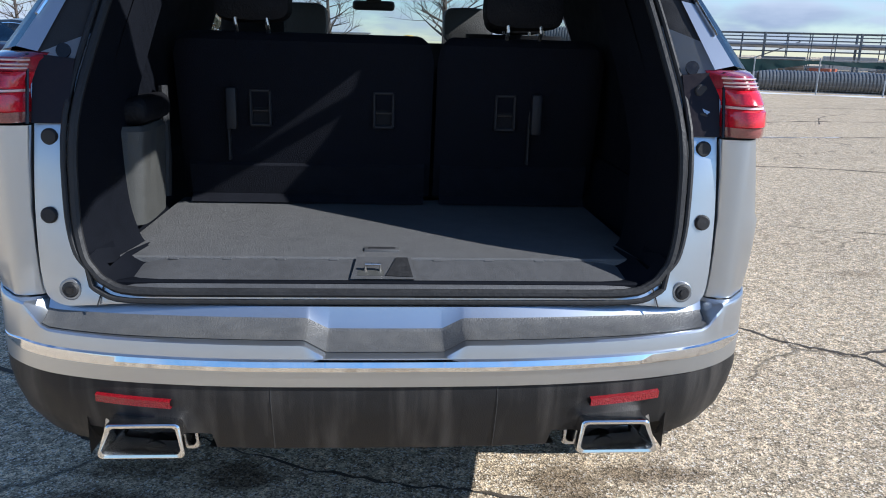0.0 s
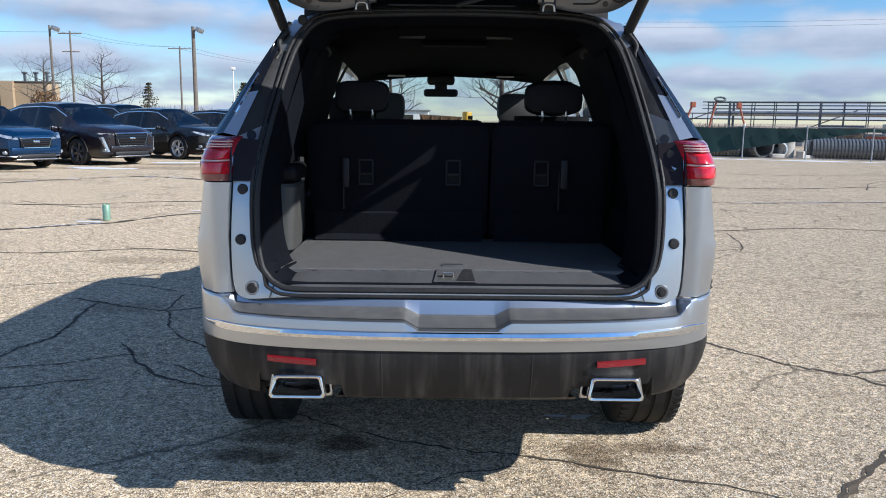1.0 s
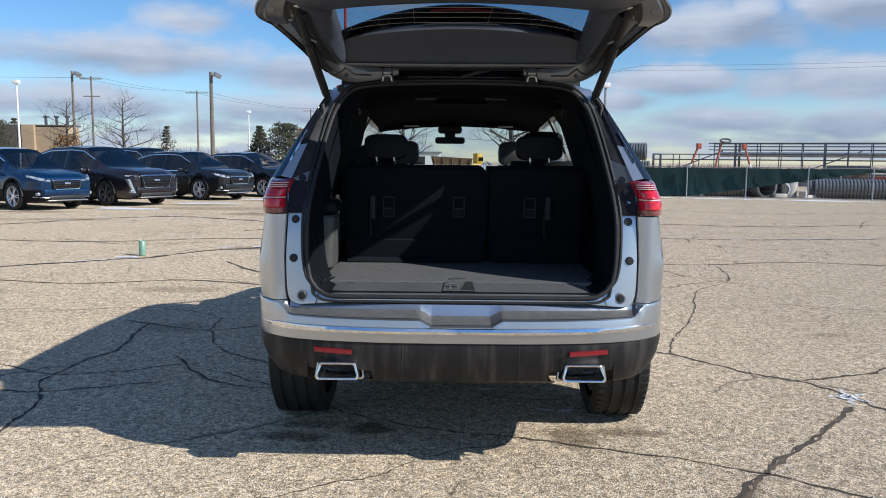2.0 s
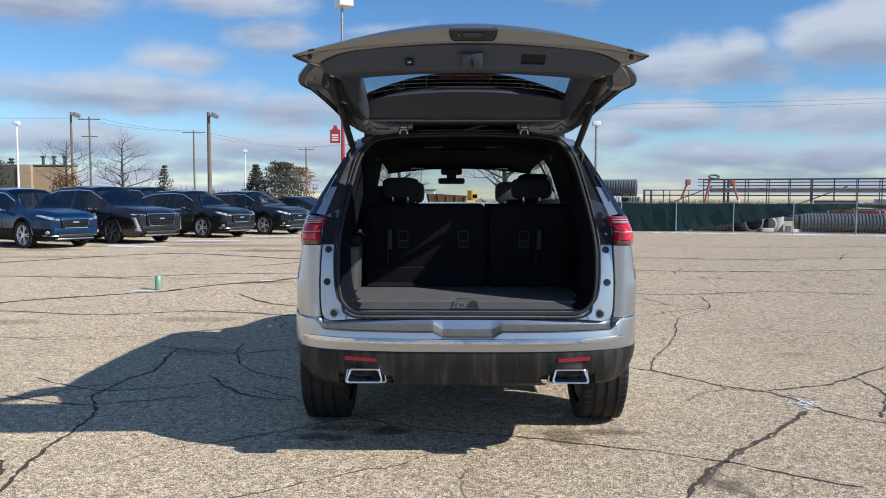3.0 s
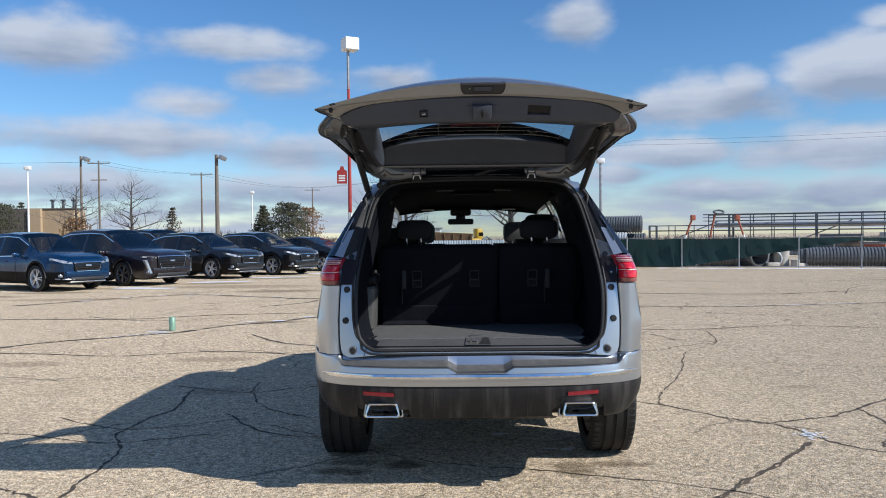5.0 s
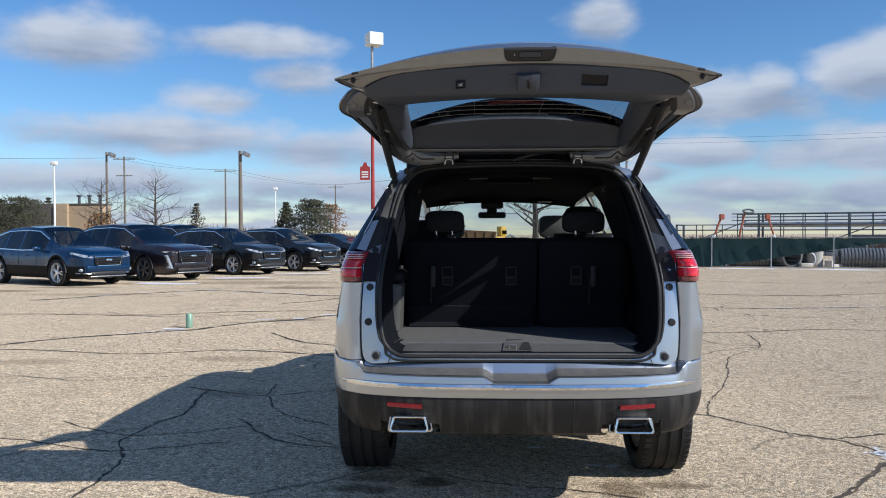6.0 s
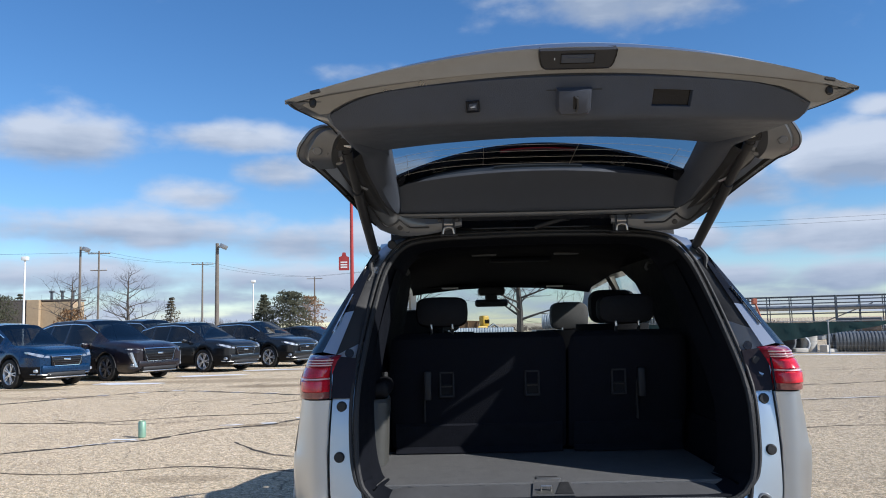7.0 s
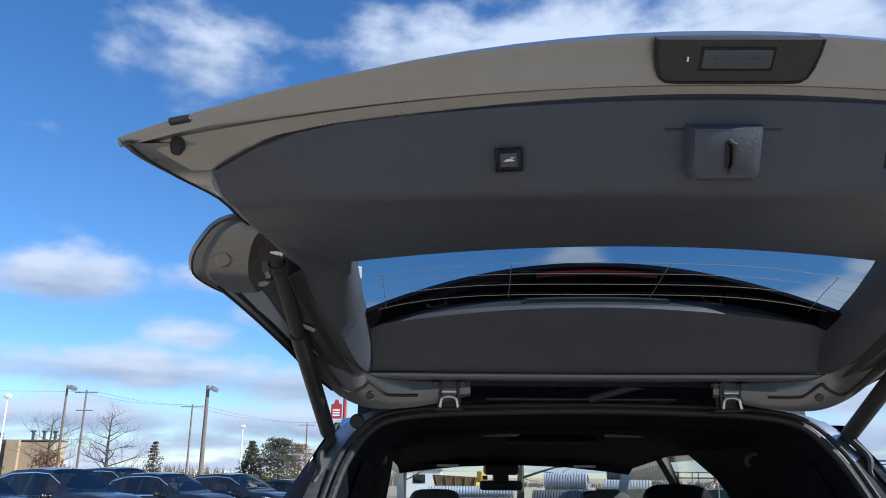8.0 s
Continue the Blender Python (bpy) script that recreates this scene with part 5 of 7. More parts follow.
part("mirror_mount", box(-0.115, -0.025, 3.10, 3.22, 1.60, 1.66, 0.015, 2), PLASTIC, mr)
part("camera_pod", box(-0.17, 0.03, 3.02, 3.22, 1.645, 1.705, 0.02, 2), PLASTIC, mr)
part("dashboard", loft([[Vector((x, y, z)) for x in (-0.86, -0.5, 0, 0.5, 0.86)] for y, z in ((3.30, 0.70), (3.22, 1.16), (3.28, 1.25), (3.45, 1.29), (3.60, 1.285), (3.80, 1.17))]), TRIM, suv, "dark dashboard")
part("cabin_floor", box(-0.86, 0.86, 0.88, 3.75, 0.42, 0.47, 0.01, 1), CARPET, suv, "dark cabin carpet")
for s in (-1, 1):
    cover = 0.085 if s < 0 else 0.03
    low = [[(s * 0.680, 0.165, 0.825), (s * 0.69, 0.17, 1.0), (s * 0.685, 0.23, 1.2), (s * 0.655, 0.37, 1.42), (s * 0.60, 0.53, 1.66), (s * 0.56, 0.58, 1.76)],
           [(s * 0.70, 0.45, 0.83), (s * 0.715, 0.45, 1.0), (s * 0.72, 0.48, 1.2), (s * 0.70, 0.6, 1.40), (s * 0.635, 0.72, 1.64), (s * 0.58, 0.78, 1.765)],
           [(s * 0.71, 0.92, 0.80), (s * 0.73, 0.92, 1.0), (s * (0.75 - cover), 0.94, 1.2), (s * (0.72 - cover), 1.0, 1.40), (s * (0.645 - cover * 0.7), 1.06, 1.64), (s * 0.59, 1.1, 1.768)],
           [(s * 0.70, 1.02, 0.80), (s * 0.715, 1.04, 1.0), (s * (0.725 - cover), 1.06, 1.2), (s * (0.69 - cover), 1.10, 1.40), (s * (0.645 - cover * 0.7), 1.42, 1.64), (s * 0.60, 1.80, 1.768)]]
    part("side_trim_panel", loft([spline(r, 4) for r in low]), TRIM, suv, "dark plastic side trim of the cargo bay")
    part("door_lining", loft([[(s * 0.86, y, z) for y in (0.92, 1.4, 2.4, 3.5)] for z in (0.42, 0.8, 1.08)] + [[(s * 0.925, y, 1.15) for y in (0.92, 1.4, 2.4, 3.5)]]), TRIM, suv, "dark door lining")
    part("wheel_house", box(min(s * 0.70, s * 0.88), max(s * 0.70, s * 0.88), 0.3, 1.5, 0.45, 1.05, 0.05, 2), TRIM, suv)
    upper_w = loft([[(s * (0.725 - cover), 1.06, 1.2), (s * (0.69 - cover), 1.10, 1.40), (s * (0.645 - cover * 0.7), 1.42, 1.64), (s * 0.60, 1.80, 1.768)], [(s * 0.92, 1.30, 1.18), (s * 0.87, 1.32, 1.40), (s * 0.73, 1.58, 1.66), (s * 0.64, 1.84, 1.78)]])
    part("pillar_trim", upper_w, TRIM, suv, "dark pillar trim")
    for y0, y1 in ((1.20, 1.33), (2.32, 2.45)):
        p = [[(s * 0.90, y, 1.16), (s * 0.83, y, 1.40), (s * 0.70, y, 1.66), (s * 0.63, y, 1.78)] for y in (y0, y1)]
        part("pillar_trim", loft([spline(r, 3) for r in p]), TRIM, suv)
    for y, z in ((0.40, 1.20), (0.34, 0.97)):
        part("tie_down", tube([(s * 0.70, y - 0.02, z - 0.02), (s * 0.682, y - 0.01, z - 0.02), (s * 0.682, y + 0.01, z + 0.02), (s * 0.70, y + 0.02, z + 0.02)], 0.004, 6), STEEL, suv, "small metal tie-down")
    part("coat_hook", tube(spline([(s * 0.60, 0.95, 1.72), (s * 0.575, 0.94, 1.715), (s * 0.565, 0.945, 1.695), (s * 0.575, 0.95, 1.685)], 3), 0.007, 6), SCUFF, suv)
bin_r = [[Vector((p.x + (0.012 if p.x > -0.7 else 0) * (1.155 - z) / -0.24, p.y, z)) for p in spline([(-0.72, 0.31, 0), (-0.66, 0.315, 0), (-0.632, 0.325, 0), (-0.618, 0.35, 0), (-0.618, 0.45, 0), (-0.635, 0.58, 0), (-0.72, 0.64, 0)], 4)] for z in (0.915, 0.925, 1.155)]
bin_r.append([Vector((p.x - 0.008, p.y + (0.008 if p.y < 0.4 else -0.008), 1.168)) for p in bin_r[-1]])
bin_r.append([Vector((p.x - 0.02 if p.x > -0.69 else p.x, 0.45 + (p.y - 0.45) * 0.85, 1.166)) for p in bin_r[-1]])
bin_r.append([Vector((p.x, p.y, 1.00)) for p in bin_r[-1]])
part("storage_bin", loft(bin_r), BIN, suv, "grey-green moulded side bin")
part("bin_lid", moved(box(-0.055, 0.055, -0.13, 0.13, -0.035, 0.035, 0.028, 3), Matrix.Translation((-0.668, 0.47, 1.20)) @ Matrix.Rotation(radians(-10), 4, "Y")), LEATHER, suv, "rounded black lid over the bin")
part("belt_strap", tube([(-0.66, 0.68, 1.25), (-0.655, 0.66, 1.05), (-0.66, 0.65, 0.93)], 0.014, 8), RUBBER, suv, "black seat belt end")

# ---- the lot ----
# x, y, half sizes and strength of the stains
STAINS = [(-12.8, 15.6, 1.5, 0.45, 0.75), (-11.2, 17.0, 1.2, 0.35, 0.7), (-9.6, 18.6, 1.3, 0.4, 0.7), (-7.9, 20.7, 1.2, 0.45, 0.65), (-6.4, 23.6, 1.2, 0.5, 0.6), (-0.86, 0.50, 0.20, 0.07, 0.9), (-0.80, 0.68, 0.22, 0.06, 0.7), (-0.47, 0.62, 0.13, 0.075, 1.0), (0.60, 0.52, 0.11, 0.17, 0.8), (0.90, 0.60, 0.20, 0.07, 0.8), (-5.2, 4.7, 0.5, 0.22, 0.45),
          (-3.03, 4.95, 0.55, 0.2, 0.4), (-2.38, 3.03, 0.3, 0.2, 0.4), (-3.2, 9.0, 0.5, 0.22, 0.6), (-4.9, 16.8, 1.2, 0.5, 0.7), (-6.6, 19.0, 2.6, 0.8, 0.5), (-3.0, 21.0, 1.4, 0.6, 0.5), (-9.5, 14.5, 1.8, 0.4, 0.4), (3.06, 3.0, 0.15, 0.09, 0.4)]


def asphalt_material():
    m = bpy.data.materials.new("asphalt")
    m.use_nodes = True
    nt = m.node_tree
    b = nt.nodes["Principled BSDF"]
    N, Lk = nt.nodes.new, nt.links.new
    geo = N("ShaderNodeNewGeometry")

    def noise_tex(scale, detail=3, rough=0.5):
        n = N("ShaderNodeTexNoise")
        n.inputs["Scale"].default_value, n.inputs["Detail"].default_value, n.inputs["Roughness"].default_value = scale, detail, rough
        Lk(geo.outputs["Position"], n.inputs["Vector"])
        return n.outputs[0]

    def ramp(v, lo, hi, a, c):
        r = N("ShaderNodeMapRange")
        for i, q in ((1, lo), (2, hi), (3, a), (4, c)):
            r.inputs[i].default_value = q
        Lk(v, r.inputs[0])
        return r.outputs[0]

    def mix(f, a, c, mode="MIX"):
        x = N("ShaderNodeMix")
        x.data_type, x.blend_type = "RGBA", mode
        if isinstance(f, float):
            x.inputs["Factor"].default_value = f
        else:
            Lk(f, x.inputs["Factor"])
        for k, v in (("A", a), ("B", c)):
            if isinstance(v, tuple):
                x.inputs[k].default_value = (*v, 1)
            else:
                Lk(v, x.inputs[k])
        return x.outputs["Result"]

    vor = N("ShaderNodeTexVoronoi")
    vor.inputs["Scale"].default_value = 165
    Lk(geo.outputs["Position"], vor.inputs["Vector"])
    sep = N("ShaderNodeSeparateColor")
    Lk(vor.outputs["Color"], sep.inputs[0])
    stone = ramp(sep.outputs[0], 0.0, 1.0, 0.0, 1.0)
    binder = mix(ramp(noise_tex(0.35, 5), 0.35, 0.65, 0.0, 1.0), (0.335, 0.262, 0.172), (0.455, 0.355, 0.232))
    grains = mix(stone, (0.078, 0.062, 0.045), (0.96, 0.77, 0.52))
    col = mix(0.74, binder, grains)
    vor2 = N("ShaderNodeTexVoronoi")
    vor2.inputs["Scale"].default_value = 48
    Lk(geo.outputs["Position"], vor2.inputs["Vector"])
    sep2 = N("ShaderNodeSeparateColor")
    Lk(vor2.outputs["Color"], sep2.inputs[0])
    hv2 = N("ShaderNodeHueSaturation")
    Lk(col, hv2.inputs["Color"])
    Lk(ramp(sep2.outputs[0], 0.0, 1.0, 0.64, 1.32), hv2.inputs["Value"])
    col = hv2.outputs[0]
    mot = ramp(noise_tex(17, 4, 0.6), 0.3, 0.7, 0.74, 1.24)
    hv = N("ShaderNodeHueSaturation")
    Lk(col, hv.inputs["Color"])
    Lk(mot, hv.inputs["Value"])
    col = hv.outputs[0]
    pale = mix(ramp(sep.outputs[1], 0.89, 0.92, 0.0, 0.9), col, (0.85, 0.78, 0.67))
    rust = mix(ramp(noise_tex(1.1, 6, 0.6), 0.58, 0.75, 0.0, 0.35), pale, (0.28, 0.20, 0.135))
    dark = mix(ramp(noise_tex(0.22, 6, 0.62), 0.58, 0.72, 0.0, 0.3), rust, (0.14, 0.125, 0.105))
    # net of hairline cracks
    wn = N("ShaderNodeTexNoise")
    wn.inputs["Scale"].default_value, wn.inputs["Detail"].default_value = 1.3, 6
    Lk(geo.outputs["Position"], wn.inputs["Vector"])
    va = N("ShaderNodeVectorMath")
    va.operation = "MULTIPLY_ADD"
    va.inputs[1].default_value = (0.9, 0.9, 0)
    Lk(wn.outputs["Color"], va.inputs[0])
    Lk(geo.outputs["Position"], va.inputs[2])
    ve = N("ShaderNodeTexVoronoi")
    ve.feature = "DISTANCE_TO_EDGE"
    ve.inputs["Scale"].default_value = 0.42
    Lk(va.outputs[0], ve.inputs["Vector"])
    hair = ramp(ve.outputs["Distance"], 0.002, 0.007, 0.65, 0.0)
    gate_n = ramp(noise_tex(0.5, 2), 0.45, 0.55, 0.0, 1.0)
    hm_ = N("ShaderNodeMath")
    hm_.operation = "MULTIPLY"
    Lk(hair, hm_.inputs[0])
    Lk(gate_n, hm_.inputs[1])
    dark = mix(hm_.outputs[0], dark, (0.075, 0.065, 0.052))
    # soft damp stains and oil drips
    wob = N("ShaderNodeVectorMath")
    wob.operation = "MULTIPLY_ADD"
    wn2 = N("ShaderNodeTexNoise")
    wn2.inputs["Scale"].default_value, wn2.inputs["Detail"].default_value = 7.0, 5
    Lk(geo.outputs["Position"], wn2.inputs["Vector"])
    wob.inputs[1].default_value = (0.16, 0.16, 0)
    Lk(wn2.outputs["Color"], wob.inputs[0])
    Lk(geo.outputs["Position"], wob.inputs[2])
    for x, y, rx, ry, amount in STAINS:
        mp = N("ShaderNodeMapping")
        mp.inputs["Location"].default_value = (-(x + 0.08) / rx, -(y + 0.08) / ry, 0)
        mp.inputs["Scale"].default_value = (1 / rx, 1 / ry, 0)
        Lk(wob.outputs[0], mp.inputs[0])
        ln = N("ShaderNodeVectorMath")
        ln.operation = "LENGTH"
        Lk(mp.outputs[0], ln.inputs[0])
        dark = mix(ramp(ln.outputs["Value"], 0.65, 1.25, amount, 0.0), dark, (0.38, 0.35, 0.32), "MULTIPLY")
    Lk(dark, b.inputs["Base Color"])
    b.inputs["Roughness"].default_value = 0.92
    b.inputs["Diffuse Roughness"].default_value = 0.3
    b.inputs["Specular IOR Level"].default_value = 0.15
    bp = N("ShaderNodeBump")
    bp.inputs["Strength"].default_value, bp.inputs["Distance"].default_value = 0.7, 0.006
    hgt = N("ShaderNodeMath")
    hgt.operation = "ADD"
    Lk(vor.outputs["Distance"], hgt.inputs[0])
    Lk(noise_tex(160, 3), hgt.inputs[1])
    Lk(hgt.outputs[0], bp.inputs["Height"])
    Lk(bp.outputs[0], b.inputs["Normal"])
    return m


ASPHALT = asphalt_material()


def fall(y):
    """The lot drains away gently from the silver vehicle."""
    return -0.0054 * max(0.0, y - 2.5) ** 2 / (abs(y - 2.5) + 2.0)


bm = loft([[Vector((x, y, fall(y))) for x in (-1500, -60, -20, 20, 60, 1500)] for y in (-1500, -40, 0, 2.5, 4, 6, 9, 13, 20, 30, 50, 90, 200, 1500)])
ground = tagged(part("ground", bm, ASPHALT), "worn grey-tan asphalt lot with cracks and stains", "asphalt", kind="structure")
CRACK = material("crack_filler", (0.066, 0.052, 0.038), 0.95, var=0.3, scale=9, bump=0.5, bump_scale=80)
ICE = material("old_snow", (0.74, 0.76, 0.80), 0.6, var=0.12, scale=5, bump=0.6, bump_scale=25)


def crack(keys, width, seed, mat=None, z=0.003, name="crack"):
    """A ragged band along the ground through the key points."""
    rnd = random.Random(seed)
    pts = spline([(x, y, 0) for x, y in keys], 14)
    l, r = [], []
    wob = 0.0
    for i, p in enumerate(pts):
        d = (pts[min(i + 1, len(pts) - 1)] - pts[max(i - 1, 0)]).normalized()
        n = Vector((-d.y, d.x, 0))
        wob = wob * 0.75 + rnd.uniform(-1, 1) * 0.014
        w = width * (0.2 + rnd.random() * 0.75) * (0.25 if i in (0, len(pts) - 1) else 1) / 2
        c = p + n * wob
        l.append(Vector((c.x, c.y, z + fall(c.y))) + n * w)
        r.append(Vector((c.x, c.y, z + fall(c.y))) - n * w)
    ob = part(name, loft([l, r]), mat or CRACK, ground)
    return ob


def blot(x, y, rx, ry, seed, mat, z=0.002, name="stain"):
    """A ragged patch on the ground."""
    rnd = random.Random(seed)
    ph = [rnd.uniform(0, 6.28) for _ in range(5)]
    ring = []
    for k in range(40):
        t = 2 * math.pi * k / 40
        q = 1 + sum(0.16 / (j + 1) * 1.6 * math.sin((j + 2) * t + ph[j]) for j in range(5)) + rnd.uniform(-0.07, 0.07)
        ring.append(Vector((x + rx * q * math.cos(t), y + ry * q * math.sin(t), z + fall(y + ry * q * math.sin(t)))))
    bm = bmesh.new()
    bm.faces.new([bm.verts.new(p) for p in ring])
    return part(name, bm, mat, ground)


crack([(-6.6, 5.6), (-5.95, 6.57), (-5.33, 7.0), (-4.76, 7.46), (-4.4, 7.66), (-3.87, 8.58), (-3.21, 9.0), (-2.71, 9.73), (-1.6, 10.9)], 0.17, 1)
crack([(0.9, 2.75), (1.48, 2.39), (1.74, 2.11), (2.0, 1.77), (2.27, 1.64), (2.42, 1.29), (2.58, 0.95), (2.95, 0.72), (3.6, 0.5)], 0.035, 2)
crack([(4.6, 2.95), (3.87, 2.62), (3.18, 2.12), (2.8, 1.82), (2.27, 1.64)], 0.04, 3)
crack([(3.18, 2.12), (3.13, 1.63), (2.95, 1.24), (2.76, 0.94)], 0.03, 4)
crack([(2.33, 1.09), (1.87, 0.55), (1.47, 0.14), (1.15, -0.3), (0.9, -0.8), (0.5, -1.3)], 0.035, 5)
crack([(-9.93, 12.75), (-9.31, 13.49), (-8.31, 14.81), (-6.94, 15.74), (-4.94, 14.78), (-3.48, 14.07), (-2, 14.5)], 0.26, 6)
crack([(-3.3, 0.5), (-2.9, 0.25), (-2.7, 0.12), (-2.49, -0.02), (-2.4, -0.31)], 0.03, 7)
crack([(-2.3, -0.9), (-2.35, -0.29), (-2.43, 0.34), (-2.46, 0.9), (-2.65, 1.43), (-2.63, 1.98), (-2.53, 2.3), (-2.67, 3.17)], 0.035, 8)
crack([(3.0, 11.4), (3.71, 11.3), (5.12, 11.05), (6.91, 11.28), (9.01, 11.63), (14, 12.4)], 0.13, 9)
crack([(1.6, 2.3), (1.8, 2.88), (2.27, 3.92), (2.64, 5.09), (3.34, 6.06), (3.61, 7.26)], 0.022, 10)
crack([(-1.6, 1.7), (-1.04, 1.26), (-0.67, 0.89), (-0.09, 0.62), (0.34, 0.5), (1.2, 0.2), (2.0, -0.3)], 0.02, 11)
crack([(0.3, 0.42), (-0.1, 0.25), (-0.42, -0.03), (-0.61, -0.14), (-1.2, -0.5)], 0.012, 12)
crack([(-3.17, 7.31), (-2.54, 6.38), (-2.06, 6.1), (-1.2, 5.7)], 0.07, 13)
crack([(-2.1, 3.46), (-2.03, 2.9), (-1.76, 2.29), (-1.3, 1.9)], 0.025, 14)
crack([(-6.5, 3.2), (-5.0, 3.8), (-4.0, 3.6), (-3.0, 3.9), (-2.2, 3.6)], 0.02, 15)
crack([(-3.4, 2.0), (-2.65, 1.6), (-1.8, 1.9)], 0.02, 16)
crack([(3.2, 4.4), (4.6, 4.0), (6.0, 4.3), (8.0, 3.8)], 0.018, 17)
crack([(2.4, 0.3), (3.2, -0.1), (4.2, -0.2)], 0.016, 18)
crack([(-7, 10.2), (-5.4, 9.4), (-4.1, 9.9)], 0.06, 19)
crack([(6, 20), (9, 18.6), (13, 19.2), (18, 18.4)], 0.12, 20)
crack([(9.0, 14.0), (10.2, 16.0), (11.4, 17.0)], 0.05, 21)
# longer, older cracks, brown with grit
SOFT_CRACK = material("gritty_fill", (0.11, 0.082, 0.055), 0.95, var=0.4, scale=30, bump=0.5, bump_scale=80)
OLD_CRACK = material("gritty_crack", (0.085, 0.062, 0.042), 0.95, var=0.3, scale=9, bump=0.5, bump_scale=80)
crack([(-14, 9.6), (-11, 9.3), (-8.5, 9.9), (-6.2, 9.7), (-4.4, 10.4), (-2.0, 10.6)], 0.12, 71, OLD_CRACK)
crack([(-12, 5.2), (-9.5, 5.5), (-7.6, 5.2), (-6.0, 5.6), (-4.4, 5.3), (-3.2, 5.6), (-1.8, 5.2)], 0.07, 72, OLD_CRACK)
crack([(1.9, 7.9), (3.2, 7.4), (5.0, 7.8), (7.4, 7.2), (10.5, 7.7)], 0.07, 73, OLD_CRACK)
crack([(4.4, 0.9), (3.7, 0.55), (3.3, 0.1), (2.6, -0.3), (2.2, -0.9)], 0.05, 74, OLD_CRACK)
crack([(2.33, 1.09), (1.87, 0.55), (1.47, 0.14), (1.15, -0.3)], 0.04, 75, SOFT_CRACK, 0.002)
crack([(4.6, 2.95), (5.6, 3.3), (7.0, 3.2), (9.5, 3.9)], 0.04, 76, OLD_CRACK)
crack([(2.0, 14.2), (4.5, 14.6), (7.2, 14.1), (10, 14.8), (15, 14.5)], 0.14, 77, OLD_CRACK)
crack([(-4.2, 12.0), (-3.4, 13.0), (-3.0, 14.6), (-2.2, 15.8)], 0.14, 78, OLD_CRACK)
crack([(-4.6, 1.2), (-3.6, 1.5), (-2.7, 1.2), (-1.9, 1.45)], 0.025, 79)
crack([(-2.9, 3.3), (-2.1, 2.95), (-1.5, 3.2), (-1.05, 2.9)], 0.03, 80)
crack([(-2.05, 2.1), (-1.6, 1.5), (-1.15, 1.3)], 0.03, 81)
# thin leftovers of snow
blot(2.40, 1.27, 0.045, 0.06, 21, ICE, 0.006, "snow_patch")
for k, (dx, dy) in enumerate(((0.13, 0.05), (-0.11, 0.03), (0.04, 0.16), (-0.05, -0.14), (0.10, -0.10))):
    crack([(2.40, 1.27), (2.40 + dx * 0.5, 1.27 + dy * 0.6), (2.40 + dx, 1.27 + dy)], 0.028, 90 + k, ICE, 0.006, "snow_patch")
blot(0.18, 1.35, 0.06, 0.02, 22, ICE, 0.006, "snow_patch")
blot(0.62, 0.95, 0.05, 0.03, 23, ICE, 0.006, "snow_patch")
blot(0.50, 0.96, 0.07, 0.012, 24, ICE, 0.006, "snow_patch")
blot(-4.75, 7.72, 0.16, 0.07, 25, ICE, 0.005, "snow_patch")
crack([(-5.3, 7.08), (-4.9, 7.38), (-4.5, 7.63)], 0.04, 26, ICE, 0.005, "snow_patch")
for k, (x, y) in enumerate(((-9.5, 18.6), (-8.2, 21.6), (-6.9, 24.2), (-5.8, 26.9))):
    blot(x + 0.2, y, 1.0, 0.35, 30 + k, ICE, 0.005, "snow_patch")
crack([(8.2, 28.7), (11.5, 27.6), (16.0, 26.1), (22.0, 24.15), (30.0, 21.5)], 0.9, 50, ICE, 0.006, "snow_patch")
for k, (x, y) in enumerate(((-8.9, 14.1), (-8.3, 14.87), (-7.6, 15.4), (-6.94, 15.8), (-6.2, 15.45), (-5.3, 15.0), (-4.4, 14.55), (-3.7, 9.0), (-3.2, 9.15), (-2.8, 9.75))):
    blot(x, y + 0.05, 0.14, 0.05, 60 + k, ICE, 0.006, "snow_patch")
crack([(5.1, 11.1), (6.9, 11.32), (8.0, 11.5)], 0.06, 52, ICE, 0.006, "snow_patch")
crack([(9.3, 24.2), (10.6, 24.0), (12.0, 24.2)], 0.06, 53, ICE, 0.006, "snow_patch")

# ---- parked cars ----
CLADDING = material("car_cladding", (0.007, 0.007, 0.008), 0.6, spec=0.2, var=0.2, scale=4.0)


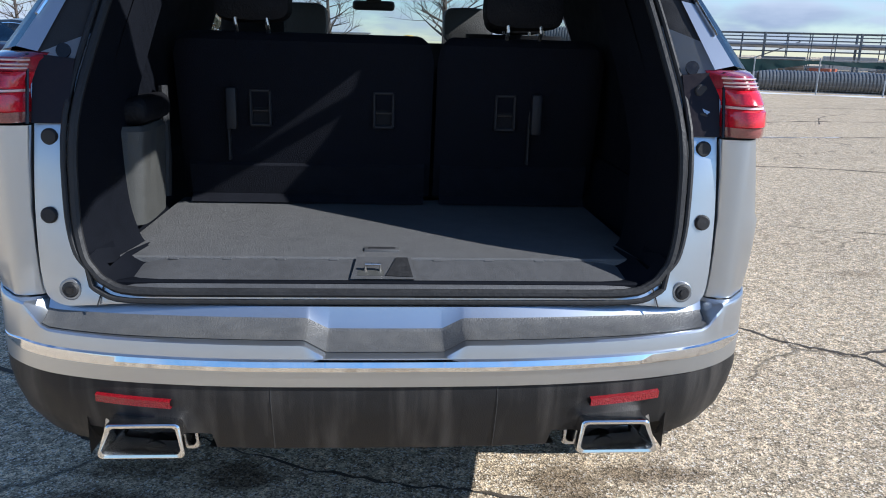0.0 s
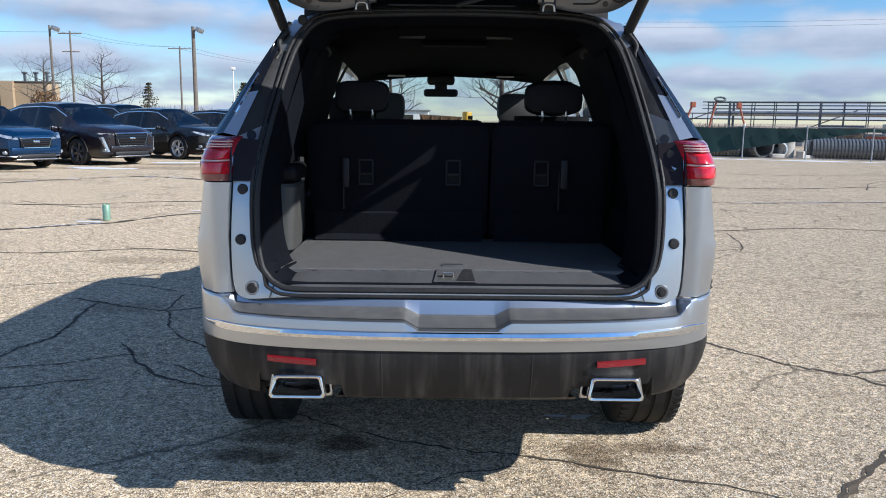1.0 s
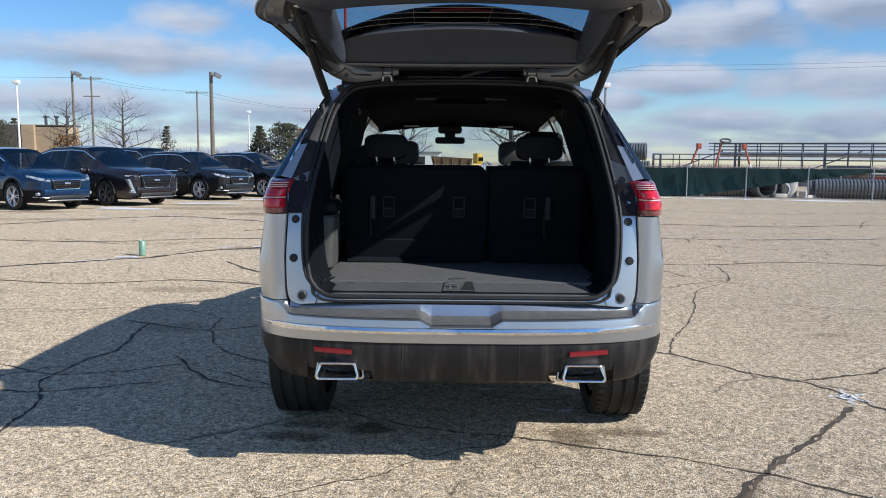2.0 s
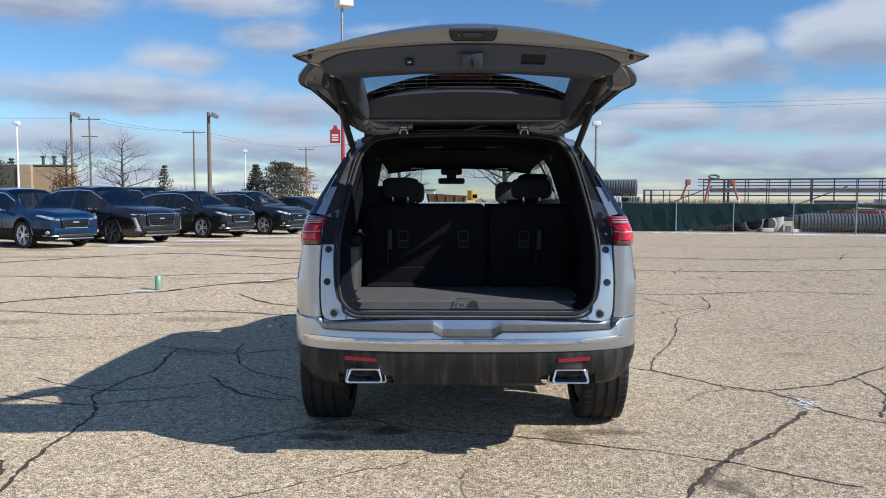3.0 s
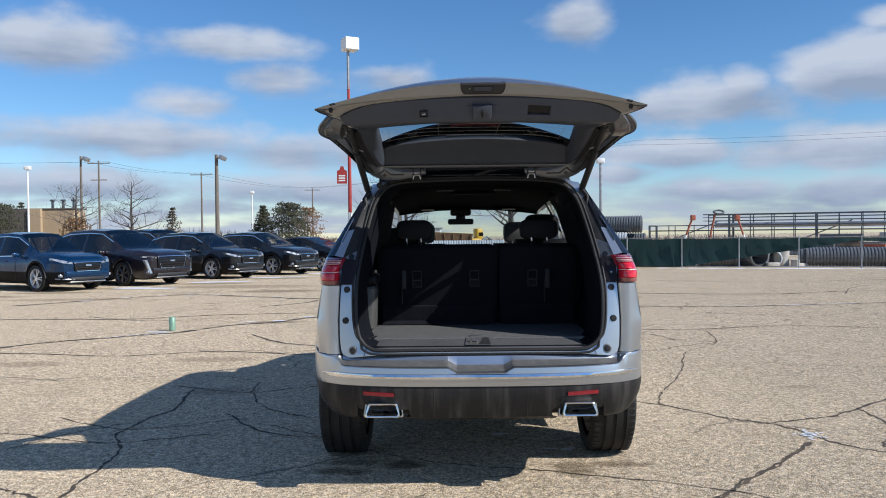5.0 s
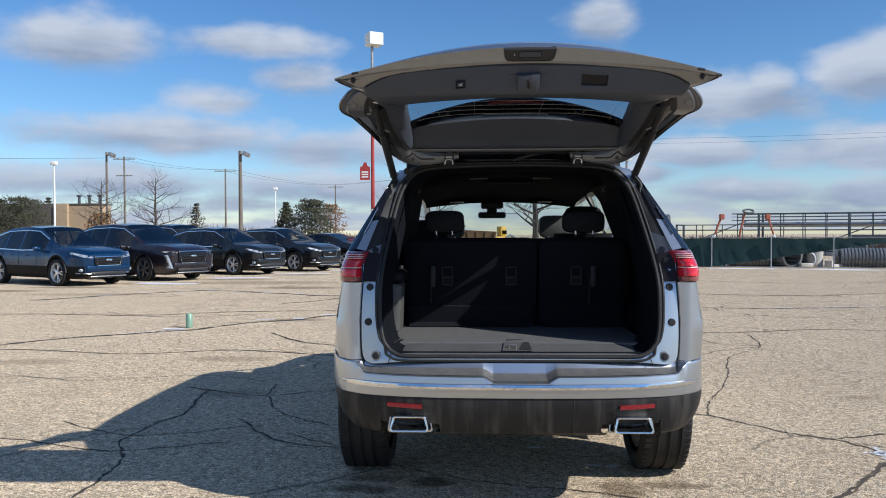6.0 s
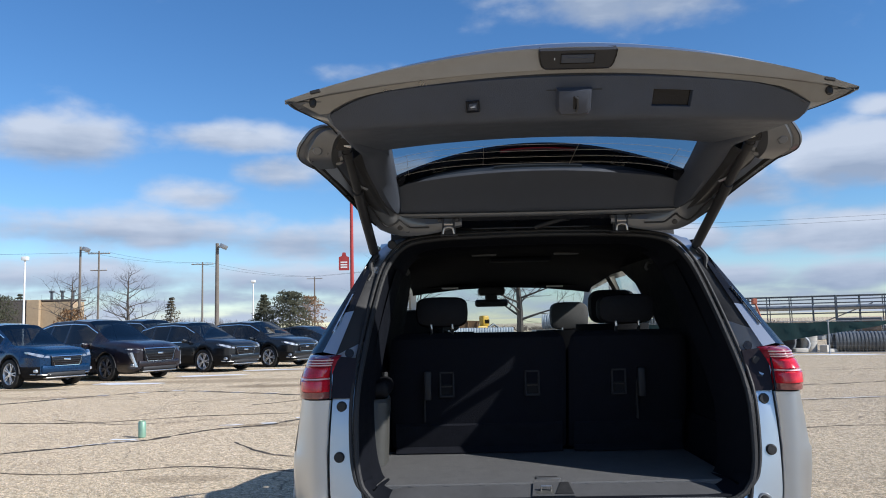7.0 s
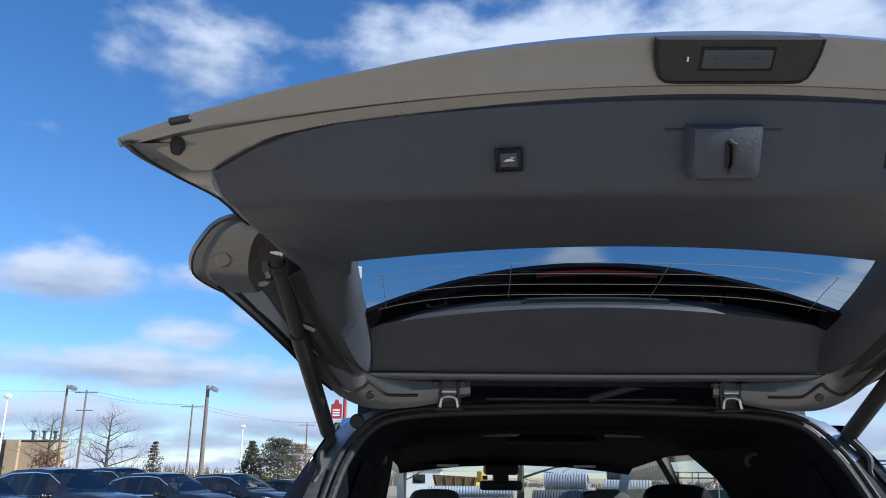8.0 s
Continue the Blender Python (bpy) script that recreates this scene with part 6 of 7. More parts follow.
def parked(name_label, paint, place, heading, L, W, H, rim, style, spokes=10):
    root = thing("car", name_label, "car", "row of parked cars")
    w = W / 2
    a0, a1 = 0.19 * L, L - 0.205 * L
    R = 0.37 if H > 1.6 else 0.335
    low = style == "sedan"
    nose = 0.11 if low else 0.0
    table = [(0.0, w * 0.86, 0.42, 0.92, 0.98, w * 0.70), (0.03 * L, w * 0.93, 0.36, 0.99, (0.70 if low else 0.66) * H, w * 0.70), (0.10 * L, w * 0.97, 0.28, 1.00, (0.72 if low else 0.88) * H, w * 0.62), (0.24 * L, w, 0.25, 0.98, (0.93 if low else 0.975) * H, w * 0.63),
             (0.44 * L, w, 0.25, 0.955, H, w * 0.655), (0.55 * L, w, 0.25, 0.965, 0.975 * H, w * 0.63), (0.77 * L, w * 0.985, 0.25, 0.985, 1.07, w * 0.74), (0.87 * L, w * 0.965, 0.25, 0.945 - nose, 1.045 - nose, w * 0.72), (0.93 * L, w * 0.93, 0.25, 0.905 - nose, 1.005 - nose, w * 0.68),
             (0.965 * L, w * 0.89, 0.26, 0.86 - nose, 0.96 - nose, w * 0.66), (0.985 * L, w * 0.84, 0.28, 0.80 - nose, 0.915 - nose, w * 0.63), (L, w * 0.77, 0.32, 0.70 - nose, 0.86 - nose, w * 0.60)]
    if style == "long":
        table = [(y, a_, b_, c_ + (0.05 if y > 0.5 * L else 0.04), d_ + (0.05 if y > 0.7 * L else 0.0), e_) for y, a_, b_, c_, d_, e_ in table]
    cuts = [0.09 * L, 0.24 * L, 0.255 * L, 0.405 * L, 0.42 * L, 0.55 * L, 0.66 * L, 0.77 * L]
    ys, rg = body_rings(table, (a0, a1), R + 0.055, cuts, R + 0.01)
    full = [[Vector((-p[0], p[1], p[2])) for p in r] + [Vector(p) for p in reversed(r[:-1])] for r in rg]

    def cell(i, j):
        j = j if j < 10 else 19 - j
        y0, y1 = ys[i], ys[i + 1]
        if j == 6 and ((0.09 * L <= y0 and y1 <= 0.2401 * L) or (0.2549 * L <= y0 and y1 <= 0.4051 * L) or (0.4199 * L <= y0 and y1 <= 0.661 * L)):
            return "side"
        if j >= 8 and 0.549 * L <= y0 and y1 <= 0.771 * L:
            return "screen"
        if j <= 1:
            return "clad"
        return "metal"
    b = loft(full, keep=lambda i, j: cell(i, j) == "metal")
    for end in (0, -1):
        ring = full[end]
        b = merge(b, loft([ring, [lerp(p, (0, ring[0].y + (0.022 if end else -0.03), 0.62), 0.10) for p in ring], [lerp(p, (0, ring[0].y + (0.035 if end else -0.04), 0.62), 0.30) for p in ring], [lerp(p, (0, ring[0].y + (0.042 if end else -0.04), 0.62), 0.60) for p in ring], [lerp(p, (0, ring[0].y + (0.045 if end else -0.04), 0.62), 0.97) for p in ring]]))
    body = part("body", b, paint, root, smooth=52)
    part("cladding", loft(full, keep=lambda i, j: cell(i, j) == "clad"), CLADDING if style != "long" else paint, root, "dark lower cladding")
    for side in (0, 1):
        for lo, hi in ((0.09, 0.2401), (0.2549, 0.4051), (0.4199, 0.661)):
            pane = part("side_window", loft(full, keep=lambda i, j: cell(i, j) == "side" and (j < 10) == (side == 0) and lo * L - 1e-3 <= ys[i] < hi * L - 1e-3), PARKED_GLASS, root)
    part("windscreen", loft(full, keep=lambda i, j: cell(i, j) == "screen"), SCREEN_GLASS, root, "windscreen that mirrors the sky")
    part("cabin", box(-w * 0.6, w * 0.6, 0.15 * L, 0.62 * L, 0.5, 0.95, 0.1, 2), LEATHER, root)
    part("underbody", box(-w * 0.8, w * 0.8, 0.1 * L, 0.95 * L, 0.2, 0.4, 0.05, 1), PLASTIC, root)
    for s in (-1, 1):
        for a in (a0, a1):
            wheel(root, s * (w - 0.115), a, R, 0.225, s, rim, spokes)
            arc = loft([[Vector((s * x, a + (R + 0.052) * math.cos(t), R + 0.01 + (R + 0.052) * math.sin(t))) for t in (math.pi * k / 12 for k in range(13))] for x in (w * 0.6, w * 0.99)])
            part("wheel_arch", arc, PLASTIC, root)
        part("door_mirror", box(min(s * w * 0.97, s * (w + 0.17)), max(s * w * 0.97, s * (w + 0.17)), 0.625 * L, 0.625 * L + 0.11, 0.95, 1.08, 0.035, 2), paint, root)
        strip = [rg[i][6] for i in range(len(ys)) if 0.09 * L <= ys[i] <= 0.66 * L]
        part("window_trim", tube([Vector((s * (p.x + 0.006), p.y, p.z)) for p in strip], 0.018, 5), CHROME, root, "bright window trim")
        top = [rg[i][7] for i in range(len(ys)) if 0.09 * L <= ys[i] <= 0.66 * L]
        part("window_trim", tube([Vector((s * (p.x + 0.006), p.y, p.z)) for p in top], 0.016, 5), CHROME if style != "sedan" else PLASTIC, root)
        for f in (0.33, 0.50):
            part("door_handle", box(min(s * w * 0.985, s * (w + 0.02)), max(s * w * 0.985, s * (w + 0.02)), f * L - 0.10, f * L + 0.10, 0.825, 0.852, 0.008, 1), paint if style != "long" else CHROME, root)
        for f in (0.247, 0.413, 0.60):
            part("door_seam", tube([(s * (w + 0.001), f * L, 0.34), (s * (w + 0.003), f * L, 0.78), (s * w * 0.995, f * L, 0.92)], 0.004, 4), RUBBER, root)
        # lamps wrap round the corner
        if style == "long":
            part("headlight", plate([(s * w * 0.58, L + 0.02, 0.845), (s * w * 0.93, L - 0.19, 0.875), (s * w * 0.93, L - 0.19, 0.91), (s * w * 0.58, L + 0.02, 0.885)], (0, -0.10, 0)), HEADLAMP, root)
            part("day_lamp", plate([(s * w * 0.86, L - 0.07, 0.80), (s * w * 0.91, L - 0.11, 0.80), (s * w * 0.80, L - 0.01, 0.40), (s * w * 0.74, L + 0.02, 0.40)], (0, -0.10, 0)), HEADLAMP, root, "tall vertical day lamp")
        else:
            hz = 0.085 - nose
            part("headlight", plate([(s * w * 0.50, L + 0.03, 0.675 + hz), (s * w * 0.78, L - 0.02, 0.705 + hz), (s * w * 0.94, L - 0.26, 0.79 + hz), (s * w * 0.935, L - 0.28, 0.84 + hz), (s * w * 0.78, L - 0.05, 0.785 + hz), (s * w * 0.50, L + 0.015, 0.725 + hz)], (0, -0.12, 0.0)), HEADLAMP, root, "narrow swept headlight")
            part("lower_strip", tube(spline([(s * w * 0.48, L + 0.05, 0.345), (s * w * 0.72, L - 0.01, 0.355), (s * w * 0.90, L - 0.20, 0.37)], 4), 0.016, 6), STEEL, root, "bright lower strip")
        part("fog_lamp", box(min(s * w * 0.68, s * w * 0.86), max(s * w * 0.68, s * w * 0.86), L - 0.16, L - 0.035, 0.40, 0.49, 0.03, 2), HEADLAMP, root, "fog lamp in a bright frame")
    # grille with bars, bright frame and lower intake
    gw = w * (0.46 if style != "long" else 0.55)
    z0, z1 = (0.56 - nose, 0.80 - nose) if style != "long" else (0.55, 0.90)
    g = part("grille", box(-gw, gw, L - 0.06, L + 0.058, z0, z1, 0.03, 2), GLOSS_BLACK, root, "dark grille in a bright frame")
    fr = tube([(-gw, L + 0.045, z1), (gw, L + 0.045, z1), (gw * 0.8, L + 0.055, z0), (-gw * 0.8, L + 0.055, z0), (-gw, L + 0.045, z1)], 0.013, 6)
    part("grille_frame", fr, CHROME, g)
    for k in range(4):
        z = z0 + (z1 - z0) * (k + 0.7) / 4.6
        part("grille_bar", box(-gw * 0.88, gw * 0.88, L + 0.05, L + 0.066, z, z + 0.010), DARK_METAL, g)
    part("badge", box(-0.09, 0.09, L + 0.058, L + 0.078, (z0 + z1) / 2 + 0.01, (z0 + z1) / 2 + 0.06, 0.012, 2), CHROME, g, "plain bright badge")
    part("bumper", box(-w * 0.72, w * 0.72, L - 0.22, L + 0.050, 0.385, z0 + 0.02, 0.045, 3), paint, root)
    part("lower_intake", box(-w * 0.58, w * 0.58, L - 0.12, L + 0.062, 0.30, 0.40, 0.03, 2), PLASTIC, root, "black lower intake")
    part("skid_strip", box(-w * 0.60, w * 0.60, L - 0.10, L + 0.055, 0.25, 0.285, 0.012, 2), STEEL, root, "silver skid strip")
    root.matrix_world = Matrix.Translation((*place, 0)) @ Matrix.Rotation(heading, 4, "Z") @ Matrix.Scale(1.03, 4) @ Matrix.Translation((-(w), -a1, 0))
    return root


BLUE = material("blue_paint", (0.001, 0.030, 0.090), 0.28, 0.5, 0.7, var=0.1, scale=1.5)
PLUM = material("plum_black_paint", (0.010, 0.006, 0.009), 0.30, 0.0, 0.7, var=0.15, scale=1.5)
BLACK = material("black_paint", (0.005, 0.006, 0.008), 0.30, 0.0, 0.7, var=0.2, scale=1.5)
ALLOY = material("alloy_rim", (0.82, 0.82, 0.83), 0.3, 0.6, var=0.1, scale=20)
DARK_ALLOY = material("dark_alloy_rim", (0.20, 0.20, 0.21), 0.3, 0.8, var=0.1, scale=20)
HEAD = -math.pi / 2 - math.radians(29)
# place: the ground under the front wheel on the side that shows
parked("metallic blue crossover parked at the row's end", BLUE, (-11.93, 17.5), HEAD, 4.65, 1.84, 1.66, ALLOY, "cross")
parked("dark plum luxury crossover with a mesh grille", PLUM, (-10.45, 19.8), HEAD, 5.05, 1.96, 1.76, DARK_ALLOY, "long", 12)
parked("black crossover with bright rims and skid strip", BLACK, (-8.8, 23.4), HEAD, 4.64, 1.85, 1.66, ALLOY, "cross", 10)
parked("black crossover with a chrome-framed grille", BLACK, (-7.2, 25.9), HEAD, 4.65, 1.84, 1.66, ALLOY, "cross")
parked("low black saloon at the far end of the row", BLACK, (-5.75, 29.0), HEAD, 4.75, 1.83, 1.45, ALLOY, "sedan")
parked("tall dark SUV parked behind the front row", BLACK, (-12.45, 28.8), HEAD, 5.2, 2.0, 1.86, ALLOY, "long")

# ---- fence, pipe yard, poles, trees and far things ----
GALV = material("galvanised_steel", (0.34, 0.35, 0.36), 0.45, 0.7, var=0.2, scale=6)
SCREEN = material("green_screen_cloth", (0.008, 0.034, 0.033), 0.85, var=0.3, scale=2.5, bump=0.4, bump_scale=14)
PIPE_GREY = material("corrugated_plastic", (0.13, 0.14, 0.15), 0.4, var=0.2, scale=2.0)
PIPE_MID = material("grey_corrugated_plastic", (0.12, 0.13, 0.135), 0.45, var=0.2, scale=2.0)
PIPE_PALE = material("pale_corrugated_plastic", (0.42, 0.45, 0.48), 0.45, var=0.2, scale=2.0)
RACK = material("dark_painted_steel", (0.10, 0.115, 0.13), 0.5, 0.3, var=0.25, scale=3)
ORANGE = material("orange_paint", (0.34, 0.10, 0.055), 0.5, var=0.15, scale=3)
YELLOW = material("yellow_paint", (0.60, 0.36, 0.03), 0.45, var=0.2, scale=2)
TAN = material("tan_plaster", (0.40, 0.30, 0.19), 0.9, var=0.1, scale=0.4)
BROWN_WALL = material("brown_cladding", (0.10, 0.085, 0.075), 0.8, var=0.15, scale=0.5)
WOOD_POLE = material("weathered_pole", (0.17, 0.145, 0.12), 0.9, var=0.2, scale=2)
BARK = material("bark", (0.085, 0.072, 0.062), 0.95, var=0.3, scale=4, bump=0.6, bump_scale=30)
NEEDLES = material("needles", (0.045, 0.047, 0.026), 0.9, var=0.5, scale=1.5)
BROWN_NEEDLES = material("brown_needles", (0.085, 0.070, 0.042), 0.9, var=0.5, scale=1.5)
DRY_LEAVES = material("dry_leaves", (0.16, 0.085, 0.035), 0.9, var=0.4, scale=1.5)
BRUSH = material("winter_brush", (0.13, 0.105, 0.085), 0.95, var=0.3, scale=0.2)
RED_PAINT = material("red_paint", (0.36, 0.04, 0.035), 0.5, var=0.15, scale=2)
WHITE_PAINT = material("white_paint", (0.78, 0.78, 0.76), 0.5, var=0.06, scale=2)
CONCRETE = material("pale_concrete", (0.50, 0.48, 0.44), 0.9, var=0.15, scale=2, bump=0.3)
GREEN_TIN = material("green_can", (0.25, 0.40, 0.29), 0.35, 0.3, var=0.12, scale=12)

# green drinks can on the asphalt
can = thing("can", "tall green can standing on the asphalt", "can", at=(-4.59, 7.9, 0))
part("can_body", moved(lathe([(0.004, 0.0), (0.0, 0.040), (0.008, 0.050), (0.20, 0.050), (0.212, 0.042), (0.215, 0.040)], sides=24), Matrix.Rotation(-math.pi / 2, 4, "Y")), GREEN_TIN, can)
part("can_lid", moved(lathe([(0.213, 0.041), (0.222, 0.043), (0.222, 0.039), (0.214, 0.036), (0.214, 0.0)], sides=24), Matrix.Rotation(-math.pi / 2, 4, "Y")), GREEN_TIN, can, "rim of the can")

# fence: posts, rails and the cloth that sags open towards one end
FENCE = [(5.2, 30.15), (6.5, 29.7), (19.0, 25.6), (34.0, 20.5)]


def along(poly, s):
    for a, b in zip(poly, poly[1:]):
        d = math.dist(a, b)
        if s <= d:
            return lerp(a, b, s / d)
        s -= d
    return poly[-1]


def run(poly):
    return sum(math.dist(a, b) for a, b in zip(poly, poly[1:]))


fence = thing("fence", "low chain fence with a sagging green cloth screen", "fence")
FH = 1.24
total_run = run(FENCE)
n_posts = int(total_run / 2.25)
for k in range(n_posts + 1):
    x, y = along(FENCE, k * 2.25)
    part("post", tube([(x, y - 0.13, 0), (x, y - 0.13, FH + 0.06)], 0.026, 8), GALV, fence)
for h in (FH, 0.06):
    part("rail", tube([(x, y, h) for x, y in FENCE], 0.016, 6), GALV, fence)
# mesh wires of the chain link
wires = None
for k in range(7):
    z = 0.15 + k * 0.16
    wires = tube([(x, y + 0.02, z) for x, y in FENCE], 0.003, 3, wires)
part("wire_mesh", wires, GALV, fence)
top, bot = [], []
rnd = random.Random(3)
N_C = 150
for k in range(N_C + 1):
    s = total_run * k / N_C
    x, y = along(FENCE, s)
    if x < 9.6:
        zb = 0.03 + 0.03 * rnd.random()
    elif x < 15.4:
        zb = 0.05 + (x - 9.6) / 5.8 * 0.98
    else:
        zb = 1.03 + 0.05 * math.sin(x * 1.3)
    zt = FH - 0.02 - 0.03 * abs(math.sin(s * 1.4))
    fold = 0.03 * math.sin(s * 5.1) + 0.02 * math.sin(s * 11.7)
    top.append(Vector((x, y - 0.035, zt)))
    bot.append(Vector((x, y - 0.06 - abs(fold), min(zb, zt - 0.05))))
part("cloth_screen", loft([top, [Vector(lerp(a, b, 0.33)) + Vector((0, -0.02 * math.sin(i * 1.7), 0)) for i, (a, b) in enumerate(zip(top, bot))], [Vector(lerp(a, b, 0.66)) + Vector((0, -0.03 * math.sin(i * 2.3), 0)) for i, (a, b) in enumerate(zip(top, bot))], bot]), SCREEN, fence, "dark green wind cloth")


def ribbed_pipe(a, b, r, mat, label, pitch=0.13):
    """A corrugated drain pipe, open at both ends."""
    a, b = Vector(a), Vector(b)
    L = (b - a).length
    n = int(L / pitch)
    prof = []
    for k in range(n):
        t = k * pitch
        prof += [(t, r * 0.90), (t + pitch * 0.18, r), (t + pitch * 0.62, r), (t + pitch * 0.8, r * 0.90)]
    prof += [(n * pitch, r * 0.90), (n * pitch, r * 0.82), (0.0, r * 0.82), (0.0, r * 0.90)]
    bm = lathe(prof, sides=20)
    q = (b - a).to_track_quat("X", "Z").to_matrix().to_4x4()
    root = thing("drain_pipe", label, "pipe", "pipes in the yard")
    part("pipe_wall", moved(bm, Matrix.Translation(a) @ q), mat, root)
    return root


ribbed_pipe((14.9, 29.2, 0.40), (27.0, 25.6, 0.40), 0.40, PIPE_GREY, "long dark corrugated drain pipe lying behind the fence")
ribbed_pipe((15.2, 30.4, 0.38), (27.0, 26.8, 0.38), 0.38, PIPE_GREY, "long dark corrugated drain pipe lying behind the fence")
ribbed_pipe((12.9, 29.0, 0.46), (12.1, 33.0, 0.46), 0.46, PIPE_GREY, "dark corrugated pipe with its open end showing")
ribbed_pipe((13.6, 29.2, 0.34), (13.9, 33.0, 0.34), 0.34, PIPE_PALE, "short pale-lipped corrugated pipe")
ribbed_pipe((10.6, 29.9, 0.36), (12.2, 29.5, 0.36), 0.36, PIPE_GREY, "short dark corrugated pipe")
ribbed_pipe((9.9, 29.9, 0.16), (10.7, 30.6, 0.16), 0.16, PIPE_PALE, "small pale corrugated pipe")
ribbed_pipe((10.3, 29.7, 0.14), (11.2, 30.4, 0.14), 0.14, PIPE_PALE, "small pale corrugated pipe")
ribbed_pipe((6.9, 36.4, 1.95), (9.6, 35.6, 1.95), 0.45, PIPE_GREY, "grey corrugated pipe on top of a pile")
ribbed_pipe((6.7, 36.0, 1.15), (8.8, 35.4, 1.15), 0.40, PIPE_PALE, "pale corrugated pipe in a pile")
ribbed_pipe((6.2, 35.3, 0.42), (9.2, 34.4, 0.42), 0.42, PIPE_GREY, "grey corrugated pipe at the foot of a pile")
ribbed_pipe((6.6, 37.7, 0.42), (9.8, 36.8, 0.42), 0.42, PIPE_GREY, "grey corrugated pipe at the foot of a pile")
ribbed_pipe((6.9, 36.8, 1.15), (9.9, 36.2, 1.15), 0.36, PIPE_GREY, "grey corrugated pipe in a pile")
for y0, z0, r0, mt in ((35.9, 0.98, 0.25, PIPE_PALE), (35.4, 0.50, 0.25, PIPE_MID), (36.2, 0.50, 0.25, PIPE_PALE), (35.1, 0.20, 0.20, PIPE_PALE)):
    ribbed_pipe((-1.4, y0 + 0.1, z0), (2.5, y0 - 0.1, z0), r0, mt, "pale grey corrugated pipe in a low pile")
ribbed_pipe((4.2, 38.2, 1.45), (6.2, 37.6, 1.45), 0.40, PIPE_PALE, "pale corrugated pipe on top of a pile")
ribbed_pipe((3.6, 38.0, 0.55), (6.3, 37.2, 0.55), 0.5, PIPE_MID, "grey corrugated pipe at the foot of a pile")
ribbed_pipe((-9.5, 43.0, 0.5), (-4.4, 41.2, 0.5), 0.5, PIPE_PALE, "pale corrugated pipe lying behind the fence")
smooth = thing("smooth_pipe", "large smooth dark pipe behind the cloth screen", "pipe", "pipes in the yard")
sp = lathe([(0, 0.40), (0.0, 0.45), (5.2, 0.45), (5.2, 0.40), (0.0, 0.40)], sides=24)
part("pipe_wall", moved(sp, Matrix.Translation((4.9, 31.4, 0.45)) @ Matrix.Rotation(radians(-17), 4, "Z")), PIPE_GREY, smooth)
tank = thing("concrete_tank", "pale tapered tank standing behind the fence", "tank", at=(14.05, 29.6, 0))
part("tank_wall", moved(lathe([(0.0, 0.0), (0.0, 0.30), (0.85, 0.34), (0.90, 0.36), (0.95, 0.34), (0.95, 0.28), (0.80, 0.27), (0.8, 0.0)], sides=24), Matrix.Rotation(-math.pi / 2, 4, "Y")), CONCRETE, tank)
for k, (x, y, w, h) in enumerate(((13.4, 28.9, 0.5, 0.18), (14.6, 29.0, 0.6, 0.14), (14.3, 28.8, 0.25, 0.3))):
    bl = thing("concrete_block", "broken pale concrete block behind the fence", "block", "blocks behind the fence", at=(x, y, 0))
    part("block_body", moved(box(-w / 2, w / 2, -0.15, 0.15, 0, h, 0.03, 2), Matrix.Rotation(0.4 * k, 4, "Z")), CONCRETE, bl)

# long steel pipe rack
rack = thing("pipe_rack", "long dark steel pipe rack with rails and posts", "steel frame")
A, B = Vector((14.5, 52, 0)), Vector((52, 34, 0))


def on_rack(f, z, off=0.0):
    p = A + (B - A) * f
    n = Vector((B.y - A.y, A.x - B.x, 0)).normalized()
    return (p.x + n.x * off, p.y + n.y * off, z)


for off in (0.0, 2.4):
    for z, r, f0 in ((2.66, 0.035, 0.085), (2.46, 0.018, 0.085), (2.24, 0.024, 0.085), (1.95, 0.028, 0.0), (1.6, 0.04, 0.0)):
        part("rail", tube([on_rack(f0, z, off), on_rack(1, z, off)], r, 6), RACK, rack)
    for k in range(33):
        part("post", tube([on_rack(k / 32, 0, off), on_rack(k / 32, 2.70 if k > 2 else 1.98, off)], 0.03 if k % 4 else 0.075, 6), RACK, rack)
for k in range(11):
    part("cross_beam", tube([on_rack(k / 10, 2.66 if k else 1.95, 0), on_rack(k / 10, 2.66 if k else 1.95, 2.4)], 0.05, 6), RACK, rack)
for k in range(0, 20, 4):
    part("brace", tube([on_rack(k / 20, 0.5, 0), on_rack((k + 2) / 20, 2.2, 0)], 0.04, 6), GALV, rack)
for off in (0.7, 1.4):
    part("carried_pipe", tube([on_rack(0.1, 1.95, off), on_rack(1, 1.95, off)], 0.16, 10), GALV, rack)
for f in (0.55, 0.92):
    part("column", box(-0.5, 0.5, -0.4, 0.4, 0, 2.5, 0.05, 1), RACK, rack).location = on_rack(f, 0, -0.8)


def tripod(x, y, h, lean):
    t = thing("lift_arm", "orange and white boom arm in the yard", "machine", "boom arms in the yard", at=(x, y, 0))
    part("arm_lower", tube([(0, 0, 0.1), (lean * 0.55, 0, h * 0.55)], 0.07, 8), WHITE_PAINT, t)
    part("arm_upper", tube([(lean * 0.55, 0, h * 0.55), (lean, 0, h)], 0.06, 8), ORANGE, t)
    part("arm_head", box(lean - 0.14, lean + 0.14, -0.14, 0.14, h - 0.22, h + 0.10, 0.04, 1), ORANGE, t)
    part("base", box(-0.5, 0.5, -0.5, 0.5, 0, 0.3, 0.05, 1), RACK, t)


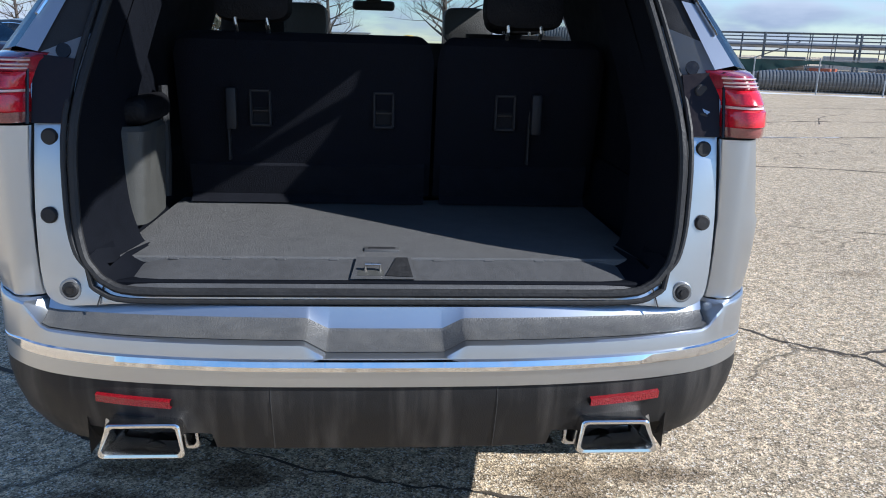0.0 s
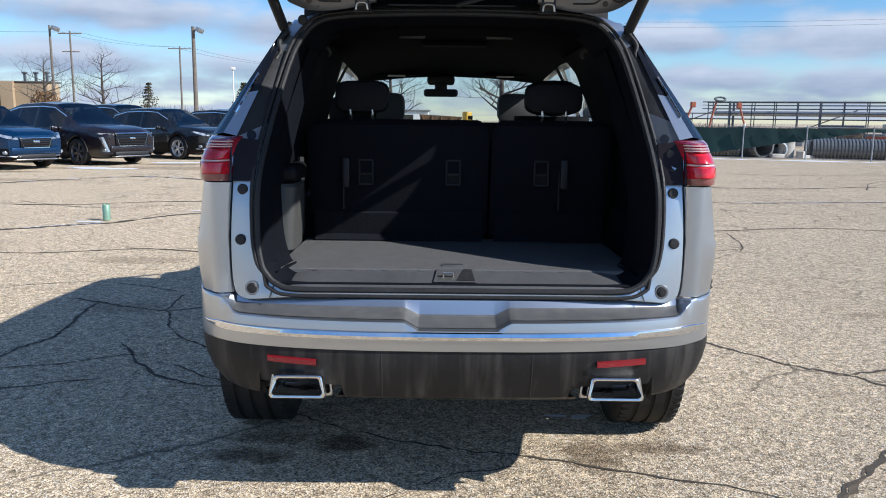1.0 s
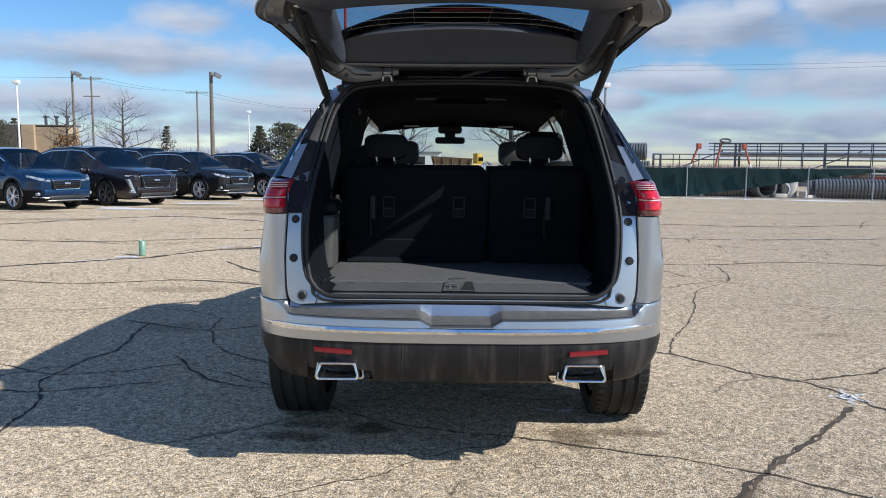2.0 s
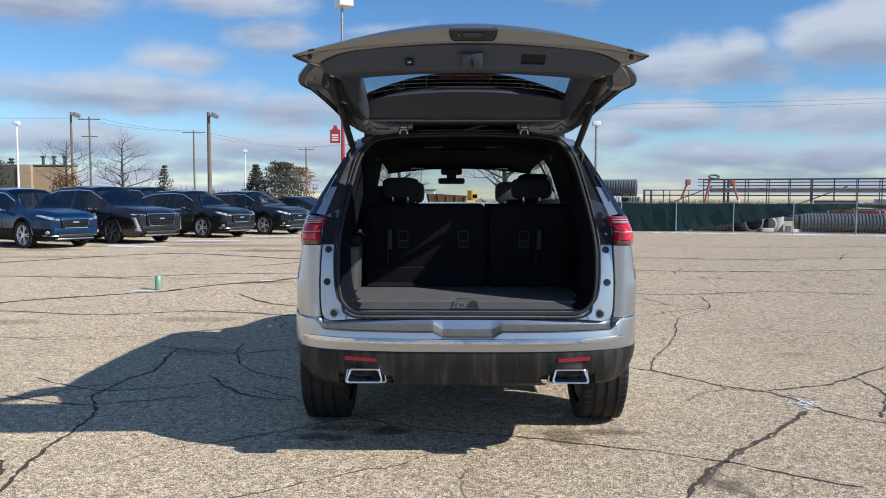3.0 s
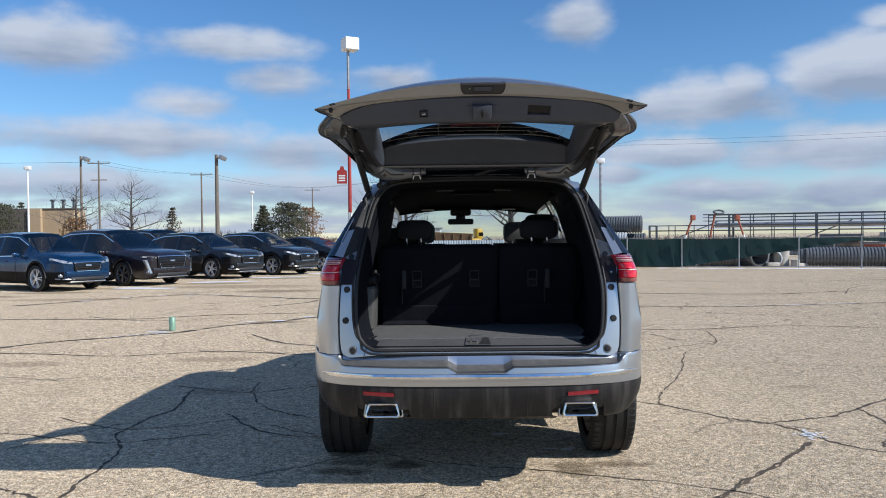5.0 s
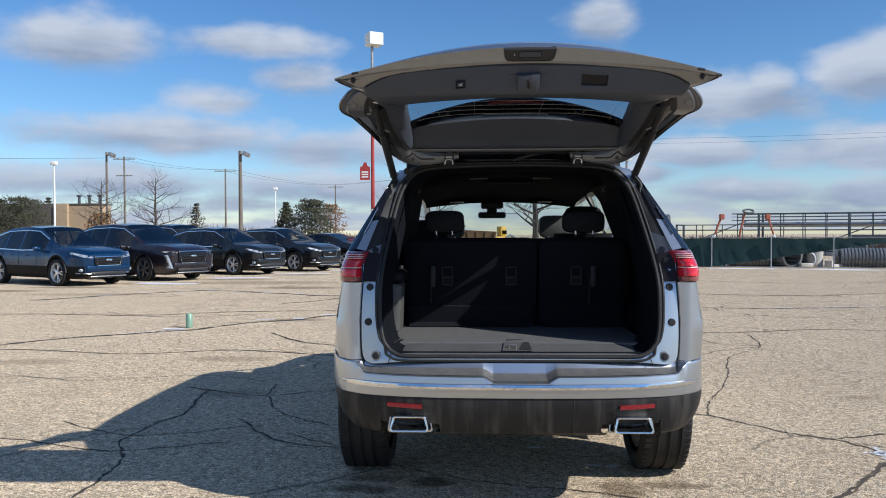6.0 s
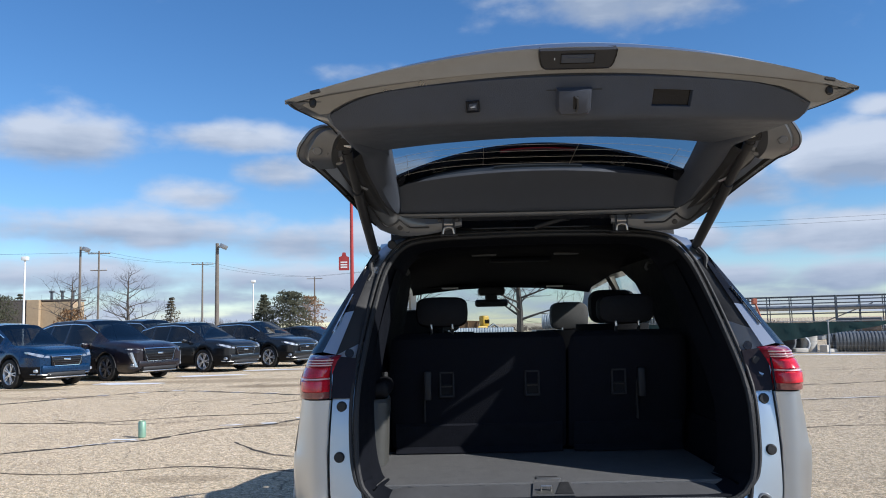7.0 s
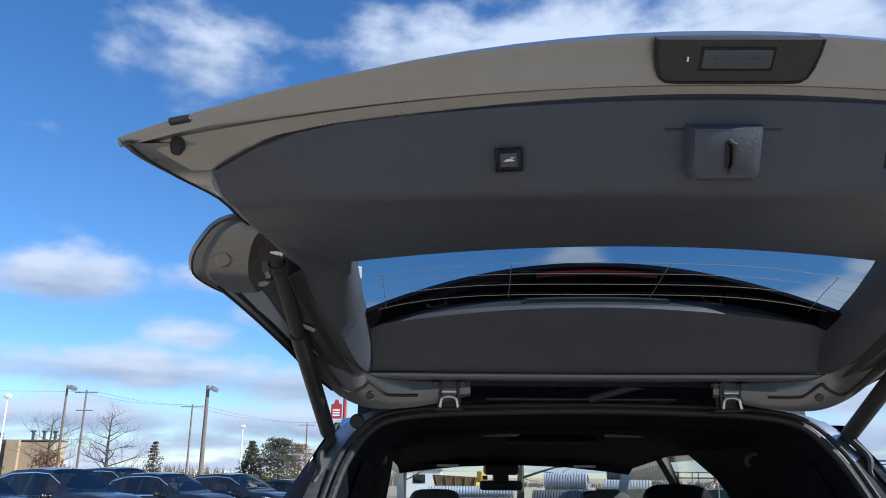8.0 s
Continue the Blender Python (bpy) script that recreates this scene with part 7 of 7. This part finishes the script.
tripod(13.3, 42.5, 2.45, 0.9)
tripod(18.0, 43.5, 2.45, -0.8)
tripod(36.5, 40.5, 2.5, -0.9)
mast = thing("light_mast", "orange mast with a tilted ring lamp", "lamp", at=(15.2, 43.0, 0))
part("mast_pole", tube([(0, 0, 0), (0.25, 0, 1.6), (0.50, 0, 2.65)], 0.06, 8), ORANGE, mast)
ringp = [(0.70 + 0.30 * math.cos(t), 0.1 * math.sin(t), 2.72 + 0.11 * math.sin(t)) for t in (2 * math.pi * k / 18 for k in range(19))]
part("ring_lamp", tube(ringp, 0.06, 6), RACK, mast)


def digger(x, y, turn, label):
    d = thing("excavator", label, "excavator", "diggers behind the fence")
    for q in (-1, 1):
        part("track", box(-0.8, 0.8, q * 0.5 - 0.16, q * 0.5 + 0.16, 0, 0.5, 0.2, 3), RACK, d)
    part("engine_house", box(-0.75, 0.35, -0.45, 0.45, 0.55, 1.25, 0.12, 2), YELLOW, d, "yellow engine house")
    cab = part("cab", box(-0.1, 0.45, -0.42, 0.30, 1.2, 2.05, 0.10, 2), YELLOW, d)
    part("cab_window", box(0.0, 0.48, -0.44, 0.32, 1.4, 1.75, 0.04, 1), TINTED_GLASS, cab)
    part("boom", tube([(0.35, 0.2, 0.8), (1.2, 0.2, 1.35), (1.8, 0.2, 1.0)], [0.10, 0.10, 0.08], 8), RACK, d)
    part("dipper", tube([(1.8, 0.2, 1.0), (1.6, 0.2, 0.4)], [0.08, 0.06], 8), RACK, d)
    part("bucket", box(1.35, 1.75, 0.0, 0.4, 0.1, 0.45, 0.08, 2), RACK, d)
    d.matrix_world = Matrix.Translation((x, y, 0)) @ Matrix.Rotation(turn, 4, "Z")


digger(1.75, 60.0, 0.5, "small yellow excavator beyond the fence")
skip = thing("skip", "rust-brown steel skip beyond the fence", "skip", at=(-0.1, 52.0, 0))
RUST = material("rusty_steel", (0.16, 0.095, 0.05), 0.8, 0.2, var=0.4, scale=3, bump=0.3, bump_scale=40)
part("skip_body", loft([[(-1.1, -0.8, 0.0), (1.1, -0.8, 0.0), (1.1, 0.8, 0.0), (-1.1, 0.8, 0.0)], [(-1.5, -0.9, 1.75), (1.4, -0.9, 1.6), (1.4, 0.9, 1.6), (-1.5, 0.9, 1.75)], [(-1.42, -0.82, 1.75), (1.32, -0.82, 1.6), (1.32, 0.82, 1.6), (-1.42, 0.82, 1.75)], [(-1.05, -0.7, 0.2), (1.05, -0.7, 0.2), (1.05, 0.7, 0.2), (-1.05, 0.7, 0.2)]], close=True), RUST, skip)
for k in range(5):
    part("rib", tube([(-1.0 + 0.5 * k, -0.82, 0.12), (-1.3 + 0.64 * k, -0.93, 1.68 - 0.03 * k)], 0.05, 6), RUST, skip)
site = thing("site_hut", "pale cream site cabin beyond the fence", "cabin", at=(-3.0, 66.0, 0))
part("hut_wall", box(-1.8, 1.8, -1.2, 1.2, 0, 2.1, 0.04, 1), WHITE_PAINT, site)
part("hut_roof", box(-1.95, 1.95, -1.35, 1.35, 2.1, 2.22, 0.03, 1), GALV, site)
part("hut_window", box(-0.5, 0.5, -1.23, -1.19, 1.1, 1.8), TINTED_GLASS, site)


# ---- poles ----
def lamp_pole(x, y, h, r, mat, head, label):
    p = thing("street_lamp", label, "lamp post", "poles round the lot", at=(x, y, 0))
    part("pole", tube([(0, 0, 0), (0, 0, h)], [r, r * 0.7], 10), mat, p)
    if head == "box":
        part("lamp_head", box(-0.30, 0.30, -0.22, 0.22, h - 0.1, h + 0.26, 0.06, 2), WHITE_PAINT, p, "white box lamp head")
    else:
        part("arm", tube([(0, 0, h - 0.5), (0.5, 0, h - 0.35)], 0.04, 6), GALV, p)
        for dy in (-0.28, 0.28):
            part("lamp_head", moved(box(-0.3, 0.3, -0.22, 0.22, -0.22, 0.22, 0.06, 2), Matrix.Translation((0.65, dy, h - 0.35)) @ Matrix.Rotation(0.5, 4, "Y")), GALV, p, "grey flood lamp")


def utility_pole(x, y, h, arms, label):
    p = thing("utility_pole", label, "power pole", "poles round the lot", at=(x, y, 0))
    part("pole", tube([(0, 0, 0), (0, 0, h)], [0.17, 0.11], 8), WOOD_POLE, p)
    for z, w in arms:
        a = part("crossarm", box(-w, w, -0.06, 0.06, h - z - 0.06, h - z + 0.06, 0.01, 1), WOOD_POLE, p)
        for f in (-0.92, -0.45, 0.45, 0.92):
            part("insulator", tube([(w * f, 0, h - z + 0.06), (w * f, 0, h - z + 0.24)], 0.045, 6), CONCRETE, a)
    return p


x, y, h = (-41.06, 70.60, 8.39)
lamp_pole(x, y, h, 0.11, WHITE_PAINT, "box", "slim white lamp post with a box head")
x, y, h = (-43.99, 87.60, 11.35)
lamp_pole(x, y, h, 0.17, WOOD_POLE, "flood", "weathered wooden pole with flood lamps")
x, y, h = (-47.77, 100.60, 12.13)
utility_pole(x, y, h, ((0.35, 1.5), (2.6, 1.1)), "wooden power pole with two crossarms")
up1 = (x, y, h)
x, y, h = (-38.72, 115.60, 11.65)
utility_pole(x, y, h, ((0.35, 1.7),), "wooden power pole with one crossarm")
up2 = (x, y, h)
x, y, h = (-24.88, 77.60, 10.27)
lamp_pole(x, y, h, 0.24, WOOD_POLE, "flood", "thick wooden pole with flood lamps")
x, y, h = (-28.38, 105.60, 7.86)
lamp_pole(x, y, h, 0.11, WHITE_PAINT, "box", "slim white lamp post with a box head")
x, y, h = (-27.00, 145.60, 10.93)
utility_pole(x, y, h, ((0.35, 1.5), (5.4, 1.8)), "far wooden power pole with crossarms")
up3 = (x, y, h)
x, y, h = (10.81, 53.60, 6.80)
lamp_pole(x, y, h, 0.13, GALV, "box", "grey lamp post behind the vehicle")
# red and white mast with a siren box and a number sign
x, y, h = (-6.17, 41.60, 12.73)
m = thing("sign_mast", "red and white pole with a white box and a red sign", "pole", "poles round the lot", at=(x, y, 0))
part("pole", tube([(0, 0, 0), (0, 0, 2.9)], 0.13, 10), WHITE_PAINT, m, "white foot of the pole")
part("pole_top", tube([(0, 0, 2.9), (0, 0, 8.2), (0, 0, h - 0.9)], [0.115, 0.09, 0.075], 10), RED_PAINT, m, "red upper pole")
part("mast_tip", tube([(0, 0, h - 2.6), (0, 0, h - 0.4)], 0.085, 8), GALV, m)
part("lamp_box", moved(box(-0.42, 0.42, -0.42, 0.42, -0.36, 0.36, 0.03, 1), Matrix.Translation((0.12, 0, h)) @ Matrix.Rotation(0.5, 4, "Z")), WHITE_PAINT, m, "white box")
sg = part("sign", plate([(-0.15, -0.06, 4.6), (-0.15, -0.06, 5.35), (-0.30, -0.06, 5.42), (-0.36, -0.06, 5.62), (-0.52, -0.06, 5.62), (-0.58, -0.06, 5.42), (-0.74, -0.06, 5.35), (-0.74, -0.06, 4.6)], (0, 0.04, 0)), RED_PAINT, m, "red number sign")
for a in ((-0.64, -0.26, 5.02, 5.10), (-0.64, -0.26, 4.88, 4.96), (-0.64, -0.26, 4.74, 4.82)):
    part("sign_bar", box(a[0], a[1], -0.068, -0.058, a[2], a[3]), WHITE_PAINT, sg)
wire_set = thing("power_lines", "thin dark power lines between the poles", "cable")


def cable(a, b, sag, r=0.018):
    pts = [Vector(lerp(a, b, k / 14)) - Vector((0, 0, sag * 4 * (k / 14) * (1 - k / 14))) for k in range(15)]
    part("cable", tube(pts, r, 4), RUBBER, wire_set)


for dx in (-1.2, 1.2):
    cable((-140, 95, up1[2] + 2), (up1[0] + dx, up1[1], up1[2] - 0.1), 0.8)
    cable((up1[0] + dx, up1[1], up1[2] - 0.1), (up2[0] + dx, up2[1], up2[2] - 0.1), 0.5)
    cable((up2[0] + dx, up2[1], up2[2] - 0.1), (up3[0] + dx, up3[1], up3[2] - 0.1), 0.6)
    cable((up3[0] + dx, up3[1], up3[2] - 0.1), (26 + dx, 112, 15.0 + dx * 0.3), 0.8)
    cable((26 + dx, 112, 15.0 + dx * 0.3), (110 + dx, 96, 17.5 + dx * 0.3), 1.0)


# ---- trees ----
def branch(bm_list, p, d, length, r, depth, rnd, spread=0.6, up=0.12):
    pts, rad = [p], [r]
    q, dd = Vector(p), Vector(d)
    n = 4
    for k in range(n):
        dd = (dd + Vector((rnd.uniform(-1, 1), rnd.uniform(-1, 1), rnd.uniform(-0.5, 1) * up * 3)) * 0.16).normalized()
        q = q + dd * (length / n)
        pts.append(q.copy())
        rad.append(r * (1 - 0.55 * (k + 1) / n))
    bm_list.append((pts, rad))
    if depth <= 0:
        return
    kids = 4
    for k in range(kids):
        i = rnd.randint(2, n) if k else n
        side = Vector((rnd.uniform(-1, 1), rnd.uniform(-1, 1), rnd.uniform(-0.25, 0.7))).normalized()
        nd = (dd * (1 - spread) + side * spread).normalized()
        branch(bm_list, pts[i], nd, length * rnd.uniform(0.55, 0.8), rad[i] * 0.72, depth - 1, rnd, spread, up)


def wood_mesh(parts_):
    bm = bmesh.new()
    for pts, rad in parts_:
        k = 6 if max(rad) > 0.05 else 4 if max(rad) > 0.02 else 3
        b = []
        ref = None
        for i, p in enumerate(pts):
            dv = (Vector(pts[min(i + 1, len(pts) - 1)]) - Vector(pts[max(i - 1, 0)])).normalized()
            if ref is None:
                ref = dv.orthogonal().normalized()
            ref = (ref - dv * ref.dot(dv)).normalized()
            u = dv.cross(ref)
            b.append([bm.verts.new(Vector(p) + (ref * math.cos(t) + u * math.sin(t)) * rad[i]) for t in (2 * math.pi * j / k for j in range(k))])
        for i in range(len(b) - 1):
            for j in range(k):
                bm.faces.new((b[i][j], b[i][(j + 1) % k], b[i + 1][(j + 1) % k], b[i + 1][j]))
    return bm


def bare_tree(x, y, h, seed, label, leaves=0, depth=4, r=0.17):
    rnd = random.Random(seed)
    t = thing("bare_tree", label, "tree", "trees round the lot", at=(x, y, 0))
    trunk = []
    pts = [Vector((0, 0, 0)), Vector((0.05, 0, h * 0.3)), Vector((-0.05, 0.05, h * 0.6)), Vector((0.05, 0, h * 0.95))]
    trunk.append((pts, [r, r * 0.8, r * 0.5, r * 0.12]))
    limbs = []
    for k in range(20):
        f = 0.25 + 0.73 * k / 20
        p = pts[0].lerp(pts[3], f)
        a = k * 2.4 + rnd.uniform(-0.4, 0.4)
        branch(limbs, p, Vector((math.cos(a), math.sin(a), 0.35)), h * (0.36 - 0.20 * f) * rnd.uniform(0.7, 1.3), r * 0.38 * (1.1 - f * 0.7), depth - 2, rnd, 0.55)
    part("trunk", wood_mesh(trunk), BARK, t)
    part("crown", wood_mesh(limbs), BARK, t, "bare spreading branches")
    if leaves:
        bm = bmesh.new()
        for k in range(leaves):
            a, f = rnd.uniform(0, 6.28), rnd.random()
            rr = h * 0.38 * (1 - f * 0.7) * math.sqrt(rnd.random())
            c = Vector((rr * math.cos(a), rr * math.sin(a), h * (0.10 + 0.42 * f)))
            leaf(bm, c, rnd, 0.10)
        part("leaves", bm, DRY_LEAVES, t, "dry brown leaves that still hang")


def leaf(bm, c, rnd, s):
    u = Vector((rnd.uniform(-1, 1), rnd.uniform(-1, 1), rnd.uniform(-1, 1))).normalized()
    v = u.orthogonal().normalized()
    bm.faces.new([bm.verts.new(c + u * s * 1.3), bm.verts.new(c + v * s * 0.6), bm.verts.new(c - u * s * 1.3), bm.verts.new(c - v * s * 0.6)])


def evergreen(x, y, h, w, seed, label, mat, cone=True, n=2600):
    rnd = random.Random(seed)
    t = thing("evergreen_tree", label, "tree", "trees round the lot", at=(x, y, 0))
    part("trunk", tube([(0, 0, 0), (0, 0, h * 0.95)], [h * 0.022, 0.03], 7), BARK, t)
    bm = bmesh.new()
    boughs = []
    tiers = 15 if cone else 12
    for i in range(tiers):
        f = 0.08 + 0.90 * i / (tiers - 1)
        reach = 1.3 * w * ((1.04 - f) if cone else math.sqrt(max(0.04, 1.0 - (1.55 * f - 0.62) ** 2)) * 0.95)
        for k in range(8):
            a = k * 0.785 + i * 0.5 + rnd.uniform(-0.25, 0.25)
            l = reach * rnd.uniform(0.6, 1.12)
            boughs.append((Vector((0, 0, h * f)), Vector((l * math.cos(a), l * math.sin(a), h * f + l * rnd.uniform(-0.22, 0.10)))))
    for k in range(int(n * 1.35)):
        p, q = boughs[int(rnd.random() ** 0.8 * len(boughs)) % len(boughs)]
        f = rnd.random() ** 0.6
        c = p.lerp(q, f)
        sp = 0.10 + 0.13 * (q - p).length * (1.1 - 0.5 * f)
        leaf(bm, c + Vector((rnd.gauss(0, sp), rnd.gauss(0, sp), rnd.gauss(0, sp * 0.45))), rnd, 0.065 + 0.008 * h)
    part("crown", bm, mat, t, "ragged crown of small tufts")


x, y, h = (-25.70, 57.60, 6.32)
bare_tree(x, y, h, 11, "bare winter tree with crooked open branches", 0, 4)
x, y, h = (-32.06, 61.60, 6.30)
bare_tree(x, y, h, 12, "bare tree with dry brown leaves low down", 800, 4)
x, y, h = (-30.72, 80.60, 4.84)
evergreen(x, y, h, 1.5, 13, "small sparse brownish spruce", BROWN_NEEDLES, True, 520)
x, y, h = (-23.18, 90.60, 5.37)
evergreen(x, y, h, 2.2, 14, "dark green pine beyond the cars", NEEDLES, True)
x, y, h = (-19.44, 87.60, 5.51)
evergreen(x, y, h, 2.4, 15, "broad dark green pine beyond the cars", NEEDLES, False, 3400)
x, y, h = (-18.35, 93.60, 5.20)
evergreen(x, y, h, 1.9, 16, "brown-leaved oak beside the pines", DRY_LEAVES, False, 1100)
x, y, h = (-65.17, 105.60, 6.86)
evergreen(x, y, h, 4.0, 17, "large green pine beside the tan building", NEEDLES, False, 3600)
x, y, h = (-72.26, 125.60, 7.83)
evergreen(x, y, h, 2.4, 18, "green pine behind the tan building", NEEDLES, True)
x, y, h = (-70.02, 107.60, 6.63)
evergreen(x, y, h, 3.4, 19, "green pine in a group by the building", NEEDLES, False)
bare_tree(3.05, 39.0, 6.6, 21, "wide bare tree beyond the pipes", 0, 5, 0.20)
bare_tree(-2.8, 40.0, 6.0, 22, "bare tree beyond the pipes", 0, 4, 0.14)

# winter brush along the far edge: uncountable thin stems
bm = bmesh.new()
rnd = random.Random(9)
for k in range(5200):
    f = rnd.random()
    x = -190 + 420 * f
    y = 165 + 25 * math.sin(f * 9) + rnd.uniform(-10, 10)
    hh = rnd.uniform(2.0, 4.6) * (1.0 if x < -5 else 0.35) * (0.75 + 0.4 * math.sin(f * 37) * math.sin(f * 13))
    w = rnd.uniform(0.05, 0.16)
    lean = rnd.uniform(-0.9, 0.9)
    bm.faces.new([bm.verts.new(p) for p in ((x - w, y, 0), (x + w, y, 0), (x + lean + 0.02, y, hh))])
    bm.faces.new([bm.verts.new(p) for p in ((x + lean * 0.4, y, hh * 0.4), (x + lean * 0.4 + 0.12, y, hh * 0.4), (x - lean * 1.2, y, hh * rnd.uniform(0.7, 0.95)))])
tagged(part("winter_brush", bm, BRUSH), "grey-brown leafless brush along the far edge", "brush", kind="stuff")

# dry winter grass along the edge of the yard
GRASS = material("dry_grass", (0.40, 0.34, 0.17), 0.9, var=0.4, scale=0.6)
bm = bmesh.new()
rnd = random.Random(17)
for k in range(5200):
    x, y = rnd.uniform(-8, 7), rnd.uniform(31.5, 34.6)
    tuft = 0.5 + 0.5 * math.sin(x * 2.3) * math.sin(y * 1.9 + x)
    hh = rnd.uniform(0.06, 0.16) + 0.34 * tuft * rnd.random()
    a = rnd.uniform(0, math.pi)
    dx, dy = 0.012 * math.cos(a), 0.012 * math.sin(a)
    bm.faces.new([bm.verts.new(p) for p in ((x - dx, y - dy, 0), (x + dx, y + dy, 0), (x + rnd.uniform(-0.12, 0.12), y + rnd.uniform(-0.12, 0.12), hh))])
tagged(part("dry_grass", bm, GRASS), "pale dry winter grass along the yard's edge", "grass", kind="stuff")

# tan building beyond the cars
bd = thing("building", "low tan and brown flat-roofed building with roof units", "building", at=(-70.0, 118.0, 0))
part("wall", box(-16, 3.2, 0, 4, 0, 6.3, 0.05, 1), BROWN_WALL, bd, "dark brown wall")
part("wall", box(3.2, 5.2, -0.4, 4, 0, 6.5, 0.05, 1), TAN, bd, "tan corner tower")
part("wall", box(5.2, 10.2, 0.2, 4, 0, 6.2, 0.05, 1), TAN, bd, "tan wall")
part("roof", box(-16.3, 10.4, -0.7, 3.4, 6.3, 6.55, 0.05, 1), BROWN_WALL, bd, "dark roof edge").location = (0, 0.8, 0)
for k in range(3):
    part("roof_unit", box(5.65 + k * 1.7, 6.0 + k * 1.7, 2, 2.4, 6.5, 7.7, 0.08, 2, box(5.5 + k * 1.7, 6.15 + k * 1.7, 1.85, 2.55, 7.7, 8.0, 0.08, 1)), RACK, bd, "roof vent")

# low things in the yard behind the fence
for k, (x, y, sx, sz, mt, lab) in enumerate(((30.5, 41.5, 1.6, 0.9, ORANGE, "orange equipment stack in the yard"), (33.5, 43.0, 1.2, 0.8, WHITE_PAINT, "white wrapped pallet in the yard"), (26.5, 45.0, 1.4, 0.7, ORANGE, "orange barrier stack in the yard"),
                                              (38.5, 40.0, 1.2, 1.0, WHITE_PAINT, "white wrapped pallet in the yard"), (22.5, 47.0, 2.4, 0.9, GALV, "stack of grey steel parts in the yard"))):
    st = thing("yard_stack", lab, "stack", "stacks in the yard", at=(x, y, 0))
    for j in range(3):
        part("stacked_piece", moved(box(-sx / 2, sx / 2, -0.5, 0.5, j * sz / 3, (j + 0.9) * sz / 3, 0.03, 1), Matrix.Rotation(0.1 * j + k, 4, "Z")), mt, st)
# low clutter beyond the pipe rack
rnd = random.Random(31)
for k in range(26):
    f = k / 25
    x = 9 + 46 * f + rnd.uniform(-0.8, 0.8)
    y = 62 - 22 * f + rnd.uniform(-2, 4)
    sx, sz = rnd.uniform(1.4, 4.5), rnd.uniform(0.7, 1.5)
    mt, lab = rnd.choice(((RACK, "dark steel parts stacked in the yard"), (GALV, "grey steel parts stacked in the yard"), (BRUSH, "brown timber stacked in the yard"), (PIPE_GREY, "dark plastic parts stacked in the yard")))
    st = thing("yard_stack", lab, "stack", "stacks in the yard", at=(x, y, 0))
    for j in range(3):
        part("stacked_piece", moved(box(-sx / 2, sx / 2, -0.5, 0.5, j * sz / 3, (j + 0.9) * sz / 3, 0.03, 1), Matrix.Rotation(rnd.uniform(-0.15, 0.15) - 0.45, 4, "Z")), mt, st)

# everything beyond the silver vehicle stands on the falling ground
bpy.context.view_layer.update()
for ob in list(bpy.context.scene.objects):
    if ob.parent is None and ob.type in ("MESH", "EMPTY") and ob not in (suv, ground):
        own = [o for o in (ob, *ob.children_recursive) if o.type == "MESH"]
        mids = [(o.matrix_world @ (sum((Vector(c) for c in o.bound_box), Vector()) / 8)).y for o in own]
        ob.location.z += fall(sum(mids) / len(mids))
